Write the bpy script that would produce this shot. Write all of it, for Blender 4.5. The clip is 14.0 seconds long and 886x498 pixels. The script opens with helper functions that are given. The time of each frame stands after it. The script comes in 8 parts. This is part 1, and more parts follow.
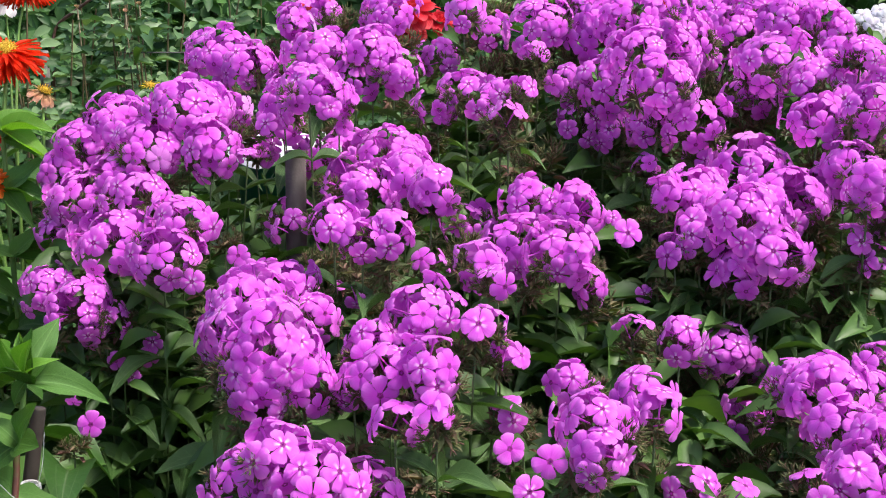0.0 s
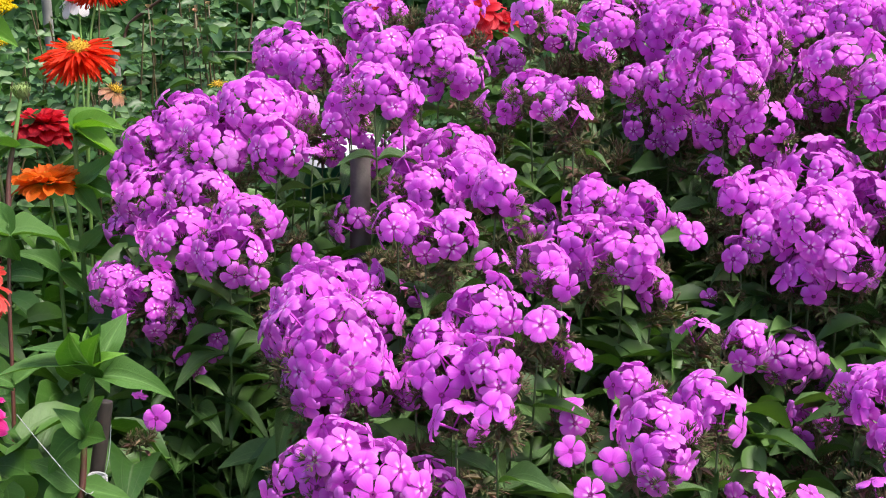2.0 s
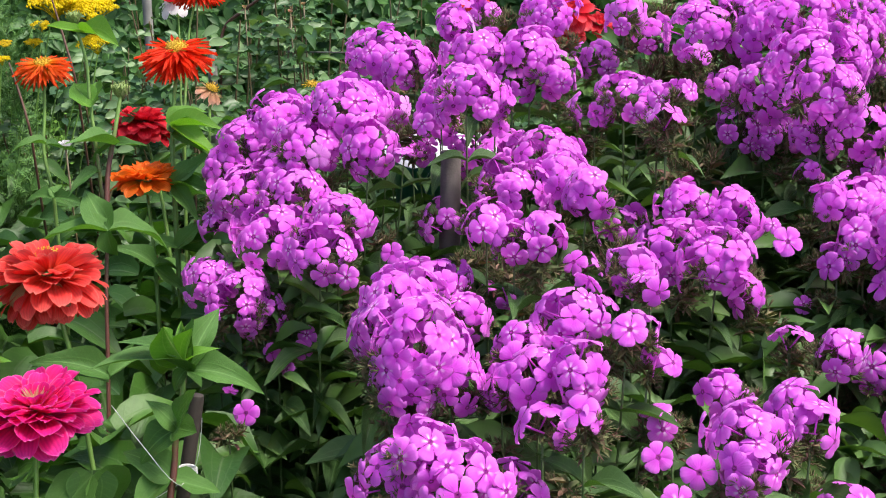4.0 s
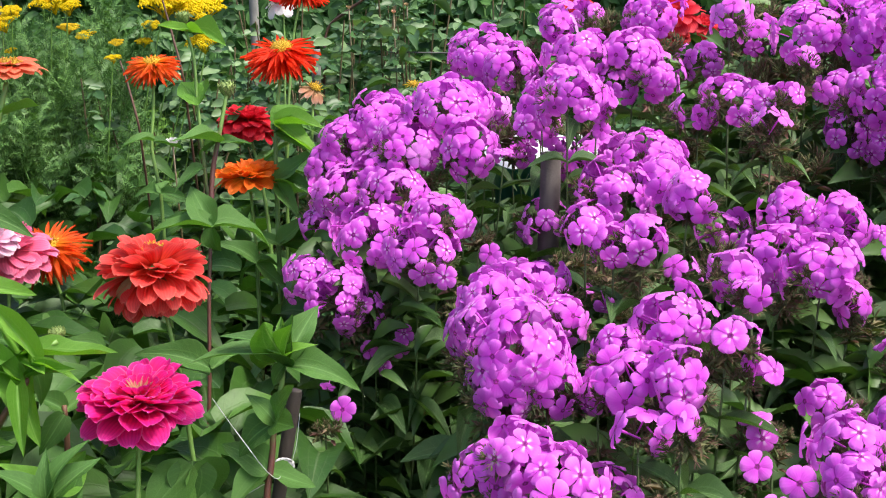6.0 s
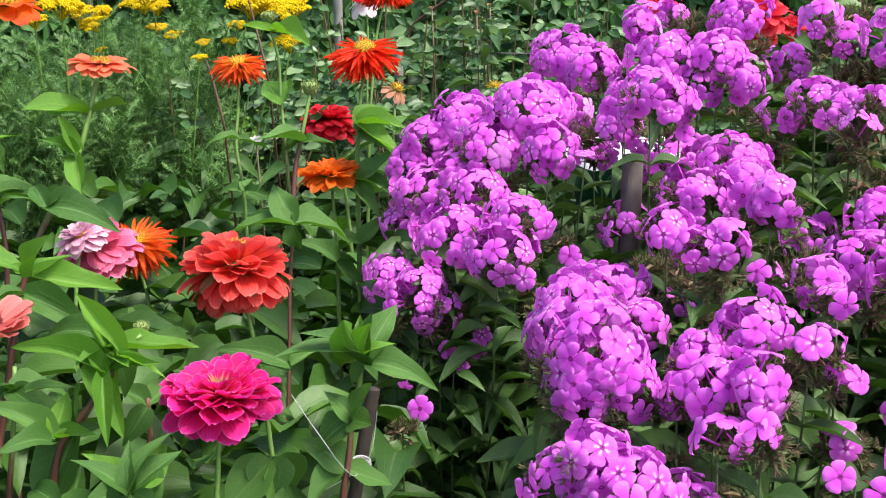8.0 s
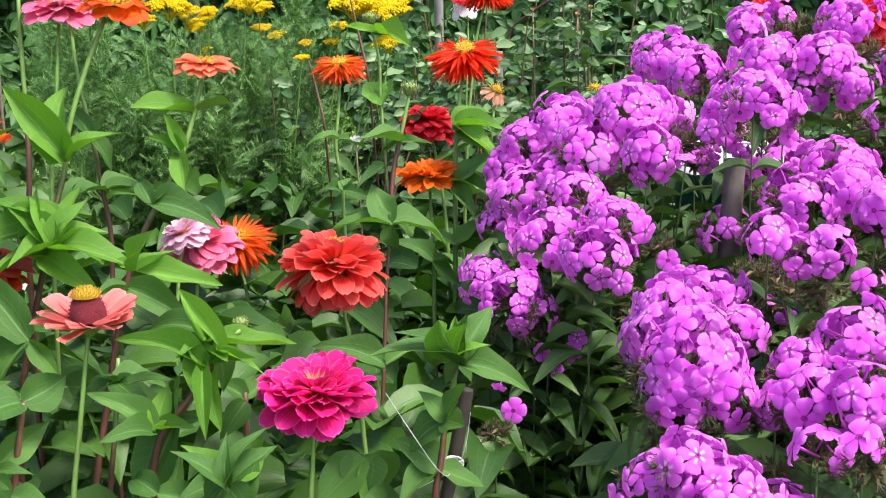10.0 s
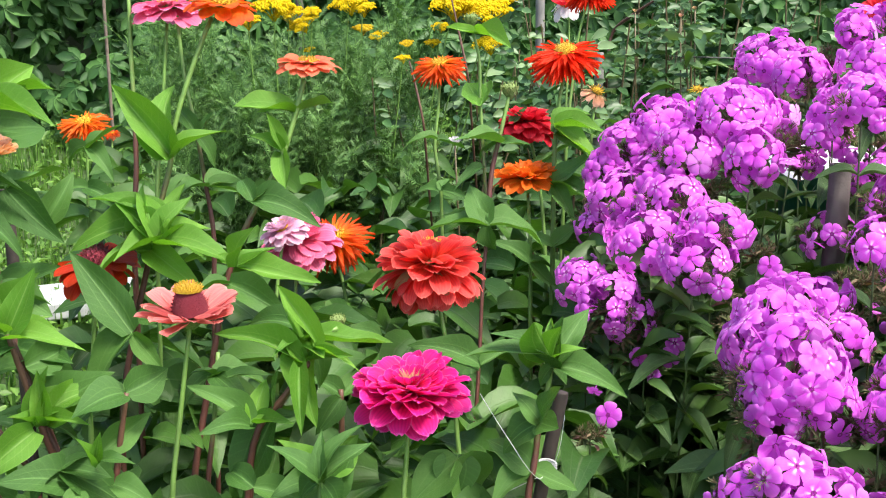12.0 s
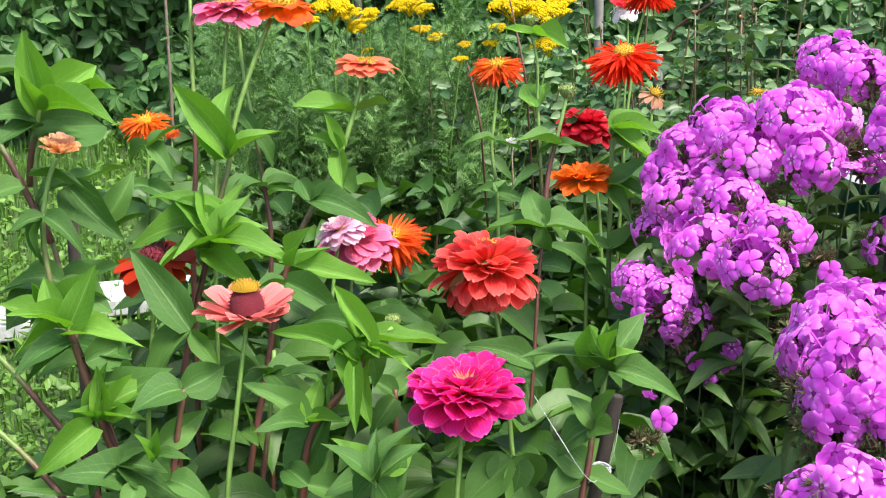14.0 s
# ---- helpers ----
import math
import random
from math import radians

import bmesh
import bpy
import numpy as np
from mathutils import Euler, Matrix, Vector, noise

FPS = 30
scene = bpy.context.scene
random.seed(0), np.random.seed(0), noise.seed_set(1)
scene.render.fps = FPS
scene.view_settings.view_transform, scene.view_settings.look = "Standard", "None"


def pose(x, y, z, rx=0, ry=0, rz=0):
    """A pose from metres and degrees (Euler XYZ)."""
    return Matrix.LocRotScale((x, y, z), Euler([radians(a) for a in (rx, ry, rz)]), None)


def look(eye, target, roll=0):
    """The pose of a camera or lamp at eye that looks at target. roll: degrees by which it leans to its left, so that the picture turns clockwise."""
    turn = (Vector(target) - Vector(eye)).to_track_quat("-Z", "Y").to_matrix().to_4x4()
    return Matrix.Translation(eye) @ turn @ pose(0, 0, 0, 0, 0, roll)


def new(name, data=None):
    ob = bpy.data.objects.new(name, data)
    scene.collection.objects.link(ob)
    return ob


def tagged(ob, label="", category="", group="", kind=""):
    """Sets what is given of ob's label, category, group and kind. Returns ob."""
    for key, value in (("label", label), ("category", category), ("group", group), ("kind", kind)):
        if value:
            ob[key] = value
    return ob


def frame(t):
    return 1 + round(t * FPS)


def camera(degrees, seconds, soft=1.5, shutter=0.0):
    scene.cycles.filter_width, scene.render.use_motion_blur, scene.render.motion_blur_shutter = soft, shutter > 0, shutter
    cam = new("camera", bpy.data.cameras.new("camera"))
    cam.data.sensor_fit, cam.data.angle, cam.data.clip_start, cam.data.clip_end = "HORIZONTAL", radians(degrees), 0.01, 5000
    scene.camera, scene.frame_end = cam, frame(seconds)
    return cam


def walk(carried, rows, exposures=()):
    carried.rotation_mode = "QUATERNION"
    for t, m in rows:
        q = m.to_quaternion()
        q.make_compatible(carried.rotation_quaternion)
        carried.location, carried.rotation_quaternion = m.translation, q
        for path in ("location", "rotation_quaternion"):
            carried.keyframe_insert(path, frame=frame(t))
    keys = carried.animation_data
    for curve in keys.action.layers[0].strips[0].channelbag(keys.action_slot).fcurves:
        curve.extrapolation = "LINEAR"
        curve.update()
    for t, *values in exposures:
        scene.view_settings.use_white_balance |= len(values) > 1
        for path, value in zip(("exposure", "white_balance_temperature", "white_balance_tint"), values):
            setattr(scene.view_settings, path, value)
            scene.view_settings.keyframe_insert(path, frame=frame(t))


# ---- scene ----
# The camera stands on a tripod and turns slowly to the left.
cam = camera(40.2, 14.0, soft=1.1)
STAND = (0.0, 0.0, 1.4)
TURNS = [
    (0.0, 77.05, 0.00), (0.5, 77.04, 0.51), (1.0, 77.04, 1.14), (1.5, 77.05, 2.16), (2.0, 77.06, 3.07), (2.5, 77.06, 4.10),
    (3.0, 77.08, 5.19), (5.5, 77.14, 10.91), (6.0, 77.15, 12.15), (6.5, 77.16, 13.15), (7.0, 77.16, 13.83), (7.5, 77.17, 14.66),
    (8.0, 77.18, 16.00), (10.5, 77.26, 21.89), (11.0, 77.27, 23.17), (11.5, 77.28, 24.25), (12.0, 77.29, 25.37),
    (12.5, 77.30, 25.98), (13.0, 77.32, 26.72), (13.5, 77.33, 27.44), (14.0, 77.34, 28.07)]
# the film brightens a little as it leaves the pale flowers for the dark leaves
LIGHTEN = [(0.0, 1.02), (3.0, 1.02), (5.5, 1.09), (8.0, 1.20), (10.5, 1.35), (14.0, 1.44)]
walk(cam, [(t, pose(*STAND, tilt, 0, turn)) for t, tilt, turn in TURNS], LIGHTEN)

# ---- daylight: bright hazy sky, soft sun from the right ----
SUN_UP, SUN_ROUND = 60.0, 104.0      # degrees above the horizon, degrees clockwise from +y
world = bpy.data.worlds.new("sky")
scene.world = world
world.use_nodes = True
wn = world.node_tree
sky = wn.nodes.new("ShaderNodeTexSky")
sky.sky_type = "NISHITA"
sky.sun_disc = False
sky.sun_elevation, sky.sun_rotation = radians(SUN_UP), radians(SUN_ROUND)
sky.dust_density = 4.0
wn.links.new(sky.outputs[0], wn.nodes["Background"].inputs[0])
wn.nodes["Background"].inputs[1].default_value = 0.15
sun = new("sun", bpy.data.lights.new("sun", "SUN"))
sun.data.energy, sun.data.angle, sun.data.color = 2.55, radians(14), (1.0, 0.95, 0.87)
sun_way = Vector((math.sin(radians(SUN_ROUND)) * math.cos(radians(SUN_UP)), math.cos(radians(SUN_ROUND)) * math.cos(radians(SUN_UP)), math.sin(radians(SUN_UP))))
sun.matrix_world = look(sun_way * 30, (0, 0, 0))

# ---- materials ----
def shader(name):
    m = bpy.data.materials.new(name)
    m.use_nodes = True
    n = m.node_tree
    return m, n, n.nodes["Principled BSDF"], n.nodes["Material Output"]

def add(n, kind, **values):
    node = n.nodes.new(kind)
    for key, value in values.items():
        node.inputs[key.replace("_", " ")].default_value = value
    return node

def ramp(n, source, stops):
    node = n.nodes.new("ShaderNodeValToRGB")
    el = node.color_ramp.elements
    el[0].position, el[0].color = stops[0][0], (*stops[0][1], 1)
    el[1].position, el[1].color = stops[-1][0], (*stops[-1][1], 1)
    for p, c in stops[1:-1]:
        el.new(p).color = (*c, 1)
    n.links.new(source, node.inputs[0])
    return node.outputs[0]

def mix(n, kind, factor, a, b):
    node = n.nodes.new("ShaderNodeMixRGB")
    node.blend_type = kind
    for i, v in enumerate((factor, a, b)):
        if hasattr(v, "is_linked") or hasattr(v, "links"):
            n.links.new(v, node.inputs[i])
        else:
            node.inputs[i].default_value = v if i == 0 else (*v, 1)
    return node.outputs[0]

def maths(n, op, a, b=0.0, c=0.0):
    node = n.nodes.new("ShaderNodeMath")
    node.operation = op
    for i, v in enumerate((a, b, c)):
        if hasattr(v, "links"):
            n.links.new(v, node.inputs[i])
        else:
            node.inputs[i].default_value = v
    return node.outputs[0]

def grain(n, scale, detail=3.0):
    tc = n.nodes.new("ShaderNodeTexCoord")
    tex = add(n, "ShaderNodeTexNoise", Scale=scale, Detail=detail)
    n.links.new(tc.outputs["Object"], tex.inputs["Vector"])
    return tex.outputs[0]

def bump(n, bsdf, height, strength, distance=0.002):
    b = add(n, "ShaderNodeBump", Strength=strength, Distance=distance)
    n.links.new(height, b.inputs["Height"])
    n.links.new(b.outputs[0], bsdf.inputs["Normal"])
    return b.outputs[0]

def see_through(n, bsdf, out, colour, share):
    """Thin leaf or petal: part of the light passes through it."""
    tl = n.nodes.new("ShaderNodeBsdfTranslucent")
    n.links.new(colour, tl.inputs["Color"])
    ms = n.nodes.new("ShaderNodeMixShader")
    ms.inputs[0].default_value = share
    n.links.new(bsdf.outputs[0], ms.inputs[1])
    n.links.new(tl.outputs[0], ms.inputs[2])
    n.links.new(ms.outputs[0], out.inputs[0])

def leaf_material(name, dark, light, vein, rough=0.45, share=0.25, islands=False, veins=True, mid=None):
    m, n, bsdf, out = shader(name)
    if islands:
        rnd = n.nodes.new("ShaderNodeNewGeometry").outputs["Random Per Island"]
    else:
        rnd = n.nodes.new("ShaderNodeObjectInfo").outputs["Random"]
    col = ramp(n, rnd, [(0.0, dark), (0.6, mid or tuple((p + q) / 2 for p, q in zip(dark, light))), (1.0, light)])
    g = grain(n, 60.0)
    col = mix(n, "MULTIPLY", 0.5, col, ramp(n, g, [(0.3, (0.6, 0.65, 0.6)), (0.7, (1.0, 1.0, 1.0))]))
    if veins:
        uv = n.nodes.new("ShaderNodeUVMap")
        sep = n.nodes.new("ShaderNodeSeparateXYZ")
        n.links.new(uv.outputs[0], sep.inputs[0])
        across = maths(n, "ABSOLUTE", maths(n, "SUBTRACT", sep.outputs[0], 0.5))
        mid = ramp(n, across, [(0.0, (0.75, 0.75, 0.75)), (0.035, (0, 0, 0))])
        ribs = ramp(n, maths(n, "ABSOLUTE", maths(n, "SUBTRACT", across, 0.20)), [(0.0, (0.30, 0.30, 0.30)), (0.022, (0, 0, 0))])
        slant = maths(n, "ADD", sep.outputs[1], maths(n, "MULTIPLY", across, -0.5))
        side = maths(n, "PINGPONG", maths(n, "MULTIPLY", slant, 9.0), 0.5)
        side = ramp(n, side, [(0.0, (0.12, 0.12, 0.12)), (0.14, (0, 0, 0))])
        rim = ramp(n, across, [(0.465, (0, 0, 0)), (0.5, (0.28, 0.28, 0.28))])
        lines = mix(n, "ADD", 1.0, mix(n, "ADD", 1.0, mix(n, "ADD", 1.0, mid, side), ribs), rim)
        col = mix(n, "MIX", lines, col, vein)
        bump(n, bsdf, mix(n, "ADD", 0.6, lines, grain(n, 220.0)), 0.40)
    else:
        bump(n, bsdf, g, 0.3)
    n.links.new(col, bsdf.inputs["Base Color"])
    bsdf.inputs["Roughness"].default_value = rough
    bsdf.inputs["Specular IOR Level"].default_value = 0.4
    see_through(n, bsdf, out, mix(n, "MULTIPLY", 1.0, col, (1.3, 1.4, 0.5)), share)
    return m

def petal_material(name, base, tip, edge=None, rough=0.55, share=0.42, vary=0.22, ribs=7.0, rim=None):
    """Petal, from its base to its tip, with fine ribs along it."""
    m, n, bsdf, out = shader(name)
    uv = n.nodes.new("ShaderNodeUVMap")
    sep = n.nodes.new("ShaderNodeSeparateXYZ")
    n.links.new(uv.outputs[0], sep.inputs[0])
    col = ramp(n, sep.outputs[1], [(0.0, base), (0.55, tip), (1.0, edge or tip)])
    wave = maths(n, "PINGPONG", maths(n, "MULTIPLY", sep.outputs[0], ribs), 0.5)
    col = mix(n, "MULTIPLY", 0.35, col, ramp(n, wave, [(0.0, (0.55, 0.5, 0.55)), (0.35, (1, 1, 1))]))
    if rim:
        side = maths(n, "ABSOLUTE", maths(n, "SUBTRACT", sep.outputs[0], 0.5))
        far = maths(n, "MAXIMUM", maths(n, "MULTIPLY", side, 2.0), sep.outputs[1])
        col = mix(n, "MIX", ramp(n, far, [(0.88, (0, 0, 0)), (1.0, (0.5, 0.5, 0.5))]), col, rim)
    rnd = n.nodes.new("ShaderNodeObjectInfo").outputs["Random"]
    col = mix(n, "MULTIPLY", 1.0, col, ramp(n, rnd, [(0.0, (1 - vary,) * 3), (1.0, (1, 1, 1))]))
    g = grain(n, 140.0)
    col = mix(n, "MULTIPLY", 0.3, col, ramp(n, g, [(0.35, (0.7, 0.7, 0.7)), (0.65, (1, 1, 1))]))
    bump(n, bsdf, mix(n, "ADD", 0.3, wave, g), 0.3)
    n.links.new(col, bsdf.inputs["Base Color"])
    bsdf.inputs["Roughness"].default_value = rough
    bsdf.inputs["Specular IOR Level"].default_value = 0.25
    see_through(n, bsdf, out, col, share)
    return m

def floret_material(name, rim, flesh, eye, star):
    """Phlox floret: the UV map holds the distance from its eye and the place across a petal."""
    m, n, bsdf, out = shader(name)
    uv = n.nodes.new("ShaderNodeUVMap")
    sep = n.nodes.new("ShaderNodeSeparateXYZ")
    n.links.new(uv.outputs[0], sep.inputs[0])
    rnd = n.nodes.new("ShaderNodeObjectInfo").outputs["Random"]
    across = maths(n, "ABSOLUTE", maths(n, "SUBTRACT", sep.outputs[0], 0.5))
    col = ramp(n, sep.outputs[1], [(0.0, eye), (0.05, eye), (0.09, star), (0.24, star), (0.48, flesh), (1.0, rim)])
    # some flowers carry short pale rays round the eye, one to a petal
    pale = mix(n, "MULTIPLY", 1.0, ramp(n, sep.outputs[1], [(0.05, (0, 0, 0)), (0.09, (0.9, 0.9, 0.9)), (0.20, (0.6, 0.6, 0.6)), (0.34, (0, 0, 0))]), ramp(n, rnd, [(0.22, (0, 0, 0)), (0.36, (1, 1, 1)), (0.68, (1, 1, 1)), (0.84, (0, 0, 0))]))
    pale = mix(n, "MULTIPLY", 1.0, pale, ramp(n, across, [(0.08, (1, 1, 1)), (0.26, (0, 0, 0))]))
    col = mix(n, "MIX", pale, col, (0.90, 0.68, 0.92))
    wave = maths(n, "PINGPONG", maths(n, "MULTIPLY", sep.outputs[0], 5.0), 0.5)
    col = mix(n, "MULTIPLY", 0.12, col, ramp(n, wave, [(0.0, (0.7, 0.4, 0.75)), (0.3, (1, 1, 1))]))
    col = mix(n, "MULTIPLY", 1.0, col, ramp(n, rnd, [(0.0, (0.89, 0.80, 0.94)), (0.5, (0.97, 0.95, 0.98)), (1.0, (1, 1, 1))]))
    # a few flowers fade to a paler lilac
    col = mix(n, "MIX", ramp(n, rnd, [(0.97, (0, 0, 0)), (1.0, (0.40, 0.40, 0.40))]), col, (0.78, 0.62, 0.86))
    g = grain(n, 160.0)
    bump(n, bsdf, mix(n, "ADD", 0.5, wave, g), 0.18, 0.0015)
    n.links.new(col, bsdf.inputs["Base Color"])
    bsdf.inputs["Roughness"].default_value = 0.55
    bsdf.inputs["Specular IOR Level"].default_value = 0.25
    bsdf.inputs["Sheen Weight"].default_value = 0.15
    see_through(n, bsdf, out, col, 0.34)
    return m

def plain_material(name, a, b, scale=40.0, rough=0.7, relief=0.4, metal=0.0, coarse=6.0):
    m, n, bsdf, out = shader(name)
    g, c = grain(n, scale, 5.0), grain(n, coarse, 2.0)
    col = mix(n, "MIX", ramp(n, g, [(0.3, (0, 0, 0)), (0.7, (1, 1, 1))]), a, b)
    col = mix(n, "MULTIPLY", 0.6, col, ramp(n, c, [(0.3, (0.65, 0.65, 0.65)), (0.7, (1, 1, 1))]))
    n.links.new(col, bsdf.inputs["Base Color"])
    bump(n, bsdf, g, relief, 0.004)
    bsdf.inputs["Roughness"].default_value = rough
    bsdf.inputs["Metallic"].default_value = metal
    return m

def stem_material(name, top, low, rough=0.5):
    """A stalk that turns from one colour into another along its length."""
    m, n, bsdf, out = shader(name)
    uv = n.nodes.new("ShaderNodeUVMap")
    sep = n.nodes.new("ShaderNodeSeparateXYZ")
    n.links.new(uv.outputs[0], sep.inputs[0])
    g = grain(n, 90.0)
    at = maths(n, "ADD", sep.outputs[1], maths(n, "MULTIPLY", maths(n, "SUBTRACT", g, 0.5), 0.35))
    col = ramp(n, at, [(0.25, top), (0.5, low)])
    col = mix(n, "MULTIPLY", 0.5, col, ramp(n, g, [(0.3, (0.55, 0.55, 0.55)), (0.7, (1, 1, 1))]))
    n.links.new(col, bsdf.inputs["Base Color"])
    bump(n, bsdf, g, 0.4)
    bsdf.inputs["Roughness"].default_value = rough
    return m

M = {}
M["floret"] = floret_material("phlox_petal", (0.80, 0.222, 0.79), (0.75, 0.132, 0.735), (0.26, 0.016, 0.20), (0.69, 0.078, 0.67))
M["floret_white"] = floret_material("white_phlox_petal", (0.82, 0.82, 0.86), (0.8, 0.8, 0.84), (0.5, 0.45, 0.5), (0.8, 0.8, 0.8))
M["phlox_leaf"] = leaf_material("phlox_leaf", (0.038, 0.096, 0.021), (0.100, 0.195, 0.050), (0.13, 0.22, 0.08), rough=0.50)
M["zinnia_leaf"] = leaf_material("zinnia_leaf", (0.042, 0.124, 0.018), (0.100, 0.226, 0.041), (0.13, 0.27, 0.07), rough=0.56, share=0.3)
M["young_leaf"] = leaf_material("young_zinnia_leaf", (0.096, 0.250, 0.021), (0.165, 0.36, 0.036), (0.22, 0.38, 0.10), rough=0.54, share=0.38)
M["rose_leaf"] = leaf_material("rose_leaf", (0.022, 0.068, 0.015), (0.19, 0.29, 0.135), (0.12, 0.18, 0.10), rough=0.42, share=0.2, islands=True, veins=False, mid=(0.062, 0.145, 0.046))
M["vine_leaf"] = leaf_material("vine_leaf", (0.020, 0.080, 0.014), (0.085, 0.200, 0.045), (0.1, 0.15, 0.07), rough=0.55, share=0.2, islands=True, veins=False)
# darker than the zinnia leaf: shade low in the bed is put into the colour
M["shaded_low_leaf"] = leaf_material("shaded_low_leaf", (0.024, 0.078, 0.010), (0.070, 0.168, 0.023), (0.1, 0.15, 0.07), rough=0.5, share=0.25, islands=True)
M["dark_leaf"] = leaf_material("phlox_under_leaf", (0.034, 0.088, 0.018), (0.096, 0.185, 0.043), (0.1, 0.15, 0.07), rough=0.5, share=0.2, islands=True, veins=False)
M["fern_leaf"] = leaf_material("yarrow_leaf", (0.042, 0.115, 0.026), (0.130, 0.262, 0.060), (0.1, 0.15, 0.07), rough=0.6, share=0.2, islands=True, veins=False)
M["grass"] = leaf_material("grass_blade", (0.050, 0.135, 0.018), (0.14, 0.27, 0.05), (0.1, 0.15, 0.07), rough=0.5, share=0.3, islands=True, veins=False)
M["phlox_stem"] = stem_material("phlox_stem", (0.075, 0.125, 0.035), (0.060, 0.075, 0.030))
M["zinnia_stem"] = stem_material("zinnia_stem", (0.14, 0.26, 0.05), (0.105, 0.036, 0.026))
M["red_stem"] = stem_material("red_brown_zinnia_stem", (0.13, 0.060, 0.036), (0.105, 0.036, 0.026))
M["green_stem"] = stem_material("green_zinnia_stem", (0.15, 0.29, 0.05), (0.12, 0.22, 0.045))
M["weed"] = leaf_material("weed_leaf", (0.060, 0.150, 0.018), (0.16, 0.30, 0.05), (0.1, 0.15, 0.07), rough=0.5, share=0.3, islands=True, veins=False)
M["rose_stem"] = stem_material("rose_stem", (0.12, 0.09, 0.04), (0.09, 0.05, 0.035))
M["bud"] = leaf_material("spent_bud", (0.060, 0.090, 0.026), (0.19, 0.085, 0.075), (0.1, 0.1, 0.05), rough=0.7, share=0.15, islands=True, veins=False, mid=(0.125, 0.125, 0.046))
M["zinnia_bud"] = plain_material("zinnia_bud", (0.12, 0.21, 0.04), (0.27, 0.34, 0.10), 300.0, 0.6)
M["disc_yellow"] = plain_material("yellow_disc", (0.80, 0.42, 0.015), (0.85, 0.58, 0.03), 500.0, 0.6, 0.8, coarse=150.0)
M["cone"] = plain_material("brown_red_cone", (0.19, 0.010, 0.026), (0.34, 0.03, 0.055), 400.0, 0.7, 0.8, coarse=100.0)
M["yarrow"] = petal_material("yarrow_flower", (0.95, 0.76, 0.004), (0.95, 0.76, 0.004), share=0.5, vary=0.08)
M["yarrow_dull"] = petal_material("fading_yarrow", (0.84, 0.62, 0.015), (0.84, 0.62, 0.015), share=0.4, vary=0.1)
M["pink"] = petal_material("magenta_zinnia_petal", (0.88, 0.05, 0.12), (0.90, 0.014, 0.24), (0.86, 0.030, 0.40), share=0.5, vary=0.16, rim=(0.93, 0.30, 0.68))
M["coral"] = petal_material("coral_zinnia_petal", (0.86, 0.11, 0.04), (0.90, 0.066, 0.062), (0.92, 0.15, 0.13), share=0.5, rim=(0.90, 0.30, 0.22))
M["salmon"] = petal_material("salmon_zinnia_petal", (0.84, 0.18, 0.17), (0.88, 0.22, 0.21), (0.90, 0.30, 0.27), rim=(0.92, 0.50, 0.40))
M["salmon_orange"] = petal_material("salmon_orange_zinnia_petal", (0.85, 0.13, 0.06), (0.90, 0.19, 0.09), (0.90, 0.26, 0.15), rim=(0.92, 0.42, 0.28))
M["orange"] = petal_material("orange_zinnia_petal", (0.95, 0.34, 0.015), (0.95, 0.175, 0.012), (0.95, 0.24, 0.035), share=0.52)
M["spider"] = petal_material("scarlet_zinnia_petal", (0.84, 0.05, 0.008), (0.92, 0.042, 0.008), (0.92, 0.06, 0.015), share=0.48)
M["orange_spider"] = petal_material("vermilion_zinnia_petal", (0.92, 0.36, 0.015), (0.92, 0.13, 0.010), (0.90, 0.10, 0.02), share=0.48)
M["dark_red"] = petal_material("crimson_zinnia_petal", (0.60, 0.010, 0.016), (0.72, 0.012, 0.030), (0.78, 0.030, 0.055))
M["rust"] = petal_material("rust_zinnia_petal", (0.35, 0.02, 0.005), (0.55, 0.035, 0.006), (0.66, 0.06, 0.01))
M["rose_pink"] = petal_material("rose_pink_zinnia_petal", (0.88, 0.18, 0.30), (0.88, 0.14, 0.30), (0.90, 0.26, 0.44), rim=(0.92, 0.45, 0.6))
M["lilac_pink"] = petal_material("pale_pink_zinnia_petal", (0.88, 0.40, 0.58), (0.92, 0.52, 0.70), (0.92, 0.68, 0.80), rim=(0.92, 0.82, 0.88))
M["peach"] = petal_material("peach_zinnia_petal", (0.92, 0.40, 0.10), (0.93, 0.46, 0.18), (0.94, 0.64, 0.40), share=0.5)
M["faded"] = petal_material("faded_zinnia_petal", (0.72, 0.42, 0.20), (0.70, 0.34, 0.22), (0.72, 0.48, 0.36))
M["dead"] = petal_material("withered_petal", (0.42, 0.30, 0.14), (0.52, 0.36, 0.18), (0.45, 0.28, 0.14))
M["white_petal"] = petal_material("white_petal", (0.80, 0.74, 0.76), (0.84, 0.80, 0.82), (0.84, 0.80, 0.82))
M["red_bloom"] = petal_material("red_bloom_petal", (0.60, 0.010, 0.03), (0.84, 0.028, 0.055), (0.88, 0.10, 0.13), share=0.48)
M["stake"] = plain_material("weathered_stake", (0.060, 0.048, 0.043), (0.10, 0.08, 0.073), 60.0, 0.75, 0.5)
M["dark_stake"] = plain_material("dark_stake", (0.022, 0.016, 0.013), (0.045, 0.032, 0.025), 60.0, 0.75, 0.5)
M["steel"] = plain_material("galvanised_pipe", (0.17, 0.165, 0.155), (0.28, 0.27, 0.25), 30.0, 0.6, 0.3, 0.0)
M["rusty"] = plain_material("rusty_pole", (0.12, 0.085, 0.065), (0.19, 0.15, 0.12), 50.0, 0.7, 0.5)
M["string"] = plain_material("white_twine", (0.55, 0.55, 0.56), (0.68, 0.68, 0.68), 700.0, 0.8, 0.6)
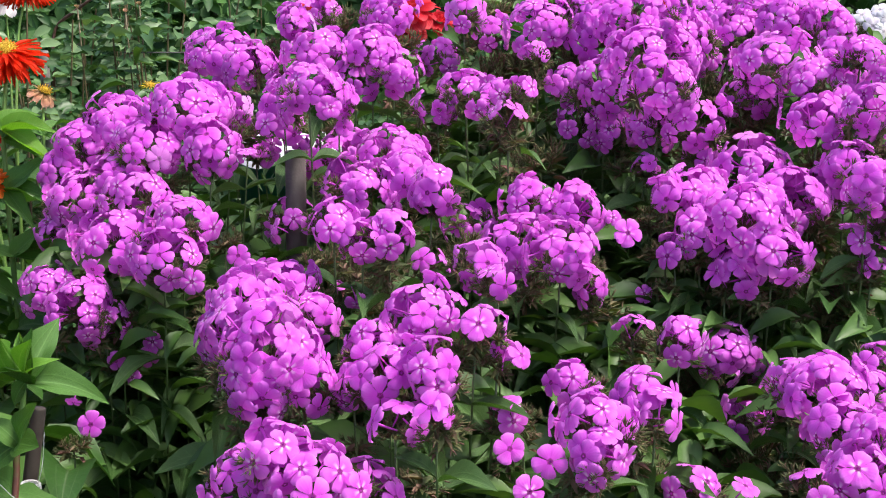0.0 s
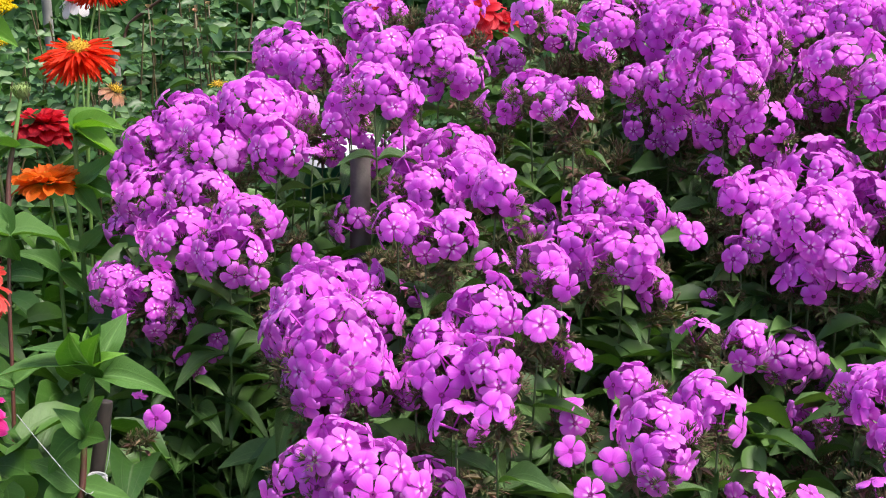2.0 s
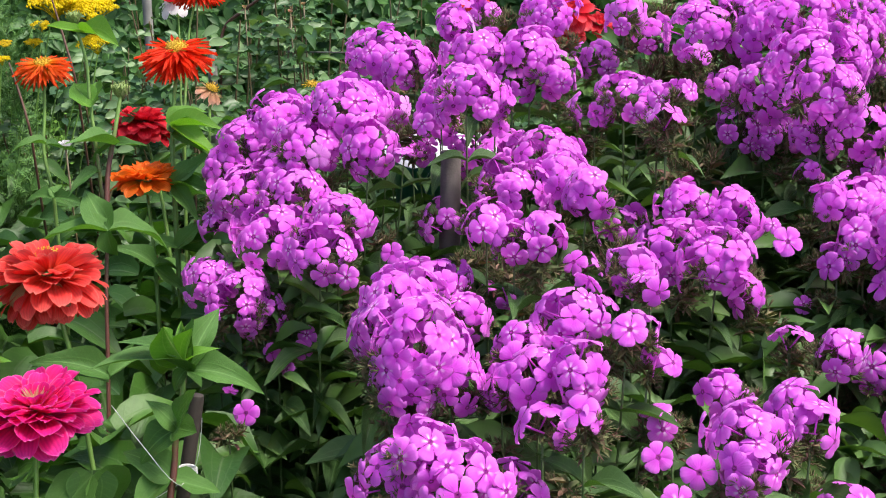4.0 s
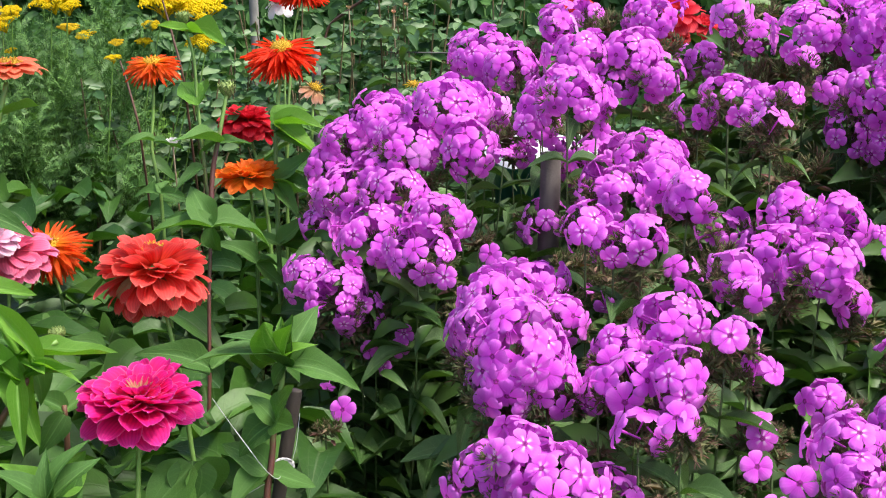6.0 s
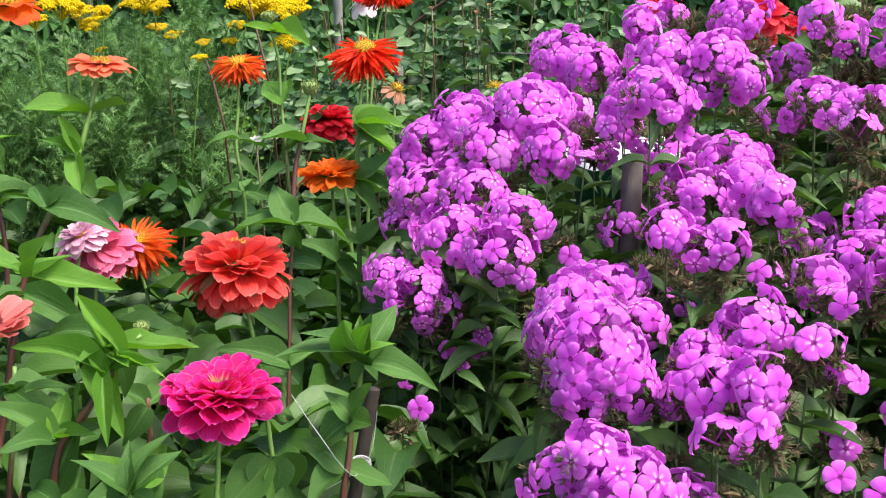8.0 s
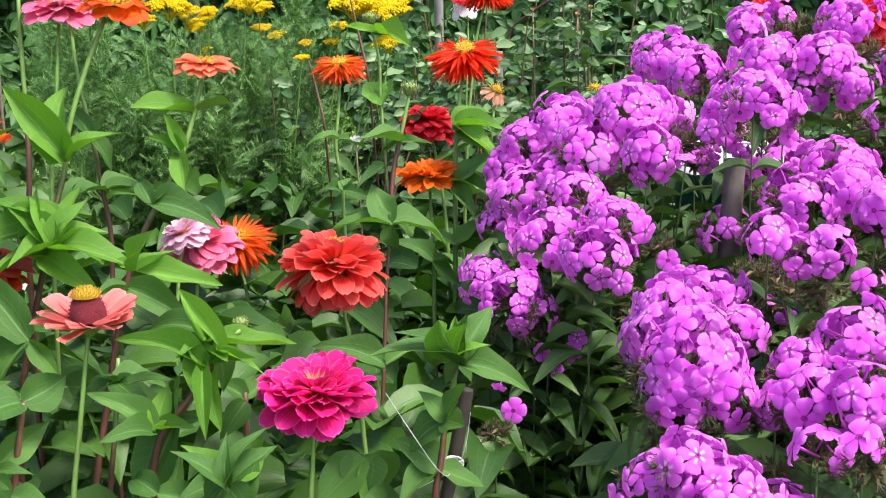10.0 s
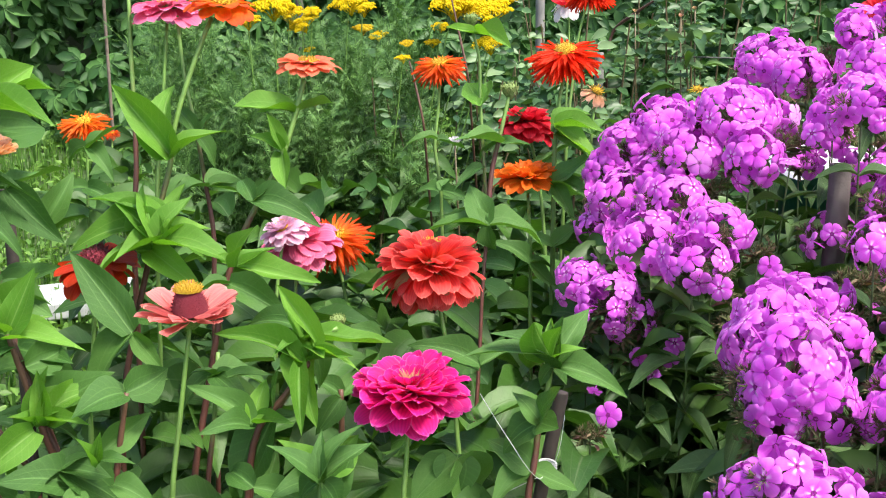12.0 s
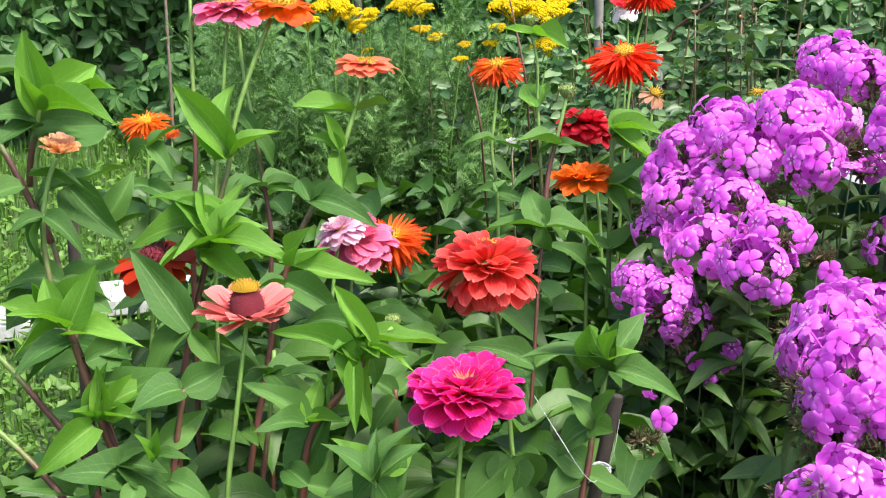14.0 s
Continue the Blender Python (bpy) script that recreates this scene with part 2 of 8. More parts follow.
M["wire"] = plain_material("grey_wire", (0.04, 0.04, 0.04), (0.08, 0.08, 0.08), 200.0, 0.6, 0.3, 0.0)
M["soil"] = plain_material("soil", (0.030, 0.022, 0.016), (0.065, 0.048, 0.034), 25.0, 0.95, 1.0, coarse=3.0)
def ground_material():
    """Bare soil in the bed, short grass and moss around it."""
    m, n, bsdf, out = shader("garden_ground")
    tc = n.nodes.new("ShaderNodeTexCoord")
    sep = n.nodes.new("ShaderNodeSeparateXYZ")
    n.links.new(tc.outputs["Object"], sep.inputs[0])
    fine, coarse = grain(n, 30.0, 5.0), grain(n, 2.5, 3.0)
    dirt = mix(n, "MIX", fine, (0.028, 0.020, 0.014), (0.07, 0.05, 0.036))
    turf = mix(n, "MIX", fine, (0.024, 0.052, 0.010), (0.062, 0.112, 0.024))
    beside = maths(n, "MAXIMUM", maths(n, "SUBTRACT", -0.35, sep.outputs[0]), maths(n, "SUBTRACT", sep.outputs[0], 0.2))
    edge = maths(n, "MAXIMUM", maths(n, "ABSOLUTE", maths(n, "SUBTRACT", sep.outputs[1], 1.75)), beside)
    edge = maths(n, "ADD", edge, maths(n, "MULTIPLY", coarse, 0.5))
    col = mix(n, "MIX", ramp(n, edge, [(0.95, (0, 0, 0)), (1.15, (1, 1, 1))]), dirt, turf)
    n.links.new(mix(n, "MULTIPLY", 0.5, col, ramp(n, coarse, [(0.3, (0.6, 0.6, 0.6)), (0.7, (1, 1, 1))])), bsdf.inputs["Base Color"])
    bump(n, bsdf, fine, 1.0, 0.01)
    bsdf.inputs["Roughness"].default_value = 0.95
    return m
M["ground"] = ground_material()
M["slab"] = plain_material("whitewashed_slab", (0.32, 0.34, 0.33), (0.46, 0.48, 0.47), 40.0, 0.85, 0.7, coarse=12.0)
M["sheet"] = plain_material("white_plastic", (0.78, 0.79, 0.82), (0.84, 0.84, 0.86), 20.0, 0.4, 0.3)
M["tub"] = plain_material("teal_plastic", (0.010, 0.10, 0.10), (0.015, 0.13, 0.12), 20.0, 0.35, 0.2)
# near-black, to stand for the shade in gaps between the vine leaves
M["hedge_shade_core"] = plain_material("hedge_gap_shade", (0.005, 0.014, 0.004), (0.018, 0.040, 0.012), 9.0, 0.9, 1.0, coarse=2.0)
M["cane"] = plain_material("rose_cane", (0.075, 0.030, 0.022), (0.13, 0.06, 0.035), 80.0, 0.6)

# ---- shapes ----
R = random.Random(7)

def mesh_of(name, verts, faces, material, uvs=None, smooth=True):
    me = bpy.data.meshes.new(name)
    me.from_pydata(verts, [], faces)
    if uvs is not None:
        layer = me.uv_layers.new(name="UVMap")
        idx = np.empty(len(me.loops), dtype=np.int32)
        me.loops.foreach_get("vertex_index", idx)
        layer.data.foreach_set("uv", np.asarray(uvs, dtype=np.float32)[idx].ravel())
    if smooth:
        me.polygons.foreach_set("use_smooth", [True] * len(me.polygons))
    me.materials.append(material)
    me.update()
    return me

def child(name, me, parent, m, label=""):
    """Links one mesh as a part under its parent, at the place m in the world."""
    ob = new(name, me)
    ob.parent = parent
    base = Matrix.Identity(4)
    up = parent
    chain = []
    while up is not None:
        chain.append(up.matrix_basis.copy())
        up = up.parent
    for b in reversed(chain):
        base = base @ b
    ob.matrix_basis = base.inverted() @ m
    if label:
        ob["label"] = label
    return ob

def thing(name, place, label, category, group="", kind="", me=None):
    ob = new(name, me)
    ob.matrix_basis = Matrix.Translation(place)
    return tagged(ob, label, category, group, kind)

def aim(place, along, up=(0, 0, 1), size=1.0):
    """A pose whose y axis points along and whose z axis leans towards up."""
    y = Vector(along).normalized()
    x = y.cross(Vector(up))
    if x.length < 1e-4:
        x = y.cross(Vector((1, 0, 0.1)))
    x.normalize()
    z = x.cross(y)
    m = Matrix((x, y, z)).transposed().to_4x4()
    sx, sy, sz = size if hasattr(size, "__len__") else (size,) * 3
    return Matrix.Translation(place) @ m @ Matrix.Diagonal((sx, sy, sz, 1))

def sheet_of(rows, cols, fn):
    """A bent sheet: fn(u, v) gives the point at u along and v across (-1 to 1)."""
    verts, uvs, faces = [], [], []
    for i in range(rows + 1):
        for j in range(cols + 1):
            u, v = i / rows, 2 * j / cols - 1
            verts.append(fn(u, v))
            uvs.append((v / 2 + 0.5, u))
    for i in range(rows):
        for j in range(cols):
            a = i * (cols + 1) + j
            faces.append((a, a + 1, a + cols + 2, a + cols + 1))
    return verts, faces, uvs

def leaf_shape(seed, belly, slim, droop, fold, wave, twist=0.0, rows=7, cols=4):
    """Leaf one unit long and one wide. belly: where it is broadest; slim: how fast it narrows to its tip."""
    r = random.Random(seed)
    ph, side = r.uniform(0, 6.28), r.uniform(-0.06, 0.06)
    def fn(u, v):
        w = (max(u, 0.0) ** belly) * (max(1 - u, 0.0) ** slim)
        peak = (belly / (belly + slim)) ** belly * (slim / (belly + slim)) ** slim
        w = 0.5 * w / peak
        if u == 0:
            w = 0.10
        z = -droop * u * u + fold * abs(v) * w - fold * 0.5 * w + wave * math.sin(u * 9 + ph + v) * abs(v) * (0.3 + u)
        z += twist * v * w * u
        return (v * w + side * math.sin(u * 3), u * (1 - 0.25 * droop * u), z)
    return sheet_of(rows, cols, fn)

def blade_shape(seed, base, belly, point, droop, fold, wave, twist=0.0, rows=10, cols=6):
    """Leaf one unit long and one wide that clasps its stalk: base is its breadth at the foot, belly where it is
    broadest, point how straight it runs to its tip."""
    r = random.Random(seed)
    ph, side, swing = r.uniform(0, 6.28), r.uniform(-0.05, 0.05), r.uniform(-0.10, 0.10)
    def fn(u, v):
        if u < belly:
            w = 0.5 * (base + (1 - base) * math.sin(u / belly * math.pi / 2))
        else:
            w = 0.5 * max(0.0, 1 - ((u - belly) / (1 - belly)) ** point) ** 1.04
        keel = fold * (1 - 0.55 * u)
        z = 0.18 * u - (droop + 0.18) * u * u + keel * (abs(v) ** 1.3) * w - 0.025 * math.sin(abs(v) * math.pi * 2) * w
        z += wave * math.sin(u * 8 + ph + (1.5 if v > 0 else 0)) * abs(v) ** 2 * math.sin(u * math.pi)
        z += twist * v * w * u
        return (v * w + side * math.sin(u * 3) + swing * u * u, u * (1 - 0.25 * abs(droop) * u), z)
    return sheet_of(rows, cols, fn)

def leaf_set(name, material, n, base, belly, point, droop, fold, wave):
    out = []
    for k in range(n):
        d = droop[0] + (droop[1] - droop[0]) * (k / max(n - 1, 1))
        v, f, u = blade_shape(k * 13 + 1, base, belly, point, d, fold * (0.7 + 0.15 * (k % 4)), wave, 0.35 * math.sin(k * 2.1))
        out.append(mesh_of(name, v, f, material, u))
    return out

def tube(points, radii, sides=7, cap=True):
    """A round stalk along points, with a radius at each of them; the UV map runs down its length."""
    pts = [Vector(p) for p in points]
    fine, rad = [], []
    def tangent(i):
        if i == 0 or i == len(pts) - 1:
            a, c = pts[max(i - 1, 0)], pts[min(i + 1, len(pts) - 1)]
            return (c - a).normalized()
        return ((pts[i] - pts[i - 1]).normalized() + (pts[i + 1] - pts[i]).normalized()).normalized()
    for i in range(len(pts) - 1):
        p1, p2 = pts[i], pts[i + 1]
        far = (p2 - p1).length
        t1, t2 = tangent(i) * far, tangent(i + 1) * far
        steps = 4 if len(pts) > 2 else 1
        for s in range(steps):
            t = s / steps
            fine.append((2 * t ** 3 - 3 * t * t + 1) * p1 + (t ** 3 - 2 * t * t + t) * t1 + (3 * t * t - 2 * t ** 3) * p2 + (t ** 3 - t * t) * t2)
            rad.append(radii[i] + (radii[i + 1] - radii[i]) * t)
    fine.append(pts[-1])
    rad.append(radii[-1])
    verts, faces, uvs = [], [], []
    for i, p in enumerate(fine):
        d = (fine[min(i + 1, len(fine) - 1)] - fine[max(i - 1, 0)]).normalized()
        a = d.cross(Vector((0.3, 0.9, 0.2))).normalized()
        b = d.cross(a)
        for k in range(sides):
            w = 2 * math.pi * k / sides
            verts.append(p + (a * math.cos(w) + b * math.sin(w)) * rad[i])
            uvs.append((k / sides, i / max(len(fine) - 1, 1)))
    for i in range(len(fine) - 1):
        for k in range(sides):
            a, b = i * sides + k, i * sides + (k + 1) % sides
            faces.append((a, b, b + sides, a + sides))
    if cap:
        faces.append(tuple(range(sides))[::-1])
        faces.append(tuple((len(fine) - 1) * sides + k for k in range(sides)))
    return verts, faces, uvs

def joined(parts):
    """Several (verts, faces, uvs) as one."""
    V, F, U = [], [], []
    for v, f, u in parts:
        o = len(V)
        V += [tuple(p) for p in v]
        F += [tuple(i + o for i in face) for face in f]
        U += u
    return V, F, U

def moved(shape, m):
    v, f, u = shape
    return [m @ Vector(p) for p in v], f, u

def scatter(name, shape, poses, material, place, label, category):
    """Thousands of small pieces nobody could count, as one mesh."""
    v = np.array([tuple(p) for p in shape[0]], dtype=np.float64)
    f = shape[1]
    mats = np.array([[list(r) for r in m] for m in poses])
    pts = np.einsum("nij,kj->nki", mats[:, :3, :3], v) + mats[:, None, :3, 3] - np.array(place)
    k = len(v)
    faces = [tuple(i + n * k for i in face) for n in range(len(poses)) for face in f]
    uvs = np.tile(np.array(shape[2], dtype=np.float32), (len(poses), 1))
    me = mesh_of(name, pts.reshape(-1, 3), faces, material, uvs, smooth=True)
    return thing(name, place, label, category, kind="stuff", me=me)

SLOPE_WAY = (-0.26, 0.966)
def ground_height(x, y):
    """The garden rises gently away from the bed."""
    s = x * SLOPE_WAY[0] + y * SLOPE_WAY[1]
    h = 0.12 * max(0.0, min(s, 9.0) - 1.2)
    return h + 0.012 * noise.noise((x * 2.1, y * 2.1, 0.3)) + 0.02 * noise.noise((x * 0.6, y * 0.6, 4.0))

# ---- phlox ----
def floret_shape(seed, cup):
    """Five broad flat petals round an eye, one unit across, on a thin tube."""
    r = random.Random(seed)
    parts = []
    for k in range(5):
        a0 = 2 * math.pi * k / 5 + r.uniform(-0.07, 0.07)
        lift, wide, long = r.uniform(-0.02, 0.04), r.uniform(0.92, 1.10), r.uniform(0.92, 1.05)
        skew, curl, roll = r.uniform(-0.03, 0.03), r.uniform(-0.11, 0.01), 0.05 + r.uniform(-0.08, 0.08)
        def fn(u, v, a0=a0, lift=lift, wide=wide, long=long, skew=skew, curl=curl, roll=roll):
            u = 1 - (1 - u) ** 1.6
            s = 0.03 + u * 0.47 * long
            if u < 0.72:
                w = 0.022 + 0.186 * math.sin(u / 0.72 * math.pi / 2) ** 1.45
            else:
                w = 0.208 * math.sqrt(max(0.0, 1 - ((u - 0.72) / 0.282) ** 2.3)) + 0.008
            w *= wide
            z = cup * (s * 2) ** 2 * 0.25 + lift * u + curl * u ** 4 + roll * v * u * 0.5 - 0.06 * v * v * u + 0.012 * math.sin(v * 4 + seed + k) * u
            x, y = s - 0.02 * v * v * u - 0.022 * (1 - abs(v)) * max(0.0, u - 0.9) * 10, v * w + skew * u
            return (x * math.cos(a0) - y * math.sin(a0), x * math.sin(a0) + y * math.cos(a0), z)
        parts.append(sheet_of(5, 4, fn))
    V, F, U = joined(parts)
    t = tube([(0, 0, 0.0), (0, 0.05, -0.35), (0.02, 0.16, -0.72)], [0.045, 0.03, 0.022], 4, False)
    t = (t[0], t[1], [(0.5, 0.35)] * len(t[0]))
    return joined([(V, F, U), t])

FLORETS = [mesh_of("floret", *floret_shape(s, c)[:2], M["floret"], floret_shape(s, c)[2]) for s, c in
           [(1, -0.10), (2, 0.05), (3, -0.22), (4, 0.10), (5, -0.34), (6, -0.05), (7, 0.16), (8, -0.14)]]
WHITE_FLORETS = [mesh_of("floret", *floret_shape(s, c)[:2], M["floret_white"], floret_shape(s, c)[2]) for s, c in [(1, -0.1), (2, 0.05), (3, -0.25)]]
PHLOX_LEAVES = leaf_set("leaf", M["phlox_leaf"], 6, 0.16, 0.42, 1.6, (0.05, 0.5), 0.40, 0.02)

def bud_shape(seed, branches=15):
    """A spent panicle: short branches that each carry a few slim calyces and small bracts, one unit across."""
    r = random.Random(seed)
    parts = []
    def spindle(a, d, l, thick):
        s1 = d.cross(Vector((0.2, 0.4, 0.9))).normalized()
        s2 = d.cross(s1)
        ring = lambda c, w: [c + (s1 * math.cos(q) + s2 * math.sin(q)) * w for q in (0, 2.094, 4.189)]
        v = ring(a, thick * 0.35) + ring(a + d * l * 0.45, thick) + ring(a + d * l * 0.8, thick * 0.75) + [a + d * l]
        f = [(i, (i + 1) % 3, (i + 1) % 3 + 3, i + 3) for i in range(3)] + [(3 + i, 3 + (i + 1) % 3, 6 + (i + 1) % 3, 6 + i) for i in range(3)] + [(6, 7, 9), (7, 8, 9), (8, 6, 9)]
        parts.append((v, f, [(0.5, 0.5)] * 10))
    for k in range(branches):
        a, e = k * 2.4 + r.uniform(-0.4, 0.4), r.uniform(0.0, 1.4)
        d = Vector((math.cos(a) * math.cos(e), math.sin(a) * math.cos(e), math.sin(e)))
        root = Vector((0, 0, r.uniform(-0.18, 0.05)))
        knot = root + d * r.uniform(0.16, 0.34)
        spindle(root, (knot - root).normalized(), (knot - root).length * 1.1, 0.009)
        for j in range(r.randint(6, 10)):
            e2 = (d + Vector((r.uniform(-0.8, 0.8), r.uniform(-0.8, 0.8), r.uniform(-0.4, 0.9)))).normalized()
            spindle(knot + e2 * 0.02, e2, r.uniform(0.12, 0.25), r.uniform(0.008, 0.015))
    for k in range(12):
        a = r.uniform(0, 6.283)
        parts.append(moved(leaf_shape(k, 0.5, 0.9, 0.3, 0.4, 0.0, 0, 3, 2), aim((0, 0, r.uniform(-0.25, 0.1)), (math.cos(a), math.sin(a), r.uniform(-0.2, 0.9)), (0, 0, 1), (0.11, 0.36, 0.36))))
    return joined(parts)

BUD_TUFTS = [mesh_of("bud_tuft", *bud_shape(s)[:2], M["bud"], bud_shape(s)[2]) for s in (1, 2, 3)]

WHITE = set()
SPENT = []
def phlox_plant(x, y, label, white=False):
    p = thing("phlox_plant", (x, y, ground_height(x, y)), label, "phlox", "phlox in the bed")
    if white:
        WHITE.add(p.name)
    return p

def phlox_stalk(p, top, base, leaves=6, leaf=0.095, thick=0.0016):
    """A stalk from the ground to a flower head, with pairs of narrow leaves."""
    top, base = Vector(top), Vector(base)
    mid = base.lerp(top, 0.55) + Vector((R.uniform(-0.03, 0.03), R.uniform(-0.03, 0.03), 0))
    pts = [top, base.lerp(top, 0.82).lerp(mid, 0.3), mid, base]
    v, f, u = tube(pts, [thick * 0.7, thick * 0.9, thick, thick * 1.3], 6)
    child("stem", mesh_of("stem", [q - top for q in v], f, M["phlox_stem"], u), p, Matrix.Translation(top))
    turn = R.uniform(0, 6.283)
    for k in range(leaves):
        s = 0.07 + 0.062 * k + R.uniform(-0.01, 0.01)
        if s > 0.95:
            break
        q = top.lerp(mid, s / 0.5) if s < 0.5 else mid.lerp(base, (s - 0.5) / 0.5)
        turn += 1.57 + R.uniform(-0.3, 0.3)
        for side in (0, math.pi):
            a = turn + side
            rise = R.uniform(-0.35, 0.45)
            d = Vector((math.cos(a), math.sin(a), rise))
            l = leaf * R.uniform(0.7, 1.1) * (0.65 + 0.45 * min(k / 3, 1))
            child("leaf", R.choice(PHLOX_LEAVES), p, aim(q, d, (0, 0, 1), (l * R.uniform(0.26, 0.36), l, l)))

def phlox_head(p, x, y, z, wide, tall, size=0.0335, low=125, fill=1.0, tuft=0.5, lean=(0.0, -0.4), stalk=True, leaves=6, leaf=0.095):
    """A domed flower head: florets that look outwards all over it, from its top down to the angle low."""
    c = Vector((x, y, z))
    axis = Vector((lean[0], lean[1], 1)).normalized()
    q = axis.to_track_quat("Z", "Y")
    hub = thing("flower_head", (0, 0, 0), "", "")
    hub.parent = p
    hub.matrix_basis = Matrix.Translation(c - Vector(p.matrix_basis.translation))
    limit = math.cos(radians(low))
    area = 2 * math.pi * (1 - limit) * ((wide * wide + 2 * wide * tall) / 3)
    n = max(2, int(fill * area / (0.76 * size * size)))
    spin, florets = R.uniform(0, 6.283), (WHITE_FLORETS if p.name in WHITE else FLORETS)
    for k in range(n):
        cz = 1 - (1 - limit) * (k + 0.5) / n + R.uniform(-0.05, 0.05)
        cz = max(-1, min(1, cz))
        a = spin + k * 2.39996 + R.uniform(-0.35, 0.35)
        s = math.sqrt(1 - cz * cz)
        d = Vector((s * math.cos(a), s * math.sin(a), cz))
        lift = R.uniform(0.78, 1.14) + (0.16 if R.random() < 0.12 else 0.0)
        place = c + q @ Vector((d.x * wide, d.y * wide, d.z * tall)) * lift
        face = q @ Vector((d.x, d.y, max(d.z, -0.25) * 0.8 + 0.06)).normalized()
        face = (face + Vector((R.uniform(-0.27, 0.27), R.uniform(-0.30, 0.22), R.uniform(-0.20, 0.24)))).normalized()
        turn = R.uniform(0, 6.283)
        m = Matrix.Translation(place) @ face.to_track_quat("Z", "Y").to_matrix().to_4x4() @ Matrix.Rotation(turn, 4, "Z")
        child("floret", R.choice(florets), hub, m @ Matrix.Scale(size * R.uniform(0.88, 1.1), 4))
    if tuft > 0:
        t = min(wide, tall)
        SPENT.append((c - axis * tall * 0.9, axis, wide))
        for extra in range(1 if wide * tall < 0.0009 else 2):
            out_way = Vector((R.uniform(-1, 1), R.uniform(-1, 0.2), 0)).normalized()
            child("bud_tuft", R.choice(BUD_TUFTS), hub, aim(c + out_way * wide * 0.78 - axis * tall * R.uniform(0.1, 0.7), Vector((out_way.y, -out_way.x, 0.01)), axis + out_way * 0.5, R.uniform(0.034, 0.054)))
        child("bud_tuft", R.choice(BUD_TUFTS), hub, aim(c - axis * tall * 0.5, Vector((axis.y, -axis.x, 0.01)), axis, 1.8 * t * tuft + 0.025))
    if stalk:
        bx, by = p.matrix_basis.translation.x, p.matrix_basis.translation.y
        gx, gy = x * 0.35 + bx * 0.65, y * 0.35 + by * 0.65
        phlox_stalk(p, c - axis * tall * 0.35, (gx, gy, ground_height(gx, gy)), leaves, leaf)

def phlox_tuft(p, x, y, z, size, stalk=True, leaves=6):
    """A head whose flowers have dropped: brownish calyces alone."""
    c = Vector((x, y, z))
    for k in range(2):
        d = Vector((R.uniform(-0.3, 0.3), R.uniform(-0.3, 0.3), 1))
        child("bud_tuft", BUD_TUFTS[(k + int(x * 100)) % 3], p, aim(c - Vector((0, 0, size * 0.3)) + Vector((0.3 * size * (k - 0.5), 0, 0.1 * size * k)), Vector((1, k, 0)), d, size))
    if stalk:
        bx, by = p.matrix_basis.translation.x, p.matrix_basis.translation.y
        gx, gy = x * 0.35 + bx * 0.65, y * 0.35 + by * 0.65
        phlox_stalk(p, c - Vector((0, 0, size * 0.25)), (gx, gy, ground_height(gx, gy)), leaves)

def phlox_single(p, x, y, z, size, face):
    """One floret on its own, with the thin stalk that holds it."""
    c, f = Vector((x, y, z)), Vector(face).normalized()
    m = Matrix.Translation(c) @ f.to_track_quat("Z", "Y").to_matrix().to_4x4() @ Matrix.Rotation(R.uniform(0, 6.28), 4, "Z")
    child("floret", R.choice(FLORETS[:4]), p, m @ Matrix.Scale(size * 0.92, 4))

# ---- zinnias ----
ZINNIA_LEAVES = leaf_set("leaf", M["zinnia_leaf"], 8, 0.50, 0.30, 1.55, (-0.15, 0.60), 0.42, 0.045)
YOUNG_LEAVES = leaf_set("leaf", M["young_leaf"], 6, 0.55, 0.34, 1.7, (-0.2, 0.5), 0.60, 0.045)

def petal_shape(seed, kind):
    """Petals one unit long: 'broad' with a notched round tip, 'quill' narrow and rolled, 'scoop' cupped upwards."""
    r = random.Random(seed)
    ph = r.uniform(0, 6.28)
    bend = r.uniform(-0.12, 0.12)
    def fn(u, v):
        if kind == "quill":
            w = 0.092 * (0.5 + 0.6 * u) * (1 - max(0, u - 0.6) * 2.35)
            return (v * w + bend * u * u, u, 0.12 * v * v * 0.5 - 0.05 * math.sin(u * 3 + ph) + 0.04 * u - 0.05 * u ** 3)
        u = 1 - (1 - u) ** 1.5
        w = 0.13 + 0.20 * math.sin(min(u / 0.66, 1) * math.pi / 2)
        if u > 0.66:
            w = 0.33 * math.sqrt(max(0.0, 1 - ((u - 0.66) / 0.345) ** 2.5)) + 0.008
        notch = 0.04 * (1 - abs(v)) if u > 0.97 else 0
        curve = -0.16 * u * u - 0.08 * u ** 5 if kind == "broad" else 0.26 * u * u - 0.08 * u ** 6
        cup = (0.16 if kind == "broad" else 0.42) * v * v * w
        return (v * w + bend * u * u * 0.6, u - notch, curve + cup + 0.025 * math.sin(v * 3 + ph) * u + 0.012 * math.cos(v * 9) * u)
    return sheet_of(6, 4 if kind != "quill" else 2, fn)

def petal_set(material, kind, n=5):
    return [mesh_of("petal", *petal_shape(k * 7 + 3, kind)[:2], material, petal_shape(k * 7 + 3, kind)[2]) for k in range(n)]

PETALS = {}
def petals_of(colour, kind):
    if (colour, kind) not in PETALS:
        PETALS[colour, kind] = petal_set(M[colour], kind)
    return PETALS[colour, kind]

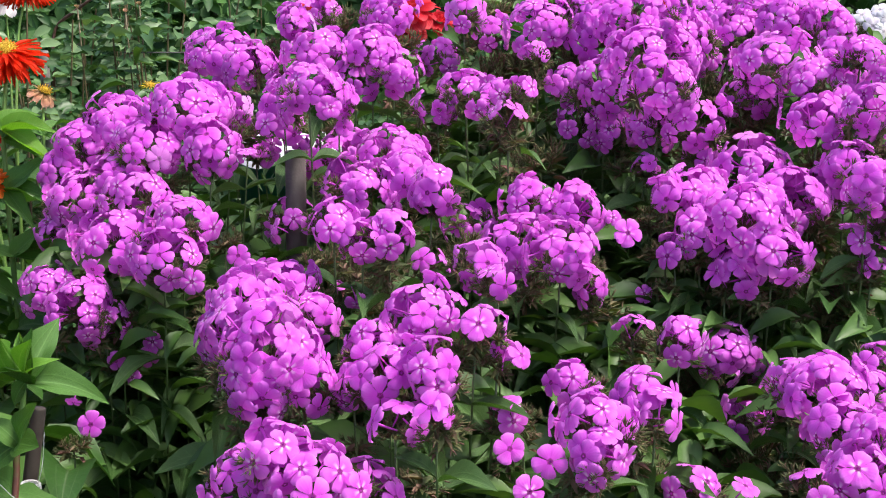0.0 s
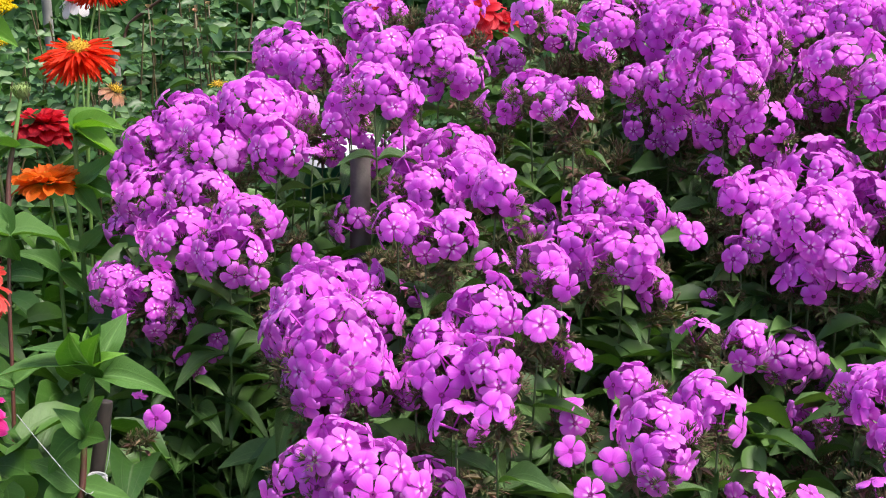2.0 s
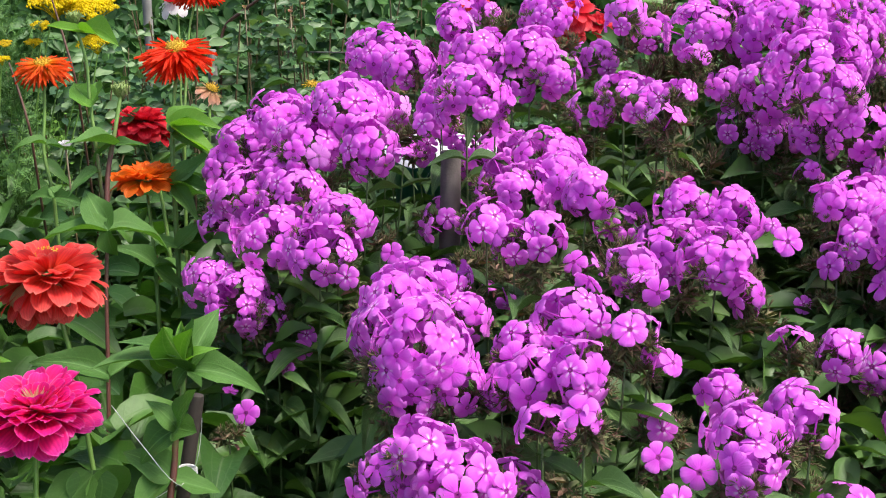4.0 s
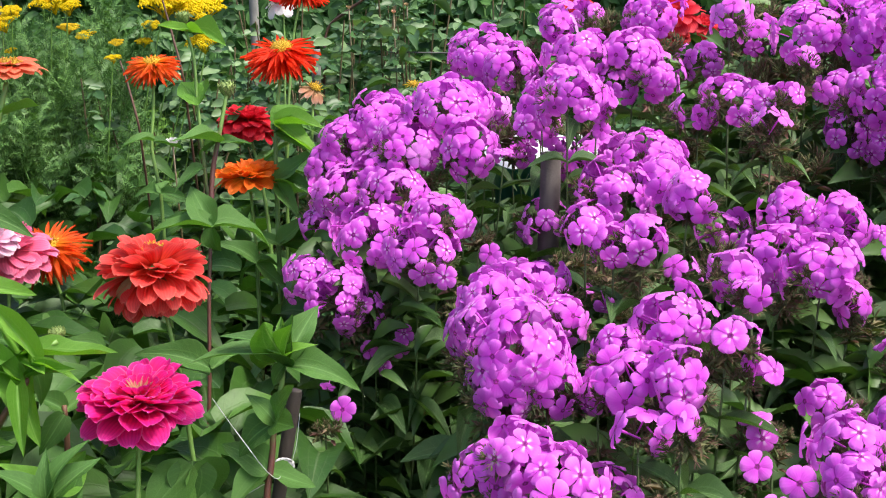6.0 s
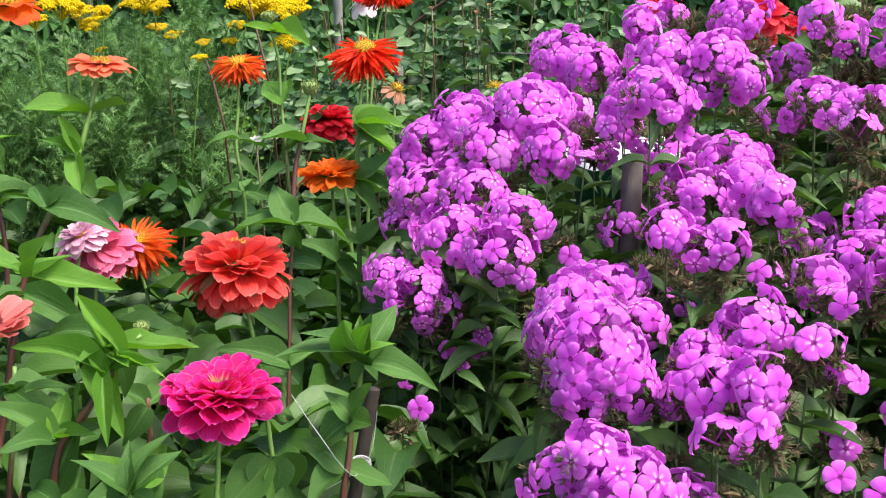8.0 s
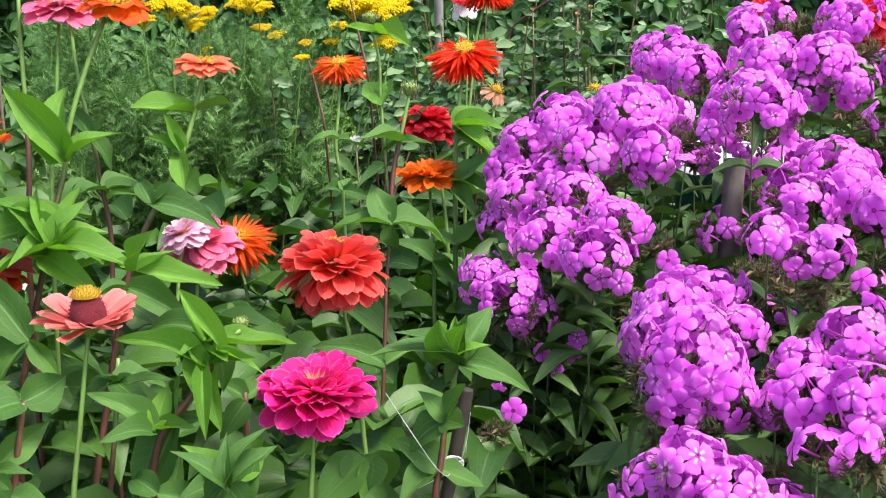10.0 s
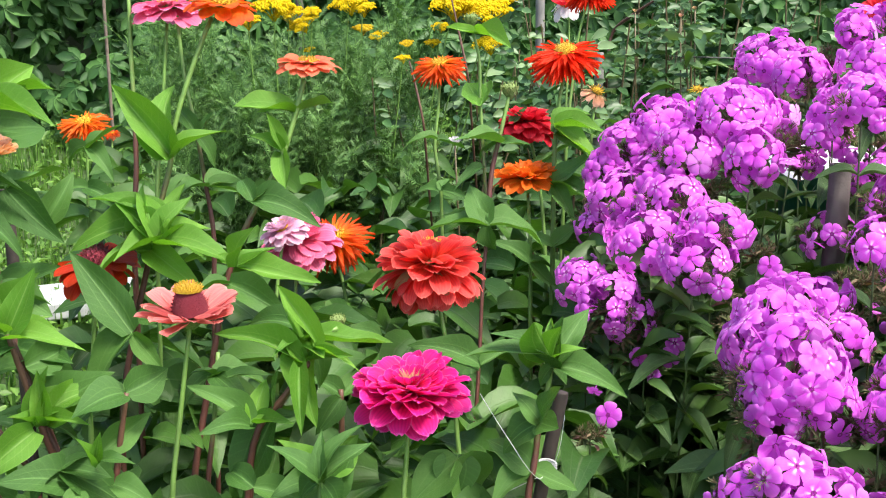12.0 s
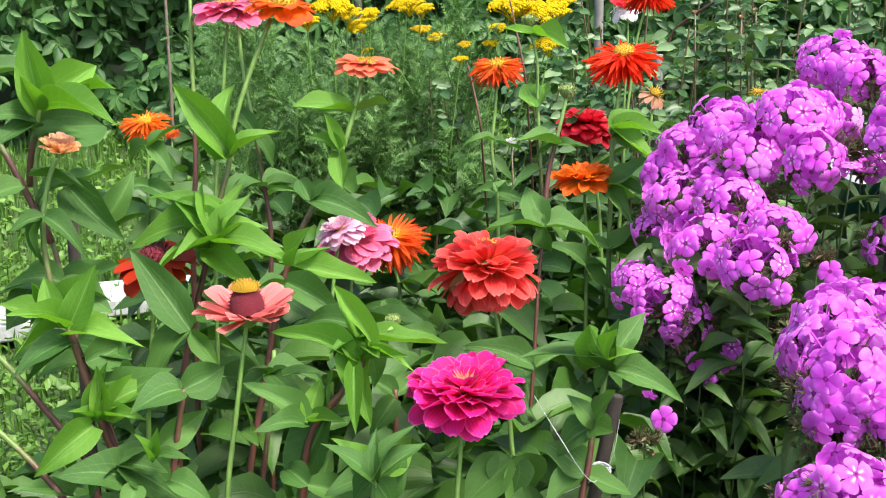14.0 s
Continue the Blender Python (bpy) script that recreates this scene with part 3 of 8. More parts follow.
def disc_shape(seed, n, tall, knob=0.10, rim=1.0):
    """A domed or cone-shaped middle covered with tiny tubular flowers, one unit in radius."""
    r = random.Random(seed)
    rings, sides, parts = 6, 12, []
    verts, faces = [], []
    for i in range(rings + 1):
        w = (math.pi / 2) * i / rings
        for k in range(sides):
            a = 2 * math.pi * k / sides
            verts.append((math.sin(w) ** 0.8 * math.cos(a), math.sin(w) ** 0.8 * math.sin(a), tall * math.cos(w)))
    for i in range(rings):
        for k in range(sides):
            a, b = i * sides + k, i * sides + (k + 1) % sides
            faces.append((a, b, b + sides, a + sides))
    parts.append((verts, faces, [(0, 0)] * len(verts)))
    for k in range(n):
        cz = 1 - rim * (k + 0.5) / n
        s = math.sqrt(max(0, 1 - cz * cz))
        a = k * 2.39996
        p = Vector((s ** 0.8 * math.cos(a), s ** 0.8 * math.sin(a), tall * cz))
        d = Vector((s * math.cos(a) * tall, s * math.sin(a) * tall, cz + 0.35)).normalized()
        h = knob * r.uniform(0.8, 2.2)
        parts.append(tube([p - d * 0.03, p + d * h * 0.7, p + d * h * 1.1], [knob * 0.30, knob * 0.42, knob * 0.15], 4, True))
    return joined(parts)

DISCS = {}
def disc_mesh(material, n, tall, knob=0.12):
    key = (material, n, tall, knob)
    if key not in DISCS:
        v, f, u = disc_shape(5, n, tall, knob)
        DISCS[key] = mesh_of("disc", v, f, M[material], u)
    return DISCS[key]

CALYX = {}
def calyx_shape():
    parts = [tube([(0, 0, -0.9), (0, 0, -0.45), (0, 0, 0.0)], [0.25, 0.75, 1.0], 10)]
    for ring in range(3):
        for k in range(10):
            a = 2 * math.pi * (k + ring * 0.5) / 10
            base = Vector((math.cos(a), math.sin(a), 0))
            s = [0.45, 0.78, 0.98][ring]
            sc = leaf_shape(k, 0.4, 0.35, 0.05, 0.2, 0, 0, 3, 2)
            parts.append(moved(sc, aim(base * s + Vector((0, 0, -0.75 + ring * 0.28)), base * 0.35 + Vector((0, 0, 1)), base, (0.5, 0.55, 0.5))))
    return joined(parts)
CALYX_MESH = mesh_of("calyx", *calyx_shape()[:2], M["zinnia_bud"], calyx_shape()[2])

def zinnia_plant(x, y, label):
    return thing("zinnia_plant", (x, y, ground_height(x, y)), label, "zinnia", "zinnias in the bed")

def stalk(p, points, thick=0.0045, material="zinnia_stem", thin=0.75):
    """A stalk through the given points, from its top down; the last point is carried down to the soil."""
    pts = [Vector(q) for q in points]
    n = len(pts)
    v, f, u = tube(pts, [thick * (thin + (1.15 - thin) * i / (n - 1)) for i in range(n)], 8)
    o = pts[0]
    return child("stem", mesh_of("stem", [q - o for q in v], f, M[material], u), p, Matrix.Translation(o))

def zinnia_leaf(p, base, tip, wide=0.45, up=(0, 0, 1), young=False, bend=None):
    """One leaf from its node to its tip."""
    b, t = Vector(base), Vector(tip)
    l = (t - b).length
    pool = YOUNG_LEAVES if young else ZINNIA_LEAVES
    me = pool[bend] if bend is not None else R.choice(pool)
    child("leaf", me, p, aim(b, t - b, up, (l * wide, l, l)))

def leaf_pair(p, node, turn, length, rise=0.3, wide=0.45, young=False, count=2):
    for k in range(count):
        a = radians(turn) + 2 * math.pi * k / count + R.uniform(-0.15, 0.15)
        l = length * R.uniform(0.85, 1.12)
        d = Vector((math.cos(a), math.sin(a), rise + R.uniform(-0.15, 0.15))).normalized()
        pool = YOUNG_LEAVES if young else ZINNIA_LEAVES
        child("leaf", R.choice(pool), p, aim(node, d, (0, 0, 1), (l * wide, l, l)))

def zinnia_head(p, x, y, z, radius, rings, lean=(0.0, -0.35), disc=("disc_yellow", 40, 0.5, 0.12), disc_size=0.22, dead=0, disc_lift=0.10):
    """A flower: rings of (colour, kind, count, length, rise, start) and a middle; radius in metres."""
    c = Vector((x, y, z))
    axis = Vector((lean[0], lean[1], 1)).normalized()
    q = axis.to_track_quat("Z", "Y")
    hub = thing("flower_head", (0, 0, 0), "", "")
    hub.parent = p
    hub.matrix_basis = Matrix.Translation(c - Vector(p.matrix_basis.translation))
    m0 = Matrix.Translation(c) @ q.to_matrix().to_4x4()
    for colour, kind, count, length, rise, start, lift in rings:
        spin = R.uniform(0, 6.283)
        pool = petals_of(colour, kind)
        for k in range(count):
            a = spin + 2 * math.pi * k / count + R.uniform(-0.10, 0.10)
            d = Vector((math.cos(a), math.sin(a), 0))
            e = radians(rise + R.uniform(-9, 9))
            way = d * math.cos(e) + Vector((0, 0, math.sin(e)))
            l = radius * length * R.uniform(0.82, 1.10)
            up = Vector((0, 0, 1)) * math.cos(e) - d * math.sin(e) + Vector((R.uniform(-0.4, 0.4), R.uniform(-0.4, 0.4), 0))
            child("petal", R.choice(pool), hub, m0 @ aim(d * radius * start + Vector((0, 0, radius * lift)), way, up, (l * (1.0 if kind == "quill" else min(1.0, 13.5 / count)), l, l)))
    for k in range(dead):
        a = -1.57 + R.uniform(-1.0, 1.0)
        d = Vector((math.cos(a), math.sin(a), -0.9))
        child("petal", R.choice(petals_of("dead", "broad")), hub, Matrix.Translation(c) @ aim(Vector((math.cos(a), math.sin(a), 0)) * radius * 0.45, d, Vector((0, -1, 0.4)), (radius * 0.26, radius * 0.46, radius * 0.5)), "withered brown petal")
    if disc:
        s = radius * disc_size
        child("disc", disc_mesh(*disc), hub, m0 @ Matrix.Translation((0, 0, radius * disc_lift)) @ Matrix.Diagonal((s, s, s, 1)))
    s = radius * 0.26
    child("calyx", CALYX_MESH, hub, m0 @ Matrix.Diagonal((s, s, s, 1)))
    return c - axis * radius * 0.2

def zinnia_bud(p, x, y, z, radius, colour=None, lean=(0, -0.2)):
    """A closed bud: overlapping scales, with a tuft of first petals."""
    c = Vector((x, y, z))
    axis = Vector((lean[0], lean[1], 1)).normalized()
    m0 = Matrix.Translation(c) @ axis.to_track_quat("Z", "Y").to_matrix().to_4x4()
    bud = child("bud", CALYX_MESH, p, m0 @ Matrix.Diagonal((radius, radius, radius * 1.5, 1)), "green scaly bud")
    child("bud_tip", disc_mesh("zinnia_bud", 30, 0.6, 0.2), bud, m0 @ Matrix.Diagonal((radius * 0.9, radius * 0.9, radius * 0.9, 1)))
    for k in range(10 if colour else 0):
        a = 2 * math.pi * k / 10
        d = Vector((math.cos(a) * 0.5, math.sin(a) * 0.5, 1))
        child("petal", R.choice(petals_of(colour, "scoop")), bud, m0 @ aim(Vector((math.cos(a), math.sin(a), 0.2)) * radius * 0.6, d, (-math.cos(a), -math.sin(a), 0.3), radius * 1.2))

def yarrow_head_shape(seed, tall, n):
    """A flat, lumpy corymb: small domes of tiny round flowers side by side on branching stalks, one unit in radius."""
    r = random.Random(seed)
    parts = []
    lumps = 17
    for k in range(lumps):
        s = math.sqrt((k + 0.4) / lumps) * 0.86
        a = k * 2.39996 + r.uniform(-0.3, 0.3)
        hub = Vector((s * math.cos(a), s * math.sin(a), tall * (1 - s * s) * 0.55 + r.uniform(-0.10, 0.08)))
        big = r.uniform(0.22, 0.31)
        parts.append(tube([hub, hub * 0.5 - Vector((0, 0, 0.16)), Vector((0, 0, -0.55))], [0.05, 0.016, 0.02], 4, False))
        for j in range(n // lumps):
            t = math.sqrt((j + 0.5) / (n // lumps))
            b = j * 2.39996
            c = hub + Vector((t * math.cos(b) * big, t * math.sin(b) * big, 0.55 * big * math.sqrt(1 - t * t) + r.uniform(-0.02, 0.02)))
            q = r.uniform(0.055, 0.078)
            o = [(q, 0, 0), (0, q, 0), (-q, 0, 0), (0, -q, 0), (0, 0, q), (0, 0, -q)]
            parts.append(([c + Vector(v) for v in o], [(0, 1, 4), (1, 2, 4), (2, 3, 4), (3, 0, 4), (1, 0, 5), (2, 1, 5), (3, 2, 5), (0, 3, 5)], [(0, 0)] * 6))
    return joined(parts)

# ---- the phlox, clump by clump ----

p = phlox_plant(-0.38, 1.55, "tall magenta-pink phlox clump crowded with round flower heads")
phlox_head(p, -0.412, 1.548, 1.214, 0.051, 0.030)
phlox_head(p, -0.319, 1.521, 1.233, 0.057, 0.034)
phlox_head(p, -0.459, 1.540, 1.179, 0.042, 0.038)
phlox_head(p, -0.365, 1.490, 1.186, 0.046, 0.032)
phlox_head(p, -0.283, 1.460, 1.190, 0.036, 0.038)
phlox_head(p, -0.271, 1.550, 1.223, 0.025, 0.025)
phlox_head(p, -0.444, 1.476, 1.125, 0.049, 0.034)
phlox_head(p, -0.479, 1.522, 1.148, 0.035, 0.026)
phlox_head(p, -0.400, 1.483, 1.157, 0.042, 0.024)
phlox_head(p, -0.367, 1.437, 1.133, 0.045, 0.033)
phlox_head(p, -0.303, 1.371, 1.116, 0.038, 0.027)
phlox_head(p, -0.377, 1.386, 1.092, 0.058, 0.028)
phlox_head(p, -0.472, 1.466, 1.082, 0.029, 0.024)
phlox_head(p, -0.314, 1.323, 1.087, 0.042, 0.023)
phlox_tuft(p, -0.241, 1.496, 1.211, 0.053)
phlox_tuft(p, -0.339, 1.481, 1.146, 0.035)
phlox_tuft(p, -0.260, 1.416, 1.089, 0.041)
phlox_single(p, -0.276, 1.288, 1.067, 0.035, (-0.16, -1.00, 0.27))
phlox_single(p, -0.237, 1.363, 1.079, 0.033, (-0.08, -1.00, 0.30))
phlox_single(p, -0.225, 1.359, 1.063, 0.029, (0.08, -1.00, 0.03))
phlox_single(p, -0.213, 1.447, 1.222, 0.032, (-0.29, -1.00, 0.42))
phlox_single(p, -0.227, 1.390, 1.198, 0.026, (0.10, -0.20, 0.90))

p = phlox_plant(-0.42, 1.43, "low magenta-violet phlox clump in the shade of its neighbours")
phlox_head(p, -0.463, 1.373, 1.036, 0.033, 0.027, size=0.027, leaves=8)
phlox_head(p, -0.415, 1.330, 1.025, 0.040, 0.033, size=0.027, leaves=8)
phlox_head(p, -0.391, 1.344, 0.998, 0.027, 0.027, size=0.027, leaves=8)
phlox_tuft(p, -0.372, 1.347, 1.010, 0.046)
phlox_tuft(p, -0.382, 1.174, 0.927, 0.041)
phlox_single(p, -0.336, 1.340, 0.982, 0.029, (-0.14, -1.00, 0.12))
phlox_single(p, -0.341, 1.336, 0.965, 0.029, (0.30, -1.00, 0.24))
phlox_single(p, -0.354, 1.312, 0.948, 0.026, (-0.40, -0.60, 0.30))
phlox_single(p, -0.364, 1.178, 0.943, 0.033, (0.20, -1.00, 0.24))
phlox_single(p, -0.378, 1.335, 0.960, 0.026, (0.08, -1.00, 0.08))
phlox_single(p, -0.397, 1.230, 0.948, 0.021, (0.00, -0.30, -0.30))

p = phlox_plant(-0.17, 1.23, "magenta-pink phlox clump with a large dense flower head")
phlox_head(p, -0.196, 1.177, 1.074, 0.044, 0.033, leaves=8, leaf=0.110)
phlox_head(p, -0.222, 1.169, 1.038, 0.028, 0.043, leaves=8, leaf=0.110)
phlox_head(p, -0.164, 1.089, 1.049, 0.052, 0.049, leaves=8, leaf=0.110)
phlox_head(p, -0.132, 1.083, 1.021, 0.028, 0.040, leaves=8, leaf=0.110)
phlox_head(p, -0.174, 1.072, 1.019, 0.033, 0.035, leaves=8, leaf=0.110)
phlox_head(p, -0.172, 1.258, 1.071, 0.042, 0.021, leaves=8, leaf=0.110)
phlox_head(p, -0.131, 1.203, 1.052, 0.026, 0.026, leaves=8, leaf=0.110)
phlox_tuft(p, -0.078, 1.302, 1.037, 0.038)
phlox_single(p, -0.092, 1.254, 1.051, 0.032, (0.10, -0.50, -0.50))
phlox_single(p, -0.112, 1.097, 1.038, 0.027, (0.90, -0.50, 0.20))

p = phlox_plant(-0.12, 1.05, "magenta-pink phlox with broad heads close to the ground")
phlox_head(p, -0.141, 0.965, 0.999, 0.030, 0.023, leaves=8, leaf=0.110)
phlox_head(p, -0.164, 0.978, 0.969, 0.040, 0.029, leaves=8, leaf=0.110)
phlox_head(p, -0.107, 0.950, 0.982, 0.044, 0.025, leaves=8, leaf=0.110)
phlox_head(p, -0.066, 0.984, 0.951, 0.035, 0.023, leaves=8, leaf=0.110)

p = phlox_plant(-0.02, 1.14, "magenta-pink phlox clump with arching open flower heads")
phlox_head(p, -0.021, 1.135, 1.072, 0.036, 0.032, leaves=8, leaf=0.110)
phlox_head(p, -0.068, 1.129, 1.042, 0.029, 0.028, leaves=8, leaf=0.110)
phlox_head(p, -0.049, 1.065, 1.035, 0.038, 0.032, leaves=8, leaf=0.110)
phlox_head(p, -0.010, 1.028, 1.050, 0.025, 0.029, leaves=8, leaf=0.110)
phlox_head(p, -0.042, 0.998, 1.011, 0.025, 0.019, low=80, leaves=8, leaf=0.110)
phlox_head(p, -0.006, 0.962, 1.034, 0.017, 0.017, low=60, leaves=8, leaf=0.110)
phlox_head(p, -0.086, 1.100, 1.009, 0.018, 0.027, leaves=8, leaf=0.110)
phlox_head(p, 0.035, 1.084, 1.070, 0.025, 0.028, low=85, lean=(0.5, -0.2), leaves=8, leaf=0.110)
phlox_head(p, 0.056, 1.078, 1.044, 0.017, 0.023, low=80, lean=(0.7, -0.2), leaves=8, leaf=0.110)
phlox_tuft(p, 0.009, 1.100, 1.054, 0.059)
phlox_single(p, 0.017, 1.159, 1.085, 0.028, (0.60, 0.00, 0.80))

p = phlox_plant(0.14, 1.13, "magenta-pink phlox with loose heads of large flowers")
phlox_head(p, 0.127, 1.139, 1.001, 0.027, 0.022, leaves=8, leaf=0.110)
phlox_head(p, 0.134, 0.999, 1.013, 0.039, 0.026, leaves=8, leaf=0.110)
phlox_head(p, 0.189, 1.080, 1.008, 0.029, 0.027, leaves=8, leaf=0.110)
phlox_head(p, 0.197, 1.055, 0.992, 0.021, 0.026, low=90, leaves=8, leaf=0.110)
phlox_head(p, 0.064, 1.076, 0.992, 0.018, 0.020, low=80, leaves=8, leaf=0.110)
phlox_head(p, 0.133, 0.964, 0.996, 0.029, 0.021, leaves=8, leaf=0.110)
phlox_tuft(p, 0.149, 1.139, 1.001, 0.045)
phlox_tuft(p, 0.076, 1.081, 0.970, 0.032)
phlox_tuft(p, 0.196, 1.074, 0.939, 0.043)
phlox_single(p, 0.058, 0.984, 0.996, 0.032, (0.08, -1.00, 0.43))
phlox_single(p, 0.091, 0.963, 0.993, 0.035, (0.01, -1.00, 0.37))
phlox_single(p, 0.127, 0.975, 0.998, 0.033, (0.10, -1.00, 0.03))
phlox_single(p, 0.073, 0.948, 0.972, 0.033, (0.15, -1.00, 0.30))
phlox_single(p, 0.148, 0.981, 0.980, 0.029, (-0.12, -1.00, 0.02))

p = phlox_plant(0.28, 1.29, "magenta-pink phlox with small loose heads and brown spent tufts")
phlox_head(p, 0.201, 1.227, 1.025, 0.020, 0.026, low=80, leaves=8, leaf=0.100)
phlox_head(p, 0.244, 1.188, 1.032, 0.024, 0.031, leaves=8, leaf=0.100)
phlox_head(p, 0.312, 1.300, 0.984, 0.039, 0.032, leaves=8, leaf=0.100)
phlox_head(p, 0.345, 1.316, 0.966, 0.022, 0.028, leaves=8, leaf=0.100)
phlox_head(p, 0.321, 1.208, 0.942, 0.027, 0.020, leaves=8, leaf=0.100)
phlox_head(p, 0.229, 1.042, 0.935, 0.024, 0.016, leaves=8, leaf=0.100)
phlox_tuft(p, 0.246, 1.344, 0.998, 0.072)
phlox_tuft(p, 0.298, 1.334, 0.953, 0.065)
phlox_tuft(p, 0.259, 1.329, 0.934, 0.065)
phlox_tuft(p, 0.324, 1.173, 0.921, 0.070)
phlox_tuft(p, 0.334, 1.122, 0.924, 0.073)
phlox_tuft(p, 0.295, 1.221, 0.908, 0.055)
phlox_tuft(p, 0.254, 1.401, 1.023, 0.041)
phlox_single(p, 0.233, 1.353, 1.036, 0.026, (0.22, -1.00, 0.24))
phlox_single(p, 0.275, 1.024, 0.944, 0.031, (0.30, -0.30, 0.80))

p = phlox_plant(0.37, 1.14, "magenta-pink phlox with two broad flower heads")
phlox_head(p, 0.345, 1.139, 1.001, 0.027, 0.024, leaves=8, leaf=0.100)
phlox_head(p, 0.366, 1.090, 1.007, 0.042, 0.032, leaves=8, leaf=0.100)
phlox_head(p, 0.368, 1.034, 0.986, 0.040, 0.031, leaves=8, leaf=0.100)
phlox_head(p, 0.426, 1.137, 0.990, 0.028, 0.028, leaves=8, leaf=0.100)
phlox_head(p, 0.350, 0.951, 0.984, 0.030, 0.025, leaves=8, leaf=0.100)
phlox_head(p, 0.380, 0.985, 0.998, 0.029, 0.029, leaves=8, leaf=0.100)
phlox_head(p, 0.444, 1.192, 1.007, 0.020, 0.020, leaves=8, leaf=0.100)
phlox_head(p, 0.317, 0.949, 0.975, 0.024, 0.014, low=80, leaves=8, leaf=0.100)
phlox_tuft(p, 0.455, 1.351, 1.030, 0.072)
phlox_tuft(p, 0.435, 1.341, 0.985, 0.039)

p = phlox_plant(-0.12, 1.54, "magenta-pink phlox clump beside an old wooden stake")
phlox_head(p, -0.130, 1.586, 1.159, 0.045, 0.030, leaves=7)
phlox_head(p, -0.067, 1.508, 1.174, 0.047, 0.031, leaves=7)
phlox_head(p, -0.097, 1.430, 1.148, 0.051, 0.030, leaves=7)
phlox_head(p, -0.043, 1.433, 1.161, 0.034, 0.034, leaves=7)
phlox_head(p, -0.012, 1.359, 1.151, 0.027, 0.030, leaves=7)
phlox_head(p, -0.118, 1.273, 1.133, 0.028, 0.025, leaves=7)
phlox_head(p, -0.086, 1.250, 1.122, 0.026, 0.023, leaves=7)
phlox_head(p, -0.056, 1.251, 1.128, 0.024, 0.030, leaves=7)
phlox_head(p, -0.185, 1.471, 1.102, 0.032, 0.020, leaves=7)
phlox_head(p, -0.169, 1.603, 1.141, 0.026, 0.026, leaves=7)
phlox_head(p, -0.248, 1.588, 1.166, 0.025, 0.018, leaves=7)
phlox_head(p, -0.195, 1.738, 1.150, 0.021, 0.016, leaves=7)
phlox_tuft(p, -0.131, 1.424, 1.122, 0.054)
phlox_tuft(p, -0.146, 1.363, 1.081, 0.059)
phlox_tuft(p, -0.107, 1.360, 1.068, 0.052)
phlox_tuft(p, -0.094, 1.356, 1.049, 0.046)
phlox_single(p, -0.202, 1.419, 1.102, 0.027, (-0.80, -0.30, 0.40))
phlox_single(p, -0.156, 1.356, 1.049, 0.033, (0.20, -0.20, 1.00))
phlox_single(p, -0.120, 1.356, 1.049, 0.029, (0.30, -0.30, 0.80))

p = phlox_plant(0.08, 1.39, "magenta-pink phlox with domed heads over dark leaves")
phlox_head(p, 0.100, 1.397, 1.141, 0.033, 0.023, leaves=7)
phlox_head(p, 0.153, 1.394, 1.124, 0.037, 0.033, leaves=7)
phlox_head(p, 0.086, 1.327, 1.102, 0.037, 0.028, leaves=7)
phlox_head(p, 0.131, 1.295, 1.097, 0.041, 0.032, leaves=7)
phlox_head(p, 0.038, 1.205, 1.106, 0.028, 0.024, leaves=7)
phlox_head(p, 0.054, 1.162, 1.099, 0.019, 0.017, low=80, leaves=7)
phlox_head(p, 0.164, 1.306, 1.055, 0.021, 0.021, leaves=7)
phlox_head(p, 0.031, 1.420, 1.105, 0.034, 0.016, leaves=7)
phlox_head(p, -0.015, 1.312, 1.080, 0.019, 0.019, low=80, leaves=7)
phlox_tuft(p, 0.024, 1.367, 1.096, 0.059)
phlox_tuft(p, 0.167, 1.360, 1.068, 0.039)
phlox_tuft(p, 0.207, 1.449, 1.010, 0.049)
phlox_single(p, 0.191, 1.222, 1.136, 0.036, (0.13, -1.00, 0.44))
phlox_single(p, 0.160, 1.262, 1.089, 0.027, (0.40, -0.20, 0.80))
phlox_single(p, 0.197, 1.373, 1.122, 0.022, (0.13, -1.00, 0.46))

p = phlox_plant(0.34, 1.44, "magenta-pink phlox with one large domed flower mass")
phlox_head(p, 0.375, 1.454, 1.162, 0.055, 0.032, leaves=7)
phlox_head(p, 0.299, 1.398, 1.144, 0.049, 0.029, leaves=7)
phlox_head(p, 0.256, 1.378, 1.147, 0.024, 0.024, low=90, leaves=7)
phlox_head(p, 0.393, 1.376, 1.138, 0.052, 0.038, leaves=7)
phlox_head(p, 0.340, 1.333, 1.127, 0.050, 0.036, leaves=7)
phlox_head(p, 0.294, 1.350, 1.113, 0.036, 0.027, leaves=7)
phlox_head(p, 0.367, 1.305, 1.097, 0.041, 0.030, leaves=7)
phlox_head(p, 0.340, 1.321, 1.077, 0.036, 0.023, leaves=7)
phlox_head(p, 0.318, 1.316, 1.056, 0.023, 0.022, low=80, leaves=7)
phlox_head(p, 0.450, 1.448, 1.138, 0.030, 0.030, leaves=7)
phlox_head(p, 0.391, 1.318, 1.065, 0.022, 0.022, low=80, leaves=7)
phlox_head(p, 0.265, 1.344, 1.088, 0.018, 0.018, leaves=7)
phlox_tuft(p, 0.444, 1.409, 1.056, 0.047)
phlox_tuft(p, 0.263, 1.462, 1.065, 0.042)

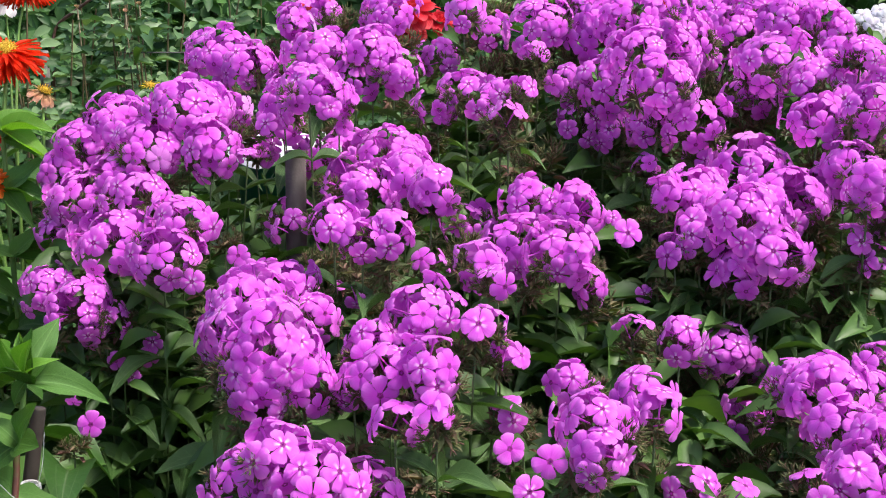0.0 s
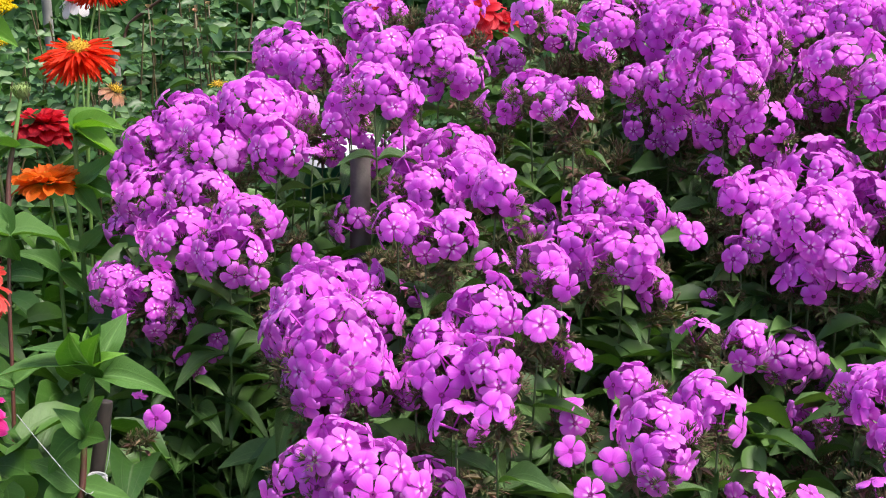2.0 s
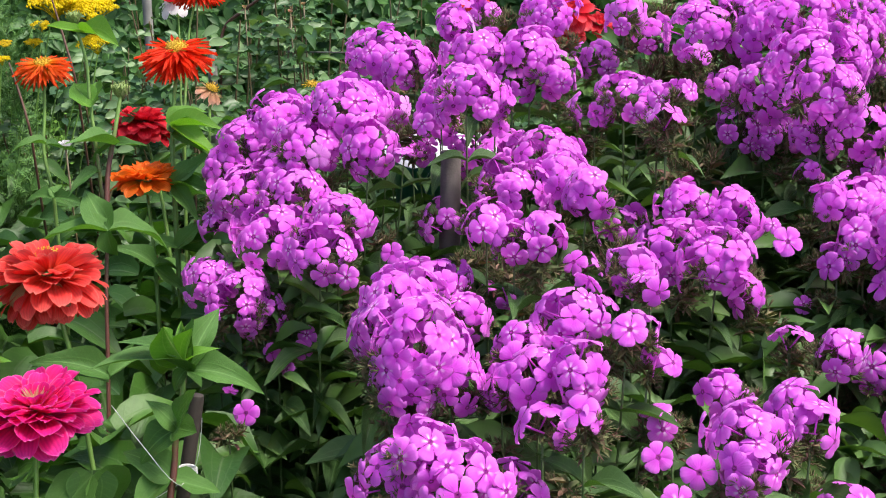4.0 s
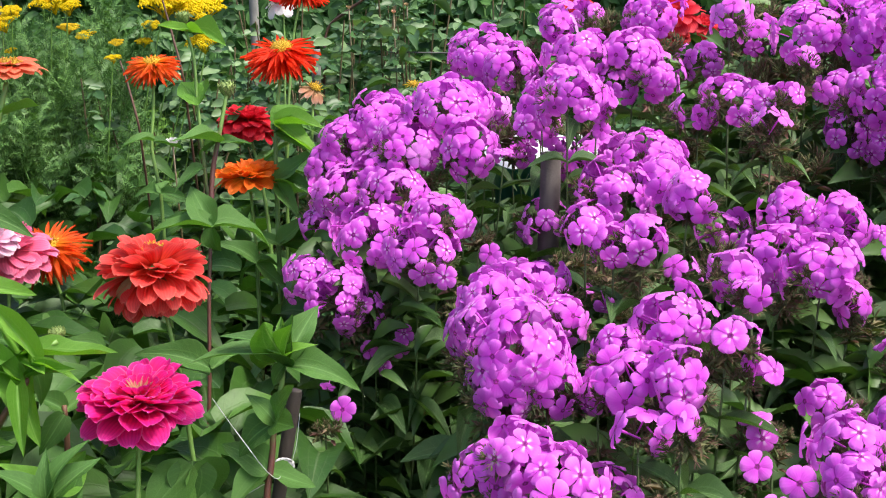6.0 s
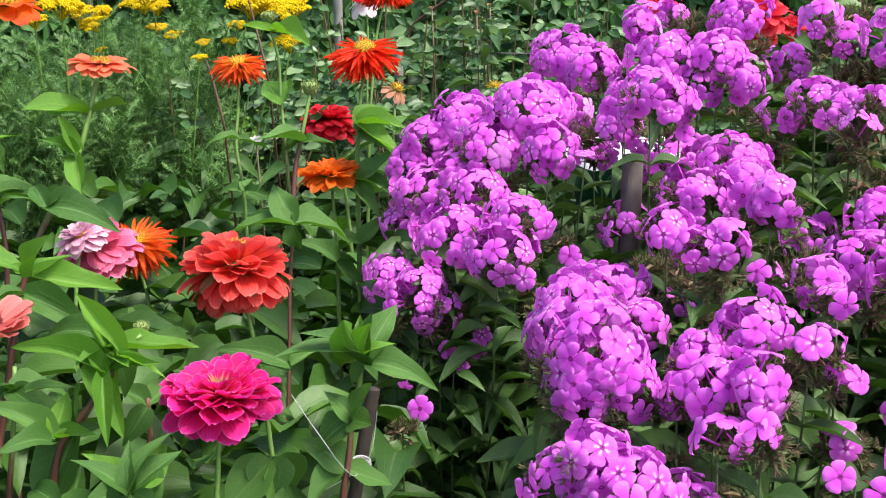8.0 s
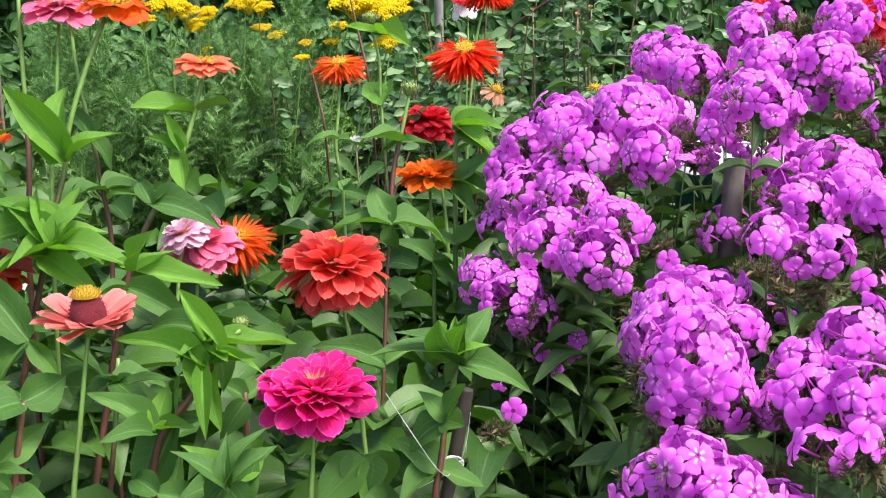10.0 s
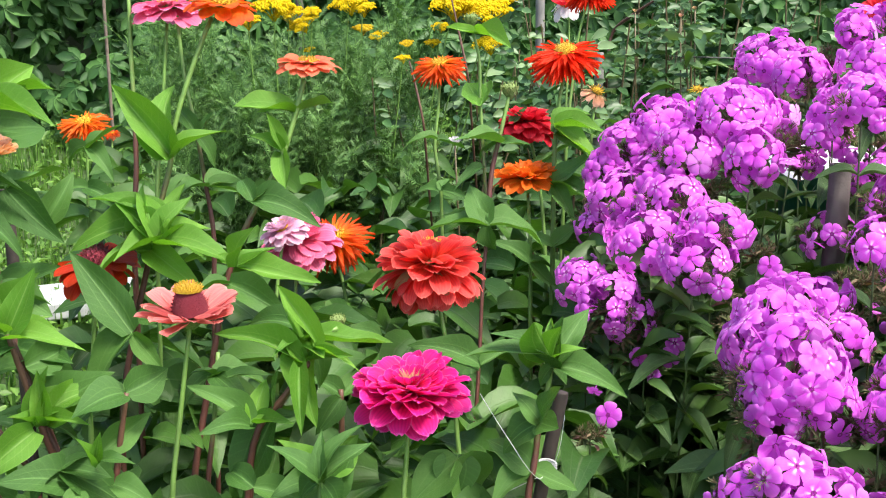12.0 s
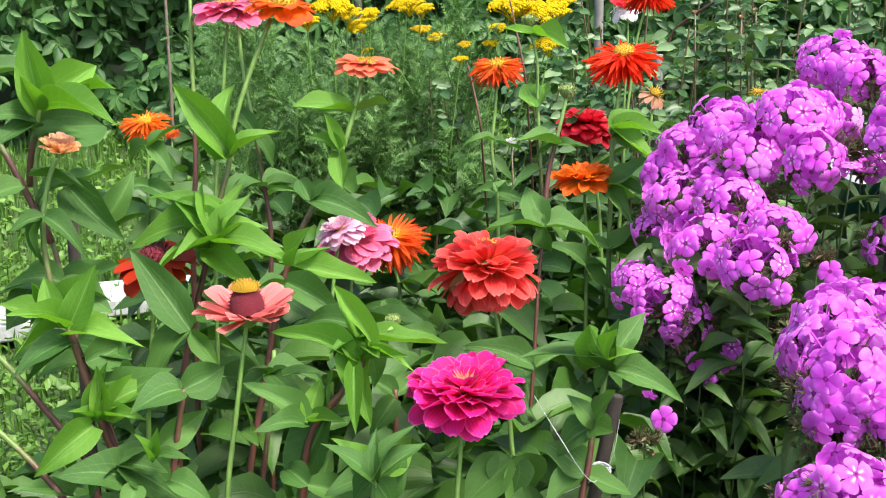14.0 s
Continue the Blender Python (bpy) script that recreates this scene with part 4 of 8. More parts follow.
p = phlox_plant(0.48, 1.41, "magenta-pink phlox with loose heads on thin stalks")
phlox_head(p, 0.466, 1.300, 1.165, 0.032, 0.038, leaves=7)
phlox_head(p, 0.468, 1.385, 1.176, 0.033, 0.029, leaves=7)
phlox_head(p, 0.462, 1.328, 1.105, 0.025, 0.022, low=80, leaves=7)
phlox_head(p, 0.483, 1.320, 1.071, 0.019, 0.032, low=80, leaves=7)
phlox_head(p, 0.508, 1.324, 1.135, 0.032, 0.044, leaves=7)
phlox_tuft(p, 0.468, 1.359, 1.061, 0.059)

p = phlox_plant(-0.17, 1.73, "tall magenta-pink phlox with rounded flower heads")
phlox_head(p, -0.316, 1.738, 1.283, 0.058, 0.035, leaves=7)
phlox_head(p, -0.262, 1.694, 1.269, 0.039, 0.035, leaves=7)
phlox_head(p, -0.173, 1.668, 1.290, 0.046, 0.029, leaves=7)
phlox_head(p, -0.158, 1.426, 1.263, 0.041, 0.028, leaves=7)
phlox_head(p, -0.199, 1.503, 1.242, 0.028, 0.031, leaves=7)
phlox_head(p, -0.096, 1.679, 1.293, 0.045, 0.033, leaves=7)
phlox_head(p, -0.065, 1.672, 1.263, 0.036, 0.031, leaves=7)
phlox_head(p, -0.119, 1.670, 1.255, 0.031, 0.026, leaves=7)
phlox_head(p, -0.129, 1.503, 1.242, 0.021, 0.021, leaves=7)
phlox_head(p, -0.209, 1.728, 1.329, 0.027, 0.032, leaves=7)
phlox_head(p, -0.212, 1.596, 1.202, 0.030, 0.022, leaves=7)
phlox_head(p, -0.077, 1.783, 1.343, 0.046, 0.025, leaves=7)
phlox_head(p, -0.180, 1.833, 1.341, 0.034, 0.020, leaves=7)
phlox_tuft(p, -0.249, 1.721, 1.298, 0.063)
phlox_tuft(p, -0.150, 1.781, 1.335, 0.074)
phlox_tuft(p, -0.051, 1.723, 1.306, 0.048)
phlox_tuft(p, -0.137, 1.597, 1.206, 0.045)
phlox_single(p, -0.122, 1.496, 1.211, 0.028, (-0.06, -1.00, 0.40))
phlox_single(p, -0.130, 1.401, 1.246, 0.031, (-0.03, -1.00, 0.47))

p = phlox_plant(0.06, 1.69, "tall magenta-pink phlox with airy flower heads")
phlox_head(p, 0.030, 1.585, 1.244, 0.044, 0.025, fill=0.80, leaves=7)
phlox_head(p, -0.007, 1.601, 1.224, 0.034, 0.016, fill=0.80, leaves=7)
phlox_head(p, 0.068, 1.454, 1.254, 0.024, 0.020, low=80, leaves=7)
phlox_head(p, 0.092, 1.455, 1.257, 0.019, 0.024, low=85, lean=(0.5, -0.3), leaves=7)
phlox_head(p, 0.077, 1.417, 1.228, 0.023, 0.017, low=60, leaves=7)
phlox_head(p, 0.029, 1.731, 1.341, 0.033, 0.027, fill=0.80, leaves=7)
phlox_head(p, 0.070, 1.775, 1.311, 0.029, 0.025, fill=0.80, leaves=7)
phlox_head(p, 0.138, 1.708, 1.330, 0.049, 0.033, fill=0.80, leaves=7)
phlox_head(p, 0.117, 1.616, 1.286, 0.022, 0.019, low=80, leaves=7)
phlox_head(p, -0.003, 1.768, 1.279, 0.033, 0.025, fill=0.80, leaves=7)
phlox_tuft(p, 0.095, 1.768, 1.279, 0.098)
phlox_tuft(p, 0.131, 1.588, 1.166, 0.075)
phlox_tuft(p, 0.054, 1.764, 1.263, 0.074)
phlox_tuft(p, 0.072, 1.835, 1.350, 0.067)
phlox_tuft(p, -0.018, 1.641, 1.174, 0.054)

p = phlox_plant(0.25, 1.69, "tall magenta-pink phlox mass with pale sunlit heads")
phlox_head(p, 0.216, 1.705, 1.319, 0.056, 0.038, fill=0.80, leaves=7)
phlox_head(p, 0.270, 1.596, 1.291, 0.063, 0.040, fill=0.80, leaves=7)
phlox_head(p, 0.268, 1.690, 1.342, 0.074, 0.031, fill=0.80, leaves=7)
phlox_head(p, 0.214, 1.608, 1.253, 0.043, 0.034, fill=0.80, leaves=7)
phlox_head(p, 0.270, 1.506, 1.256, 0.046, 0.038, fill=0.80, leaves=7)
phlox_head(p, 0.309, 1.497, 1.218, 0.039, 0.034, fill=0.80, leaves=7)
phlox_head(p, 0.231, 1.615, 1.196, 0.038, 0.023, fill=0.80, leaves=7)
phlox_head(p, 0.326, 1.684, 1.316, 0.051, 0.034, fill=0.80, leaves=7)
phlox_head(p, 0.324, 1.508, 1.174, 0.028, 0.023, fill=0.80, leaves=7)
phlox_head(p, 0.186, 1.616, 1.200, 0.033, 0.030, fill=0.80, leaves=7)
phlox_head(p, 0.174, 1.658, 1.249, 0.031, 0.031, fill=0.80, leaves=7)
phlox_head(p, 0.265, 1.546, 1.205, 0.032, 0.025, fill=0.80, leaves=7)
phlox_head(p, 0.197, 1.754, 1.352, 0.048, 0.032, fill=0.80, leaves=7)
phlox_head(p, 0.258, 1.533, 1.152, 0.022, 0.017, low=80, leaves=7)
phlox_tuft(p, 0.171, 1.717, 1.283, 0.071)
phlox_tuft(p, 0.409, 1.709, 1.244, 0.095)
phlox_tuft(p, 0.187, 1.728, 1.329, 0.056)
phlox_tuft(p, 0.259, 1.651, 1.219, 0.046)
phlox_single(p, 0.256, 1.486, 1.167, 0.025, (0.23, -1.00, 0.05))
phlox_single(p, 0.146, 1.608, 1.253, 0.033, (-0.22, -1.00, 0.11))

p = phlox_plant(0.47, 1.69, "tall magenta-pink phlox mass at the end of the bed")
phlox_head(p, 0.411, 1.765, 1.312, 0.054, 0.037, fill=0.80, leaves=7)
phlox_head(p, 0.489, 1.730, 1.337, 0.060, 0.030, fill=0.80, leaves=7)
phlox_head(p, 0.434, 1.574, 1.282, 0.055, 0.033, fill=0.80, leaves=7)
phlox_head(p, 0.482, 1.547, 1.255, 0.060, 0.039, fill=0.80, leaves=7)
phlox_head(p, 0.530, 1.706, 1.322, 0.039, 0.036, fill=0.80, leaves=7)
phlox_head(p, 0.519, 1.515, 1.297, 0.032, 0.027, fill=0.80, leaves=7)
phlox_head(p, 0.454, 1.457, 1.220, 0.042, 0.026, fill=0.80, leaves=7)
phlox_head(p, 0.498, 1.419, 1.234, 0.032, 0.033, fill=0.80, leaves=7)
phlox_head(p, 0.457, 1.793, 1.343, 0.049, 0.025, fill=0.80, leaves=7)
phlox_head(p, 0.383, 1.814, 1.346, 0.047, 0.025, fill=0.80, leaves=7)
phlox_head(p, 0.408, 1.605, 1.239, 0.037, 0.025, fill=0.80, leaves=7)
phlox_head(p, 0.362, 1.716, 1.275, 0.040, 0.032, fill=0.80, leaves=7)
phlox_head(p, 0.557, 1.508, 1.262, 0.035, 0.035, fill=0.80, leaves=7)
phlox_head(p, 0.527, 1.615, 1.282, 0.037, 0.030, fill=0.80, leaves=7)
phlox_head(p, 0.525, 1.440, 1.191, 0.027, 0.023, fill=0.80, leaves=7)
phlox_tuft(p, 0.475, 1.551, 1.230, 0.058)
phlox_tuft(p, 0.408, 1.600, 1.217, 0.082)
phlox_tuft(p, 0.378, 1.707, 1.236, 0.071)
phlox_tuft(p, 0.466, 1.489, 1.181, 0.056)

p = phlox_plant(0.70, 2.06, "white phlox head behind the magenta ones", white=True)
phlox_head(p, 0.679, 1.979, 1.305, 0.040, 0.033, size=0.030)
phlox_head(p, 0.715, 1.982, 1.319, 0.036, 0.036, size=0.030)

# ---- zinnias ----

z = zinnia_plant(-0.474, 0.963, "magenta-pink double zinnia on a straight green stalk")
stalk(z, [(-0.494, 0.965, 0.980), (-0.493, 0.957, 0.944), (-0.492, 0.950, 0.917), (-0.474, 0.963, -0.020)], 0.0027, "green_stem")
zinnia_head(z, -0.495, 0.973, 1.015, 0.0548, [("pink", "broad", 14, 0.76, -4, 0.18, -0.10), ("pink", "broad", 16, 0.84, 4, 0.18, -0.05), ("pink", "scoop", 16, 0.84, 2, 0.17, 0.0), ("pink", "scoop", 16, 0.76, 8, 0.16, 0.05), ("pink", "scoop", 14, 0.64, 14, 0.14, 0.09), ("pink", "scoop", 12, 0.50, 24, 0.12, 0.12), ("pink", "scoop", 9, 0.36, 40, 0.09, 0.14), ("faded", "quill", 26, 0.27, 56, 0.06, 0.14)], lean=(0.03, -0.20), disc=("disc_yellow", 14, 0.7, 0.3), disc_size=0.10, disc_lift=0.14)

z = zinnia_plant(-0.485, 1.090, "coral-red double zinnia with a few withered petals")
stalk(z, [(-0.532, 1.108, 1.070), (-0.525, 1.105, 1.047), (-0.512, 1.099, 0.995), (-0.499, 1.088, 0.926), (-0.491, 1.081, 0.879), (-0.485, 1.090, -0.020)], 0.0026, "green_stem")
zinnia_head(z, -0.540, 1.110, 1.102, 0.0560, [("coral", "broad", 15, 0.70, -46, 0.24, -0.12), ("coral", "broad", 17, 0.82, -30, 0.24, -0.06), ("coral", "broad", 18, 0.86, -14, 0.23, 0.0), ("coral", "scoop", 17, 0.80, -8, 0.22, 0.08), ("coral", "scoop", 16, 0.74, 4, 0.20, 0.14), ("coral", "scoop", 12, 0.62, 24, 0.18, 0.19), ("coral", "scoop", 7, 0.48, 46, 0.15, 0.21)], lean=(0.0, 0.02), disc=("disc_yellow", 40, 0.6, 0.16), disc_size=0.19, dead=4, disc_lift=0.42)
zinnia_leaf(z, (-0.478, 1.096, 1.004), (-0.543, 1.066, 1.042), 0.40, (-0.07, -0.64, 0.85))
zinnia_leaf(z, (-0.478, 1.096, 1.004), (-0.454, 1.120, 1.035), 0.40, (0.05, -0.31, 0.85))
zinnia_leaf(z, (-0.450, 0.982, 0.952), (-0.485, 0.963, 0.900), 0.75, (0.26, -0.34, 0.85))
zinnia_leaf(z, (-0.450, 0.982, 0.952), (-0.431, 1.021, 0.888), 0.75, (0.10, -0.75, 0.85))
zinnia_leaf(z, (-0.464, 1.045, 1.001), (-0.491, 1.050, 0.953), 0.60, (0.28, -0.31, 0.85))
zinnia_leaf(z, (-0.489, 1.031, 1.001), (-0.460, 1.042, 0.976), 0.60, (0.13, -0.72, 0.85))

z = zinnia_plant(-0.689, 0.887, "salmon single zinnia with a tall brown-red cone")
stalk(z, [(-0.703, 0.911, 1.067), (-0.703, 0.901, 1.029), (-0.703, 0.889, 0.981), (-0.702, 0.870, 0.905), (-0.689, 0.887, -0.020)], 0.0027, "green_stem")
zinnia_head(z, -0.703, 0.914, 1.078, 0.0518, [("salmon", "scoop", 14, 0.72, 13, 0.26, 0.04), ("salmon", "scoop", 9, 0.72, 3, 0.26, -0.03)], lean=(0.0, -0.10), disc=("cone", 200, 1.55, 0.06), disc_size=0.33)
child("disc_crown", disc_mesh("disc_yellow", 90, 0.6, 0.14), z, pose(-0.703, 0.911, 1.1050) @ Matrix.Diagonal((0.0128, 0.0128, 0.0125, 1)), "ring of yellow florets")


z = zinnia_plant(-0.934, 1.011, "rust-red zinnia half hidden among its leaves")
stalk(z, [(-0.933, 1.043, 1.063), (-0.931, 1.035, 1.030), (-0.928, 1.024, 0.979), (-0.925, 1.010, 0.915), (-0.934, 1.011, -0.018)], 0.0029, "green_stem")
zinnia_head(z, -0.933, 1.047, 1.080, 0.0497, [("rust", "broad", 13, 0.76, 6, 0.26, 0.0), ("rust", "broad", 12, 0.78, -14, 0.26, -0.04)], lean=(0.0, -0.25), disc=("cone", 60, 0.8, 0.16), disc_size=0.34)
zinnia_leaf(z, (-0.828, 0.974, 1.030), (-0.914, 0.979, 1.106), 0.38, (0.29, -0.80, 0.85))
zinnia_leaf(z, (-0.828, 0.974, 1.030), (-0.808, 0.999, 0.984), 0.40, (-0.05, -0.76, 0.85))
zinnia_leaf(z, (-0.828, 0.974, 1.030), (-0.870, 0.905, 0.952), 0.45, (0.16, -0.33, 0.85))
zinnia_leaf(z, (-0.860, 0.995, 0.951), (-0.887, 0.927, 0.951), 0.50, (0.07, -0.82, 0.85))
zinnia_leaf(z, (-0.860, 0.995, 0.951), (-0.828, 1.033, 0.968), 0.50, (-0.10, -0.32, 0.85))

z = zinnia_plant(-0.875, 1.409, "rose-pink and pale lilac double zinnia")
stalk(z, [(-0.901, 1.418, 1.008), (-0.898, 1.407, 0.961), (-0.894, 1.393, 0.898), (-0.875, 1.409, 0.025)], 0.0029, "green_stem")
zinnia_head(z, -0.901, 1.424, 1.033, 0.0594, [("rose_pink", "broad", 15, 0.80, -18, 0.22, -0.08), ("rose_pink", "broad", 16, 0.82, -6, 0.20, -0.01), ("rose_pink", "broad", 15, 0.74, 4, 0.19, 0.07), ("rose_pink", "scoop", 13, 0.60, 12, 0.17, 0.12), ("rose_pink", "scoop", 11, 0.46, 26, 0.14, 0.17), ("rose_pink", "scoop", 8, 0.34, 44, 0.10, 0.20)], lean=(-0.2, -0.3), disc=("disc_yellow", 30, 0.6, 0.2), disc_size=0.2)

z = zinnia_plant(-0.866, 1.342, "pale pink zinnia with a small yellow eye")
stalk(z, [(-0.889, 1.364, 1.045), (-0.890, 1.350, 0.992), (-0.885, 1.333, 0.916), (-0.866, 1.342, 0.018)], 0.0029, "green_stem")
zinnia_head(z, -0.889, 1.368, 1.061, 0.0356, [("lilac_pink", "broad", 15, 0.80, -18, 0.22, -0.08), ("lilac_pink", "broad", 16, 0.82, -6, 0.20, -0.01), ("lilac_pink", "broad", 15, 0.74, 4, 0.19, 0.07), ("lilac_pink", "scoop", 13, 0.60, 12, 0.17, 0.12), ("lilac_pink", "scoop", 11, 0.46, 26, 0.14, 0.17), ("lilac_pink", "scoop", 8, 0.34, 44, 0.10, 0.20)], lean=(-0.3, -0.3), disc=("disc_yellow", 30, 0.8, 0.2), disc_size=0.3)

z = zinnia_plant(-0.866, 1.485, "orange spidery zinnia with a yellow middle")
stalk(z, [(-0.871, 1.477, 0.995), (-0.860, 1.475, 0.967), (-0.849, 1.467, 0.911), (-0.866, 1.485, 0.033)], 0.0029, "green_stem")
zinnia_head(z, -0.878, 1.481, 1.027, 0.0560, [("orange_spider", "quill", 22, 0.74, -62, 0.16, -0.08), ("orange_spider", "quill", 26, 0.80, -38, 0.16, -0.04), ("orange_spider", "quill", 34, 0.90, -28, 0.16, 0.0), ("orange_spider", "quill", 34, 0.86, -10, 0.17, 0.05), ("orange_spider", "quill", 26, 0.66, 6, 0.2, 0.1)], lean=(0.1, -0.4), disc=("disc_yellow", 40, 0.6, 0.2), disc_size=0.26)
zinnia_leaf(z, (-0.820, 1.417, 0.928), (-0.766, 1.396, 0.948), 0.40, (-0.18, -0.61, 0.85))
zinnia_leaf(z, (-0.820, 1.417, 0.928), (-0.858, 1.398, 0.911), 0.40, (-0.21, -0.82, 0.85))
zinnia_leaf(z, (-0.820, 1.417, 0.928), (-0.889, 1.421, 0.959), 0.40, (-0.11, -0.27, 0.85))

z = zinnia_plant(-0.578, 1.551, "bright orange semi-double zinnia")
stalk(z, [(-0.613, 1.572, 1.102), (-0.603, 1.559, 1.028), (-0.594, 1.540, 0.935), (-0.578, 1.551, 0.033)], 0.0029, "green_stem")
zinnia_head(z, -0.610, 1.556, 1.126, 0.0450, [("orange", "broad", 20, 0.82, -4, 0.2, -0.03), ("orange", "scoop", 19, 0.80, 2, 0.18, 0.03), ("orange", "scoop", 16, 0.66, 10, 0.14, 0.08), ("orange", "scoop", 11, 0.44, 24, 0.1, 0.12)], lean=(0.0, -0.05), disc=("disc_yellow", 24, 0.6, 0.24), disc_size=0.18, disc_lift=0.16)
zinnia_leaf(z, (-0.594, 1.535, 1.010), (-0.638, 1.513, 1.053), 0.40, (0.01, -0.46, 0.85))
zinnia_leaf(z, (-0.594, 1.535, 1.010), (-0.555, 1.561, 1.013), 0.40, (0.04, -0.48, 0.85))
zinnia_leaf(z, (-0.594, 1.535, 1.010), (-0.640, 1.543, 0.978), 0.40, (0.00, -0.59, 0.85))
zinnia_leaf(z, (-0.594, 1.535, 1.010), (-0.562, 1.559, 0.968), 0.40, (-0.16, -0.67, 0.85))

z = zinnia_plant(-0.614, 1.718, "deep crimson double zinnia")
stalk(z, [(-0.672, 1.729, 1.160), (-0.659, 1.724, 1.113), (-0.644, 1.715, 1.046), (-0.633, 1.702, 0.970), (-0.614, 1.718, 0.053)], 0.0029, "green_stem")
zinnia_head(z, -0.664, 1.700, 1.183, 0.0470, [("dark_red", "broad", 15, 0.80, -18, 0.22, -0.08), ("dark_red", "broad", 16, 0.82, -6, 0.20, -0.01), ("dark_red", "broad", 15, 0.74, 4, 0.19, 0.07), ("dark_red", "scoop", 13, 0.60, 12, 0.17, 0.12), ("dark_red", "scoop", 11, 0.46, 26, 0.14, 0.17), ("dark_red", "scoop", 8, 0.34, 44, 0.10, 0.20)], lean=(0.05, -0.04), disc=("cone", 40, 0.6, 0.2), disc_size=0.16)
zinnia_leaf(z, (-0.681, 1.672, 1.183), (-0.658, 1.690, 1.207), 0.60, (-0.29, -0.60, 0.85))
zinnia_leaf(z, (-0.641, 1.678, 1.121), (-0.594, 1.714, 1.154), 0.40, (-0.29, -0.48, 0.85))
zinnia_leaf(z, (-0.641, 1.678, 1.121), (-0.583, 1.714, 1.112), 0.40, (-0.26, -0.47, 0.85))

z = zinnia_plant(-0.569, 1.575, "scarlet spidery zinnia with a golden middle")
stalk(z, [(-0.576, 1.611, 1.270), (-0.578, 1.602, 1.239), (-0.579, 1.588, 1.186), (-0.575, 1.573, 1.117), (-0.568, 1.555, 1.033), (-0.569, 1.575, 0.034)], 0.0033, "green_stem")
zinnia_head(z, -0.577, 1.616, 1.291, 0.0530, [("spider", "quill", 18, 0.70, -58, 0.16, -0.08), ("spider", "quill", 26, 0.82, -38, 0.16, -0.04), ("spider", "quill", 34, 0.90, -28, 0.16, 0.0), ("spider", "quill", 34, 0.86, -10, 0.17, 0.05), ("spider", "quill", 26, 0.66, 6, 0.2, 0.1)], lean=(0.0, -0.22), disc=("disc_yellow", 90, 0.85, 0.11), disc_size=0.28)
zinnia_leaf(z, (-0.572, 1.569, 1.188), (-0.515, 1.587, 1.220), 0.50, (0.12, -0.41, 0.85))
zinnia_leaf(z, (-0.572, 1.569, 1.188), (-0.511, 1.543, 1.178), 0.40, (-0.26, -0.44, 0.85))
zinnia_leaf(z, (-0.572, 1.569, 1.188), (-0.566, 1.624, 1.222), 0.40, (-0.15, -0.58, 0.85))
zinnia_leaf(z, (-0.566, 1.552, 1.198), (-0.533, 1.583, 1.239), 0.40, (-0.11, -0.63, 0.85), young=True)
zinnia_leaf(z, (-0.566, 1.552, 1.198), (-0.497, 1.565, 1.205), 0.40, (-0.08, -0.49, 0.85), young=True)
zinnia_leaf(z, (-0.566, 1.552, 1.198), (-0.498, 1.549, 1.149), 0.40, (-0.07, -0.39, 0.85), young=True)
zinnia_leaf(z, (-0.568, 1.554, 1.120), (-0.505, 1.532, 1.121), 0.40, (0.04, -0.41, 0.85))
zinnia_leaf(z, (-0.568, 1.554, 1.120), (-0.529, 1.537, 1.072), 0.40, (-0.17, -0.37, 0.85))
zinnia_leaf(z, (-0.568, 1.554, 1.120), (-0.502, 1.567, 1.162), 0.50, (-0.19, -0.59, 0.85))
zinnia_leaf(z, (-0.561, 1.537, 1.037), (-0.504, 1.585, 1.049), 0.40, (-0.24, -0.66, 0.85))
zinnia_leaf(z, (-0.561, 1.537, 1.037), (-0.510, 1.551, 1.079), 0.40, (0.20, -0.59, 0.85))
zinnia_leaf(z, (-0.561, 1.537, 1.037), (-0.605, 1.547, 1.046), 0.40, (-0.20, -0.65, 0.85))
zinnia_leaf(z, (-0.561, 1.537, 1.037), (-0.492, 1.577, 1.012), 0.40, (0.23, -0.58, 0.85))

z = zinnia_plant(-0.839, 1.741, "vermilion spidery zinnia with a yellow middle")
stalk(z, [(-0.846, 1.772, 1.235), (-0.844, 1.761, 1.187), (-0.843, 1.747, 1.133), (-0.828, 1.738, 1.062), (-0.839, 1.741, 0.063)], 0.0029, "green_stem")
zinnia_head(z, -0.848, 1.776, 1.258, 0.0450, [("orange_spider", "quill", 26, 0.80, -38, 0.16, -0.04), ("orange_spider", "quill", 34, 0.90, -28, 0.16, 0.0), ("orange_spider", "quill", 34, 0.86, -10, 0.17, 0.05), ("orange_spider", "quill", 26, 0.66, 6, 0.2, 0.1)], lean=(0.0, -0.22), disc=("disc_yellow", 40, 0.6, 0.2), disc_size=0.28)
zinnia_leaf(z, (-0.819, 1.706, 1.149), (-0.868, 1.681, 1.162), 0.40, (-0.19, -0.37, 0.85))
zinnia_leaf(z, (-0.819, 1.706, 1.149), (-0.788, 1.747, 1.128), 0.40, (-0.19, -0.68, 0.85))
zinnia_leaf(z, (-0.806, 1.693, 1.071), (-0.857, 1.694, 1.076), 0.40, (0.09, -0.37, 0.85))
zinnia_leaf(z, (-0.806, 1.693, 1.071), (-0.759, 1.695, 1.066), 0.40, (-0.22, -0.67, 0.85))
zinnia_leaf(z, (-0.806, 1.693, 1.071), (-0.803, 1.728, 1.102), 0.40, (-0.14, -0.64, 0.85))

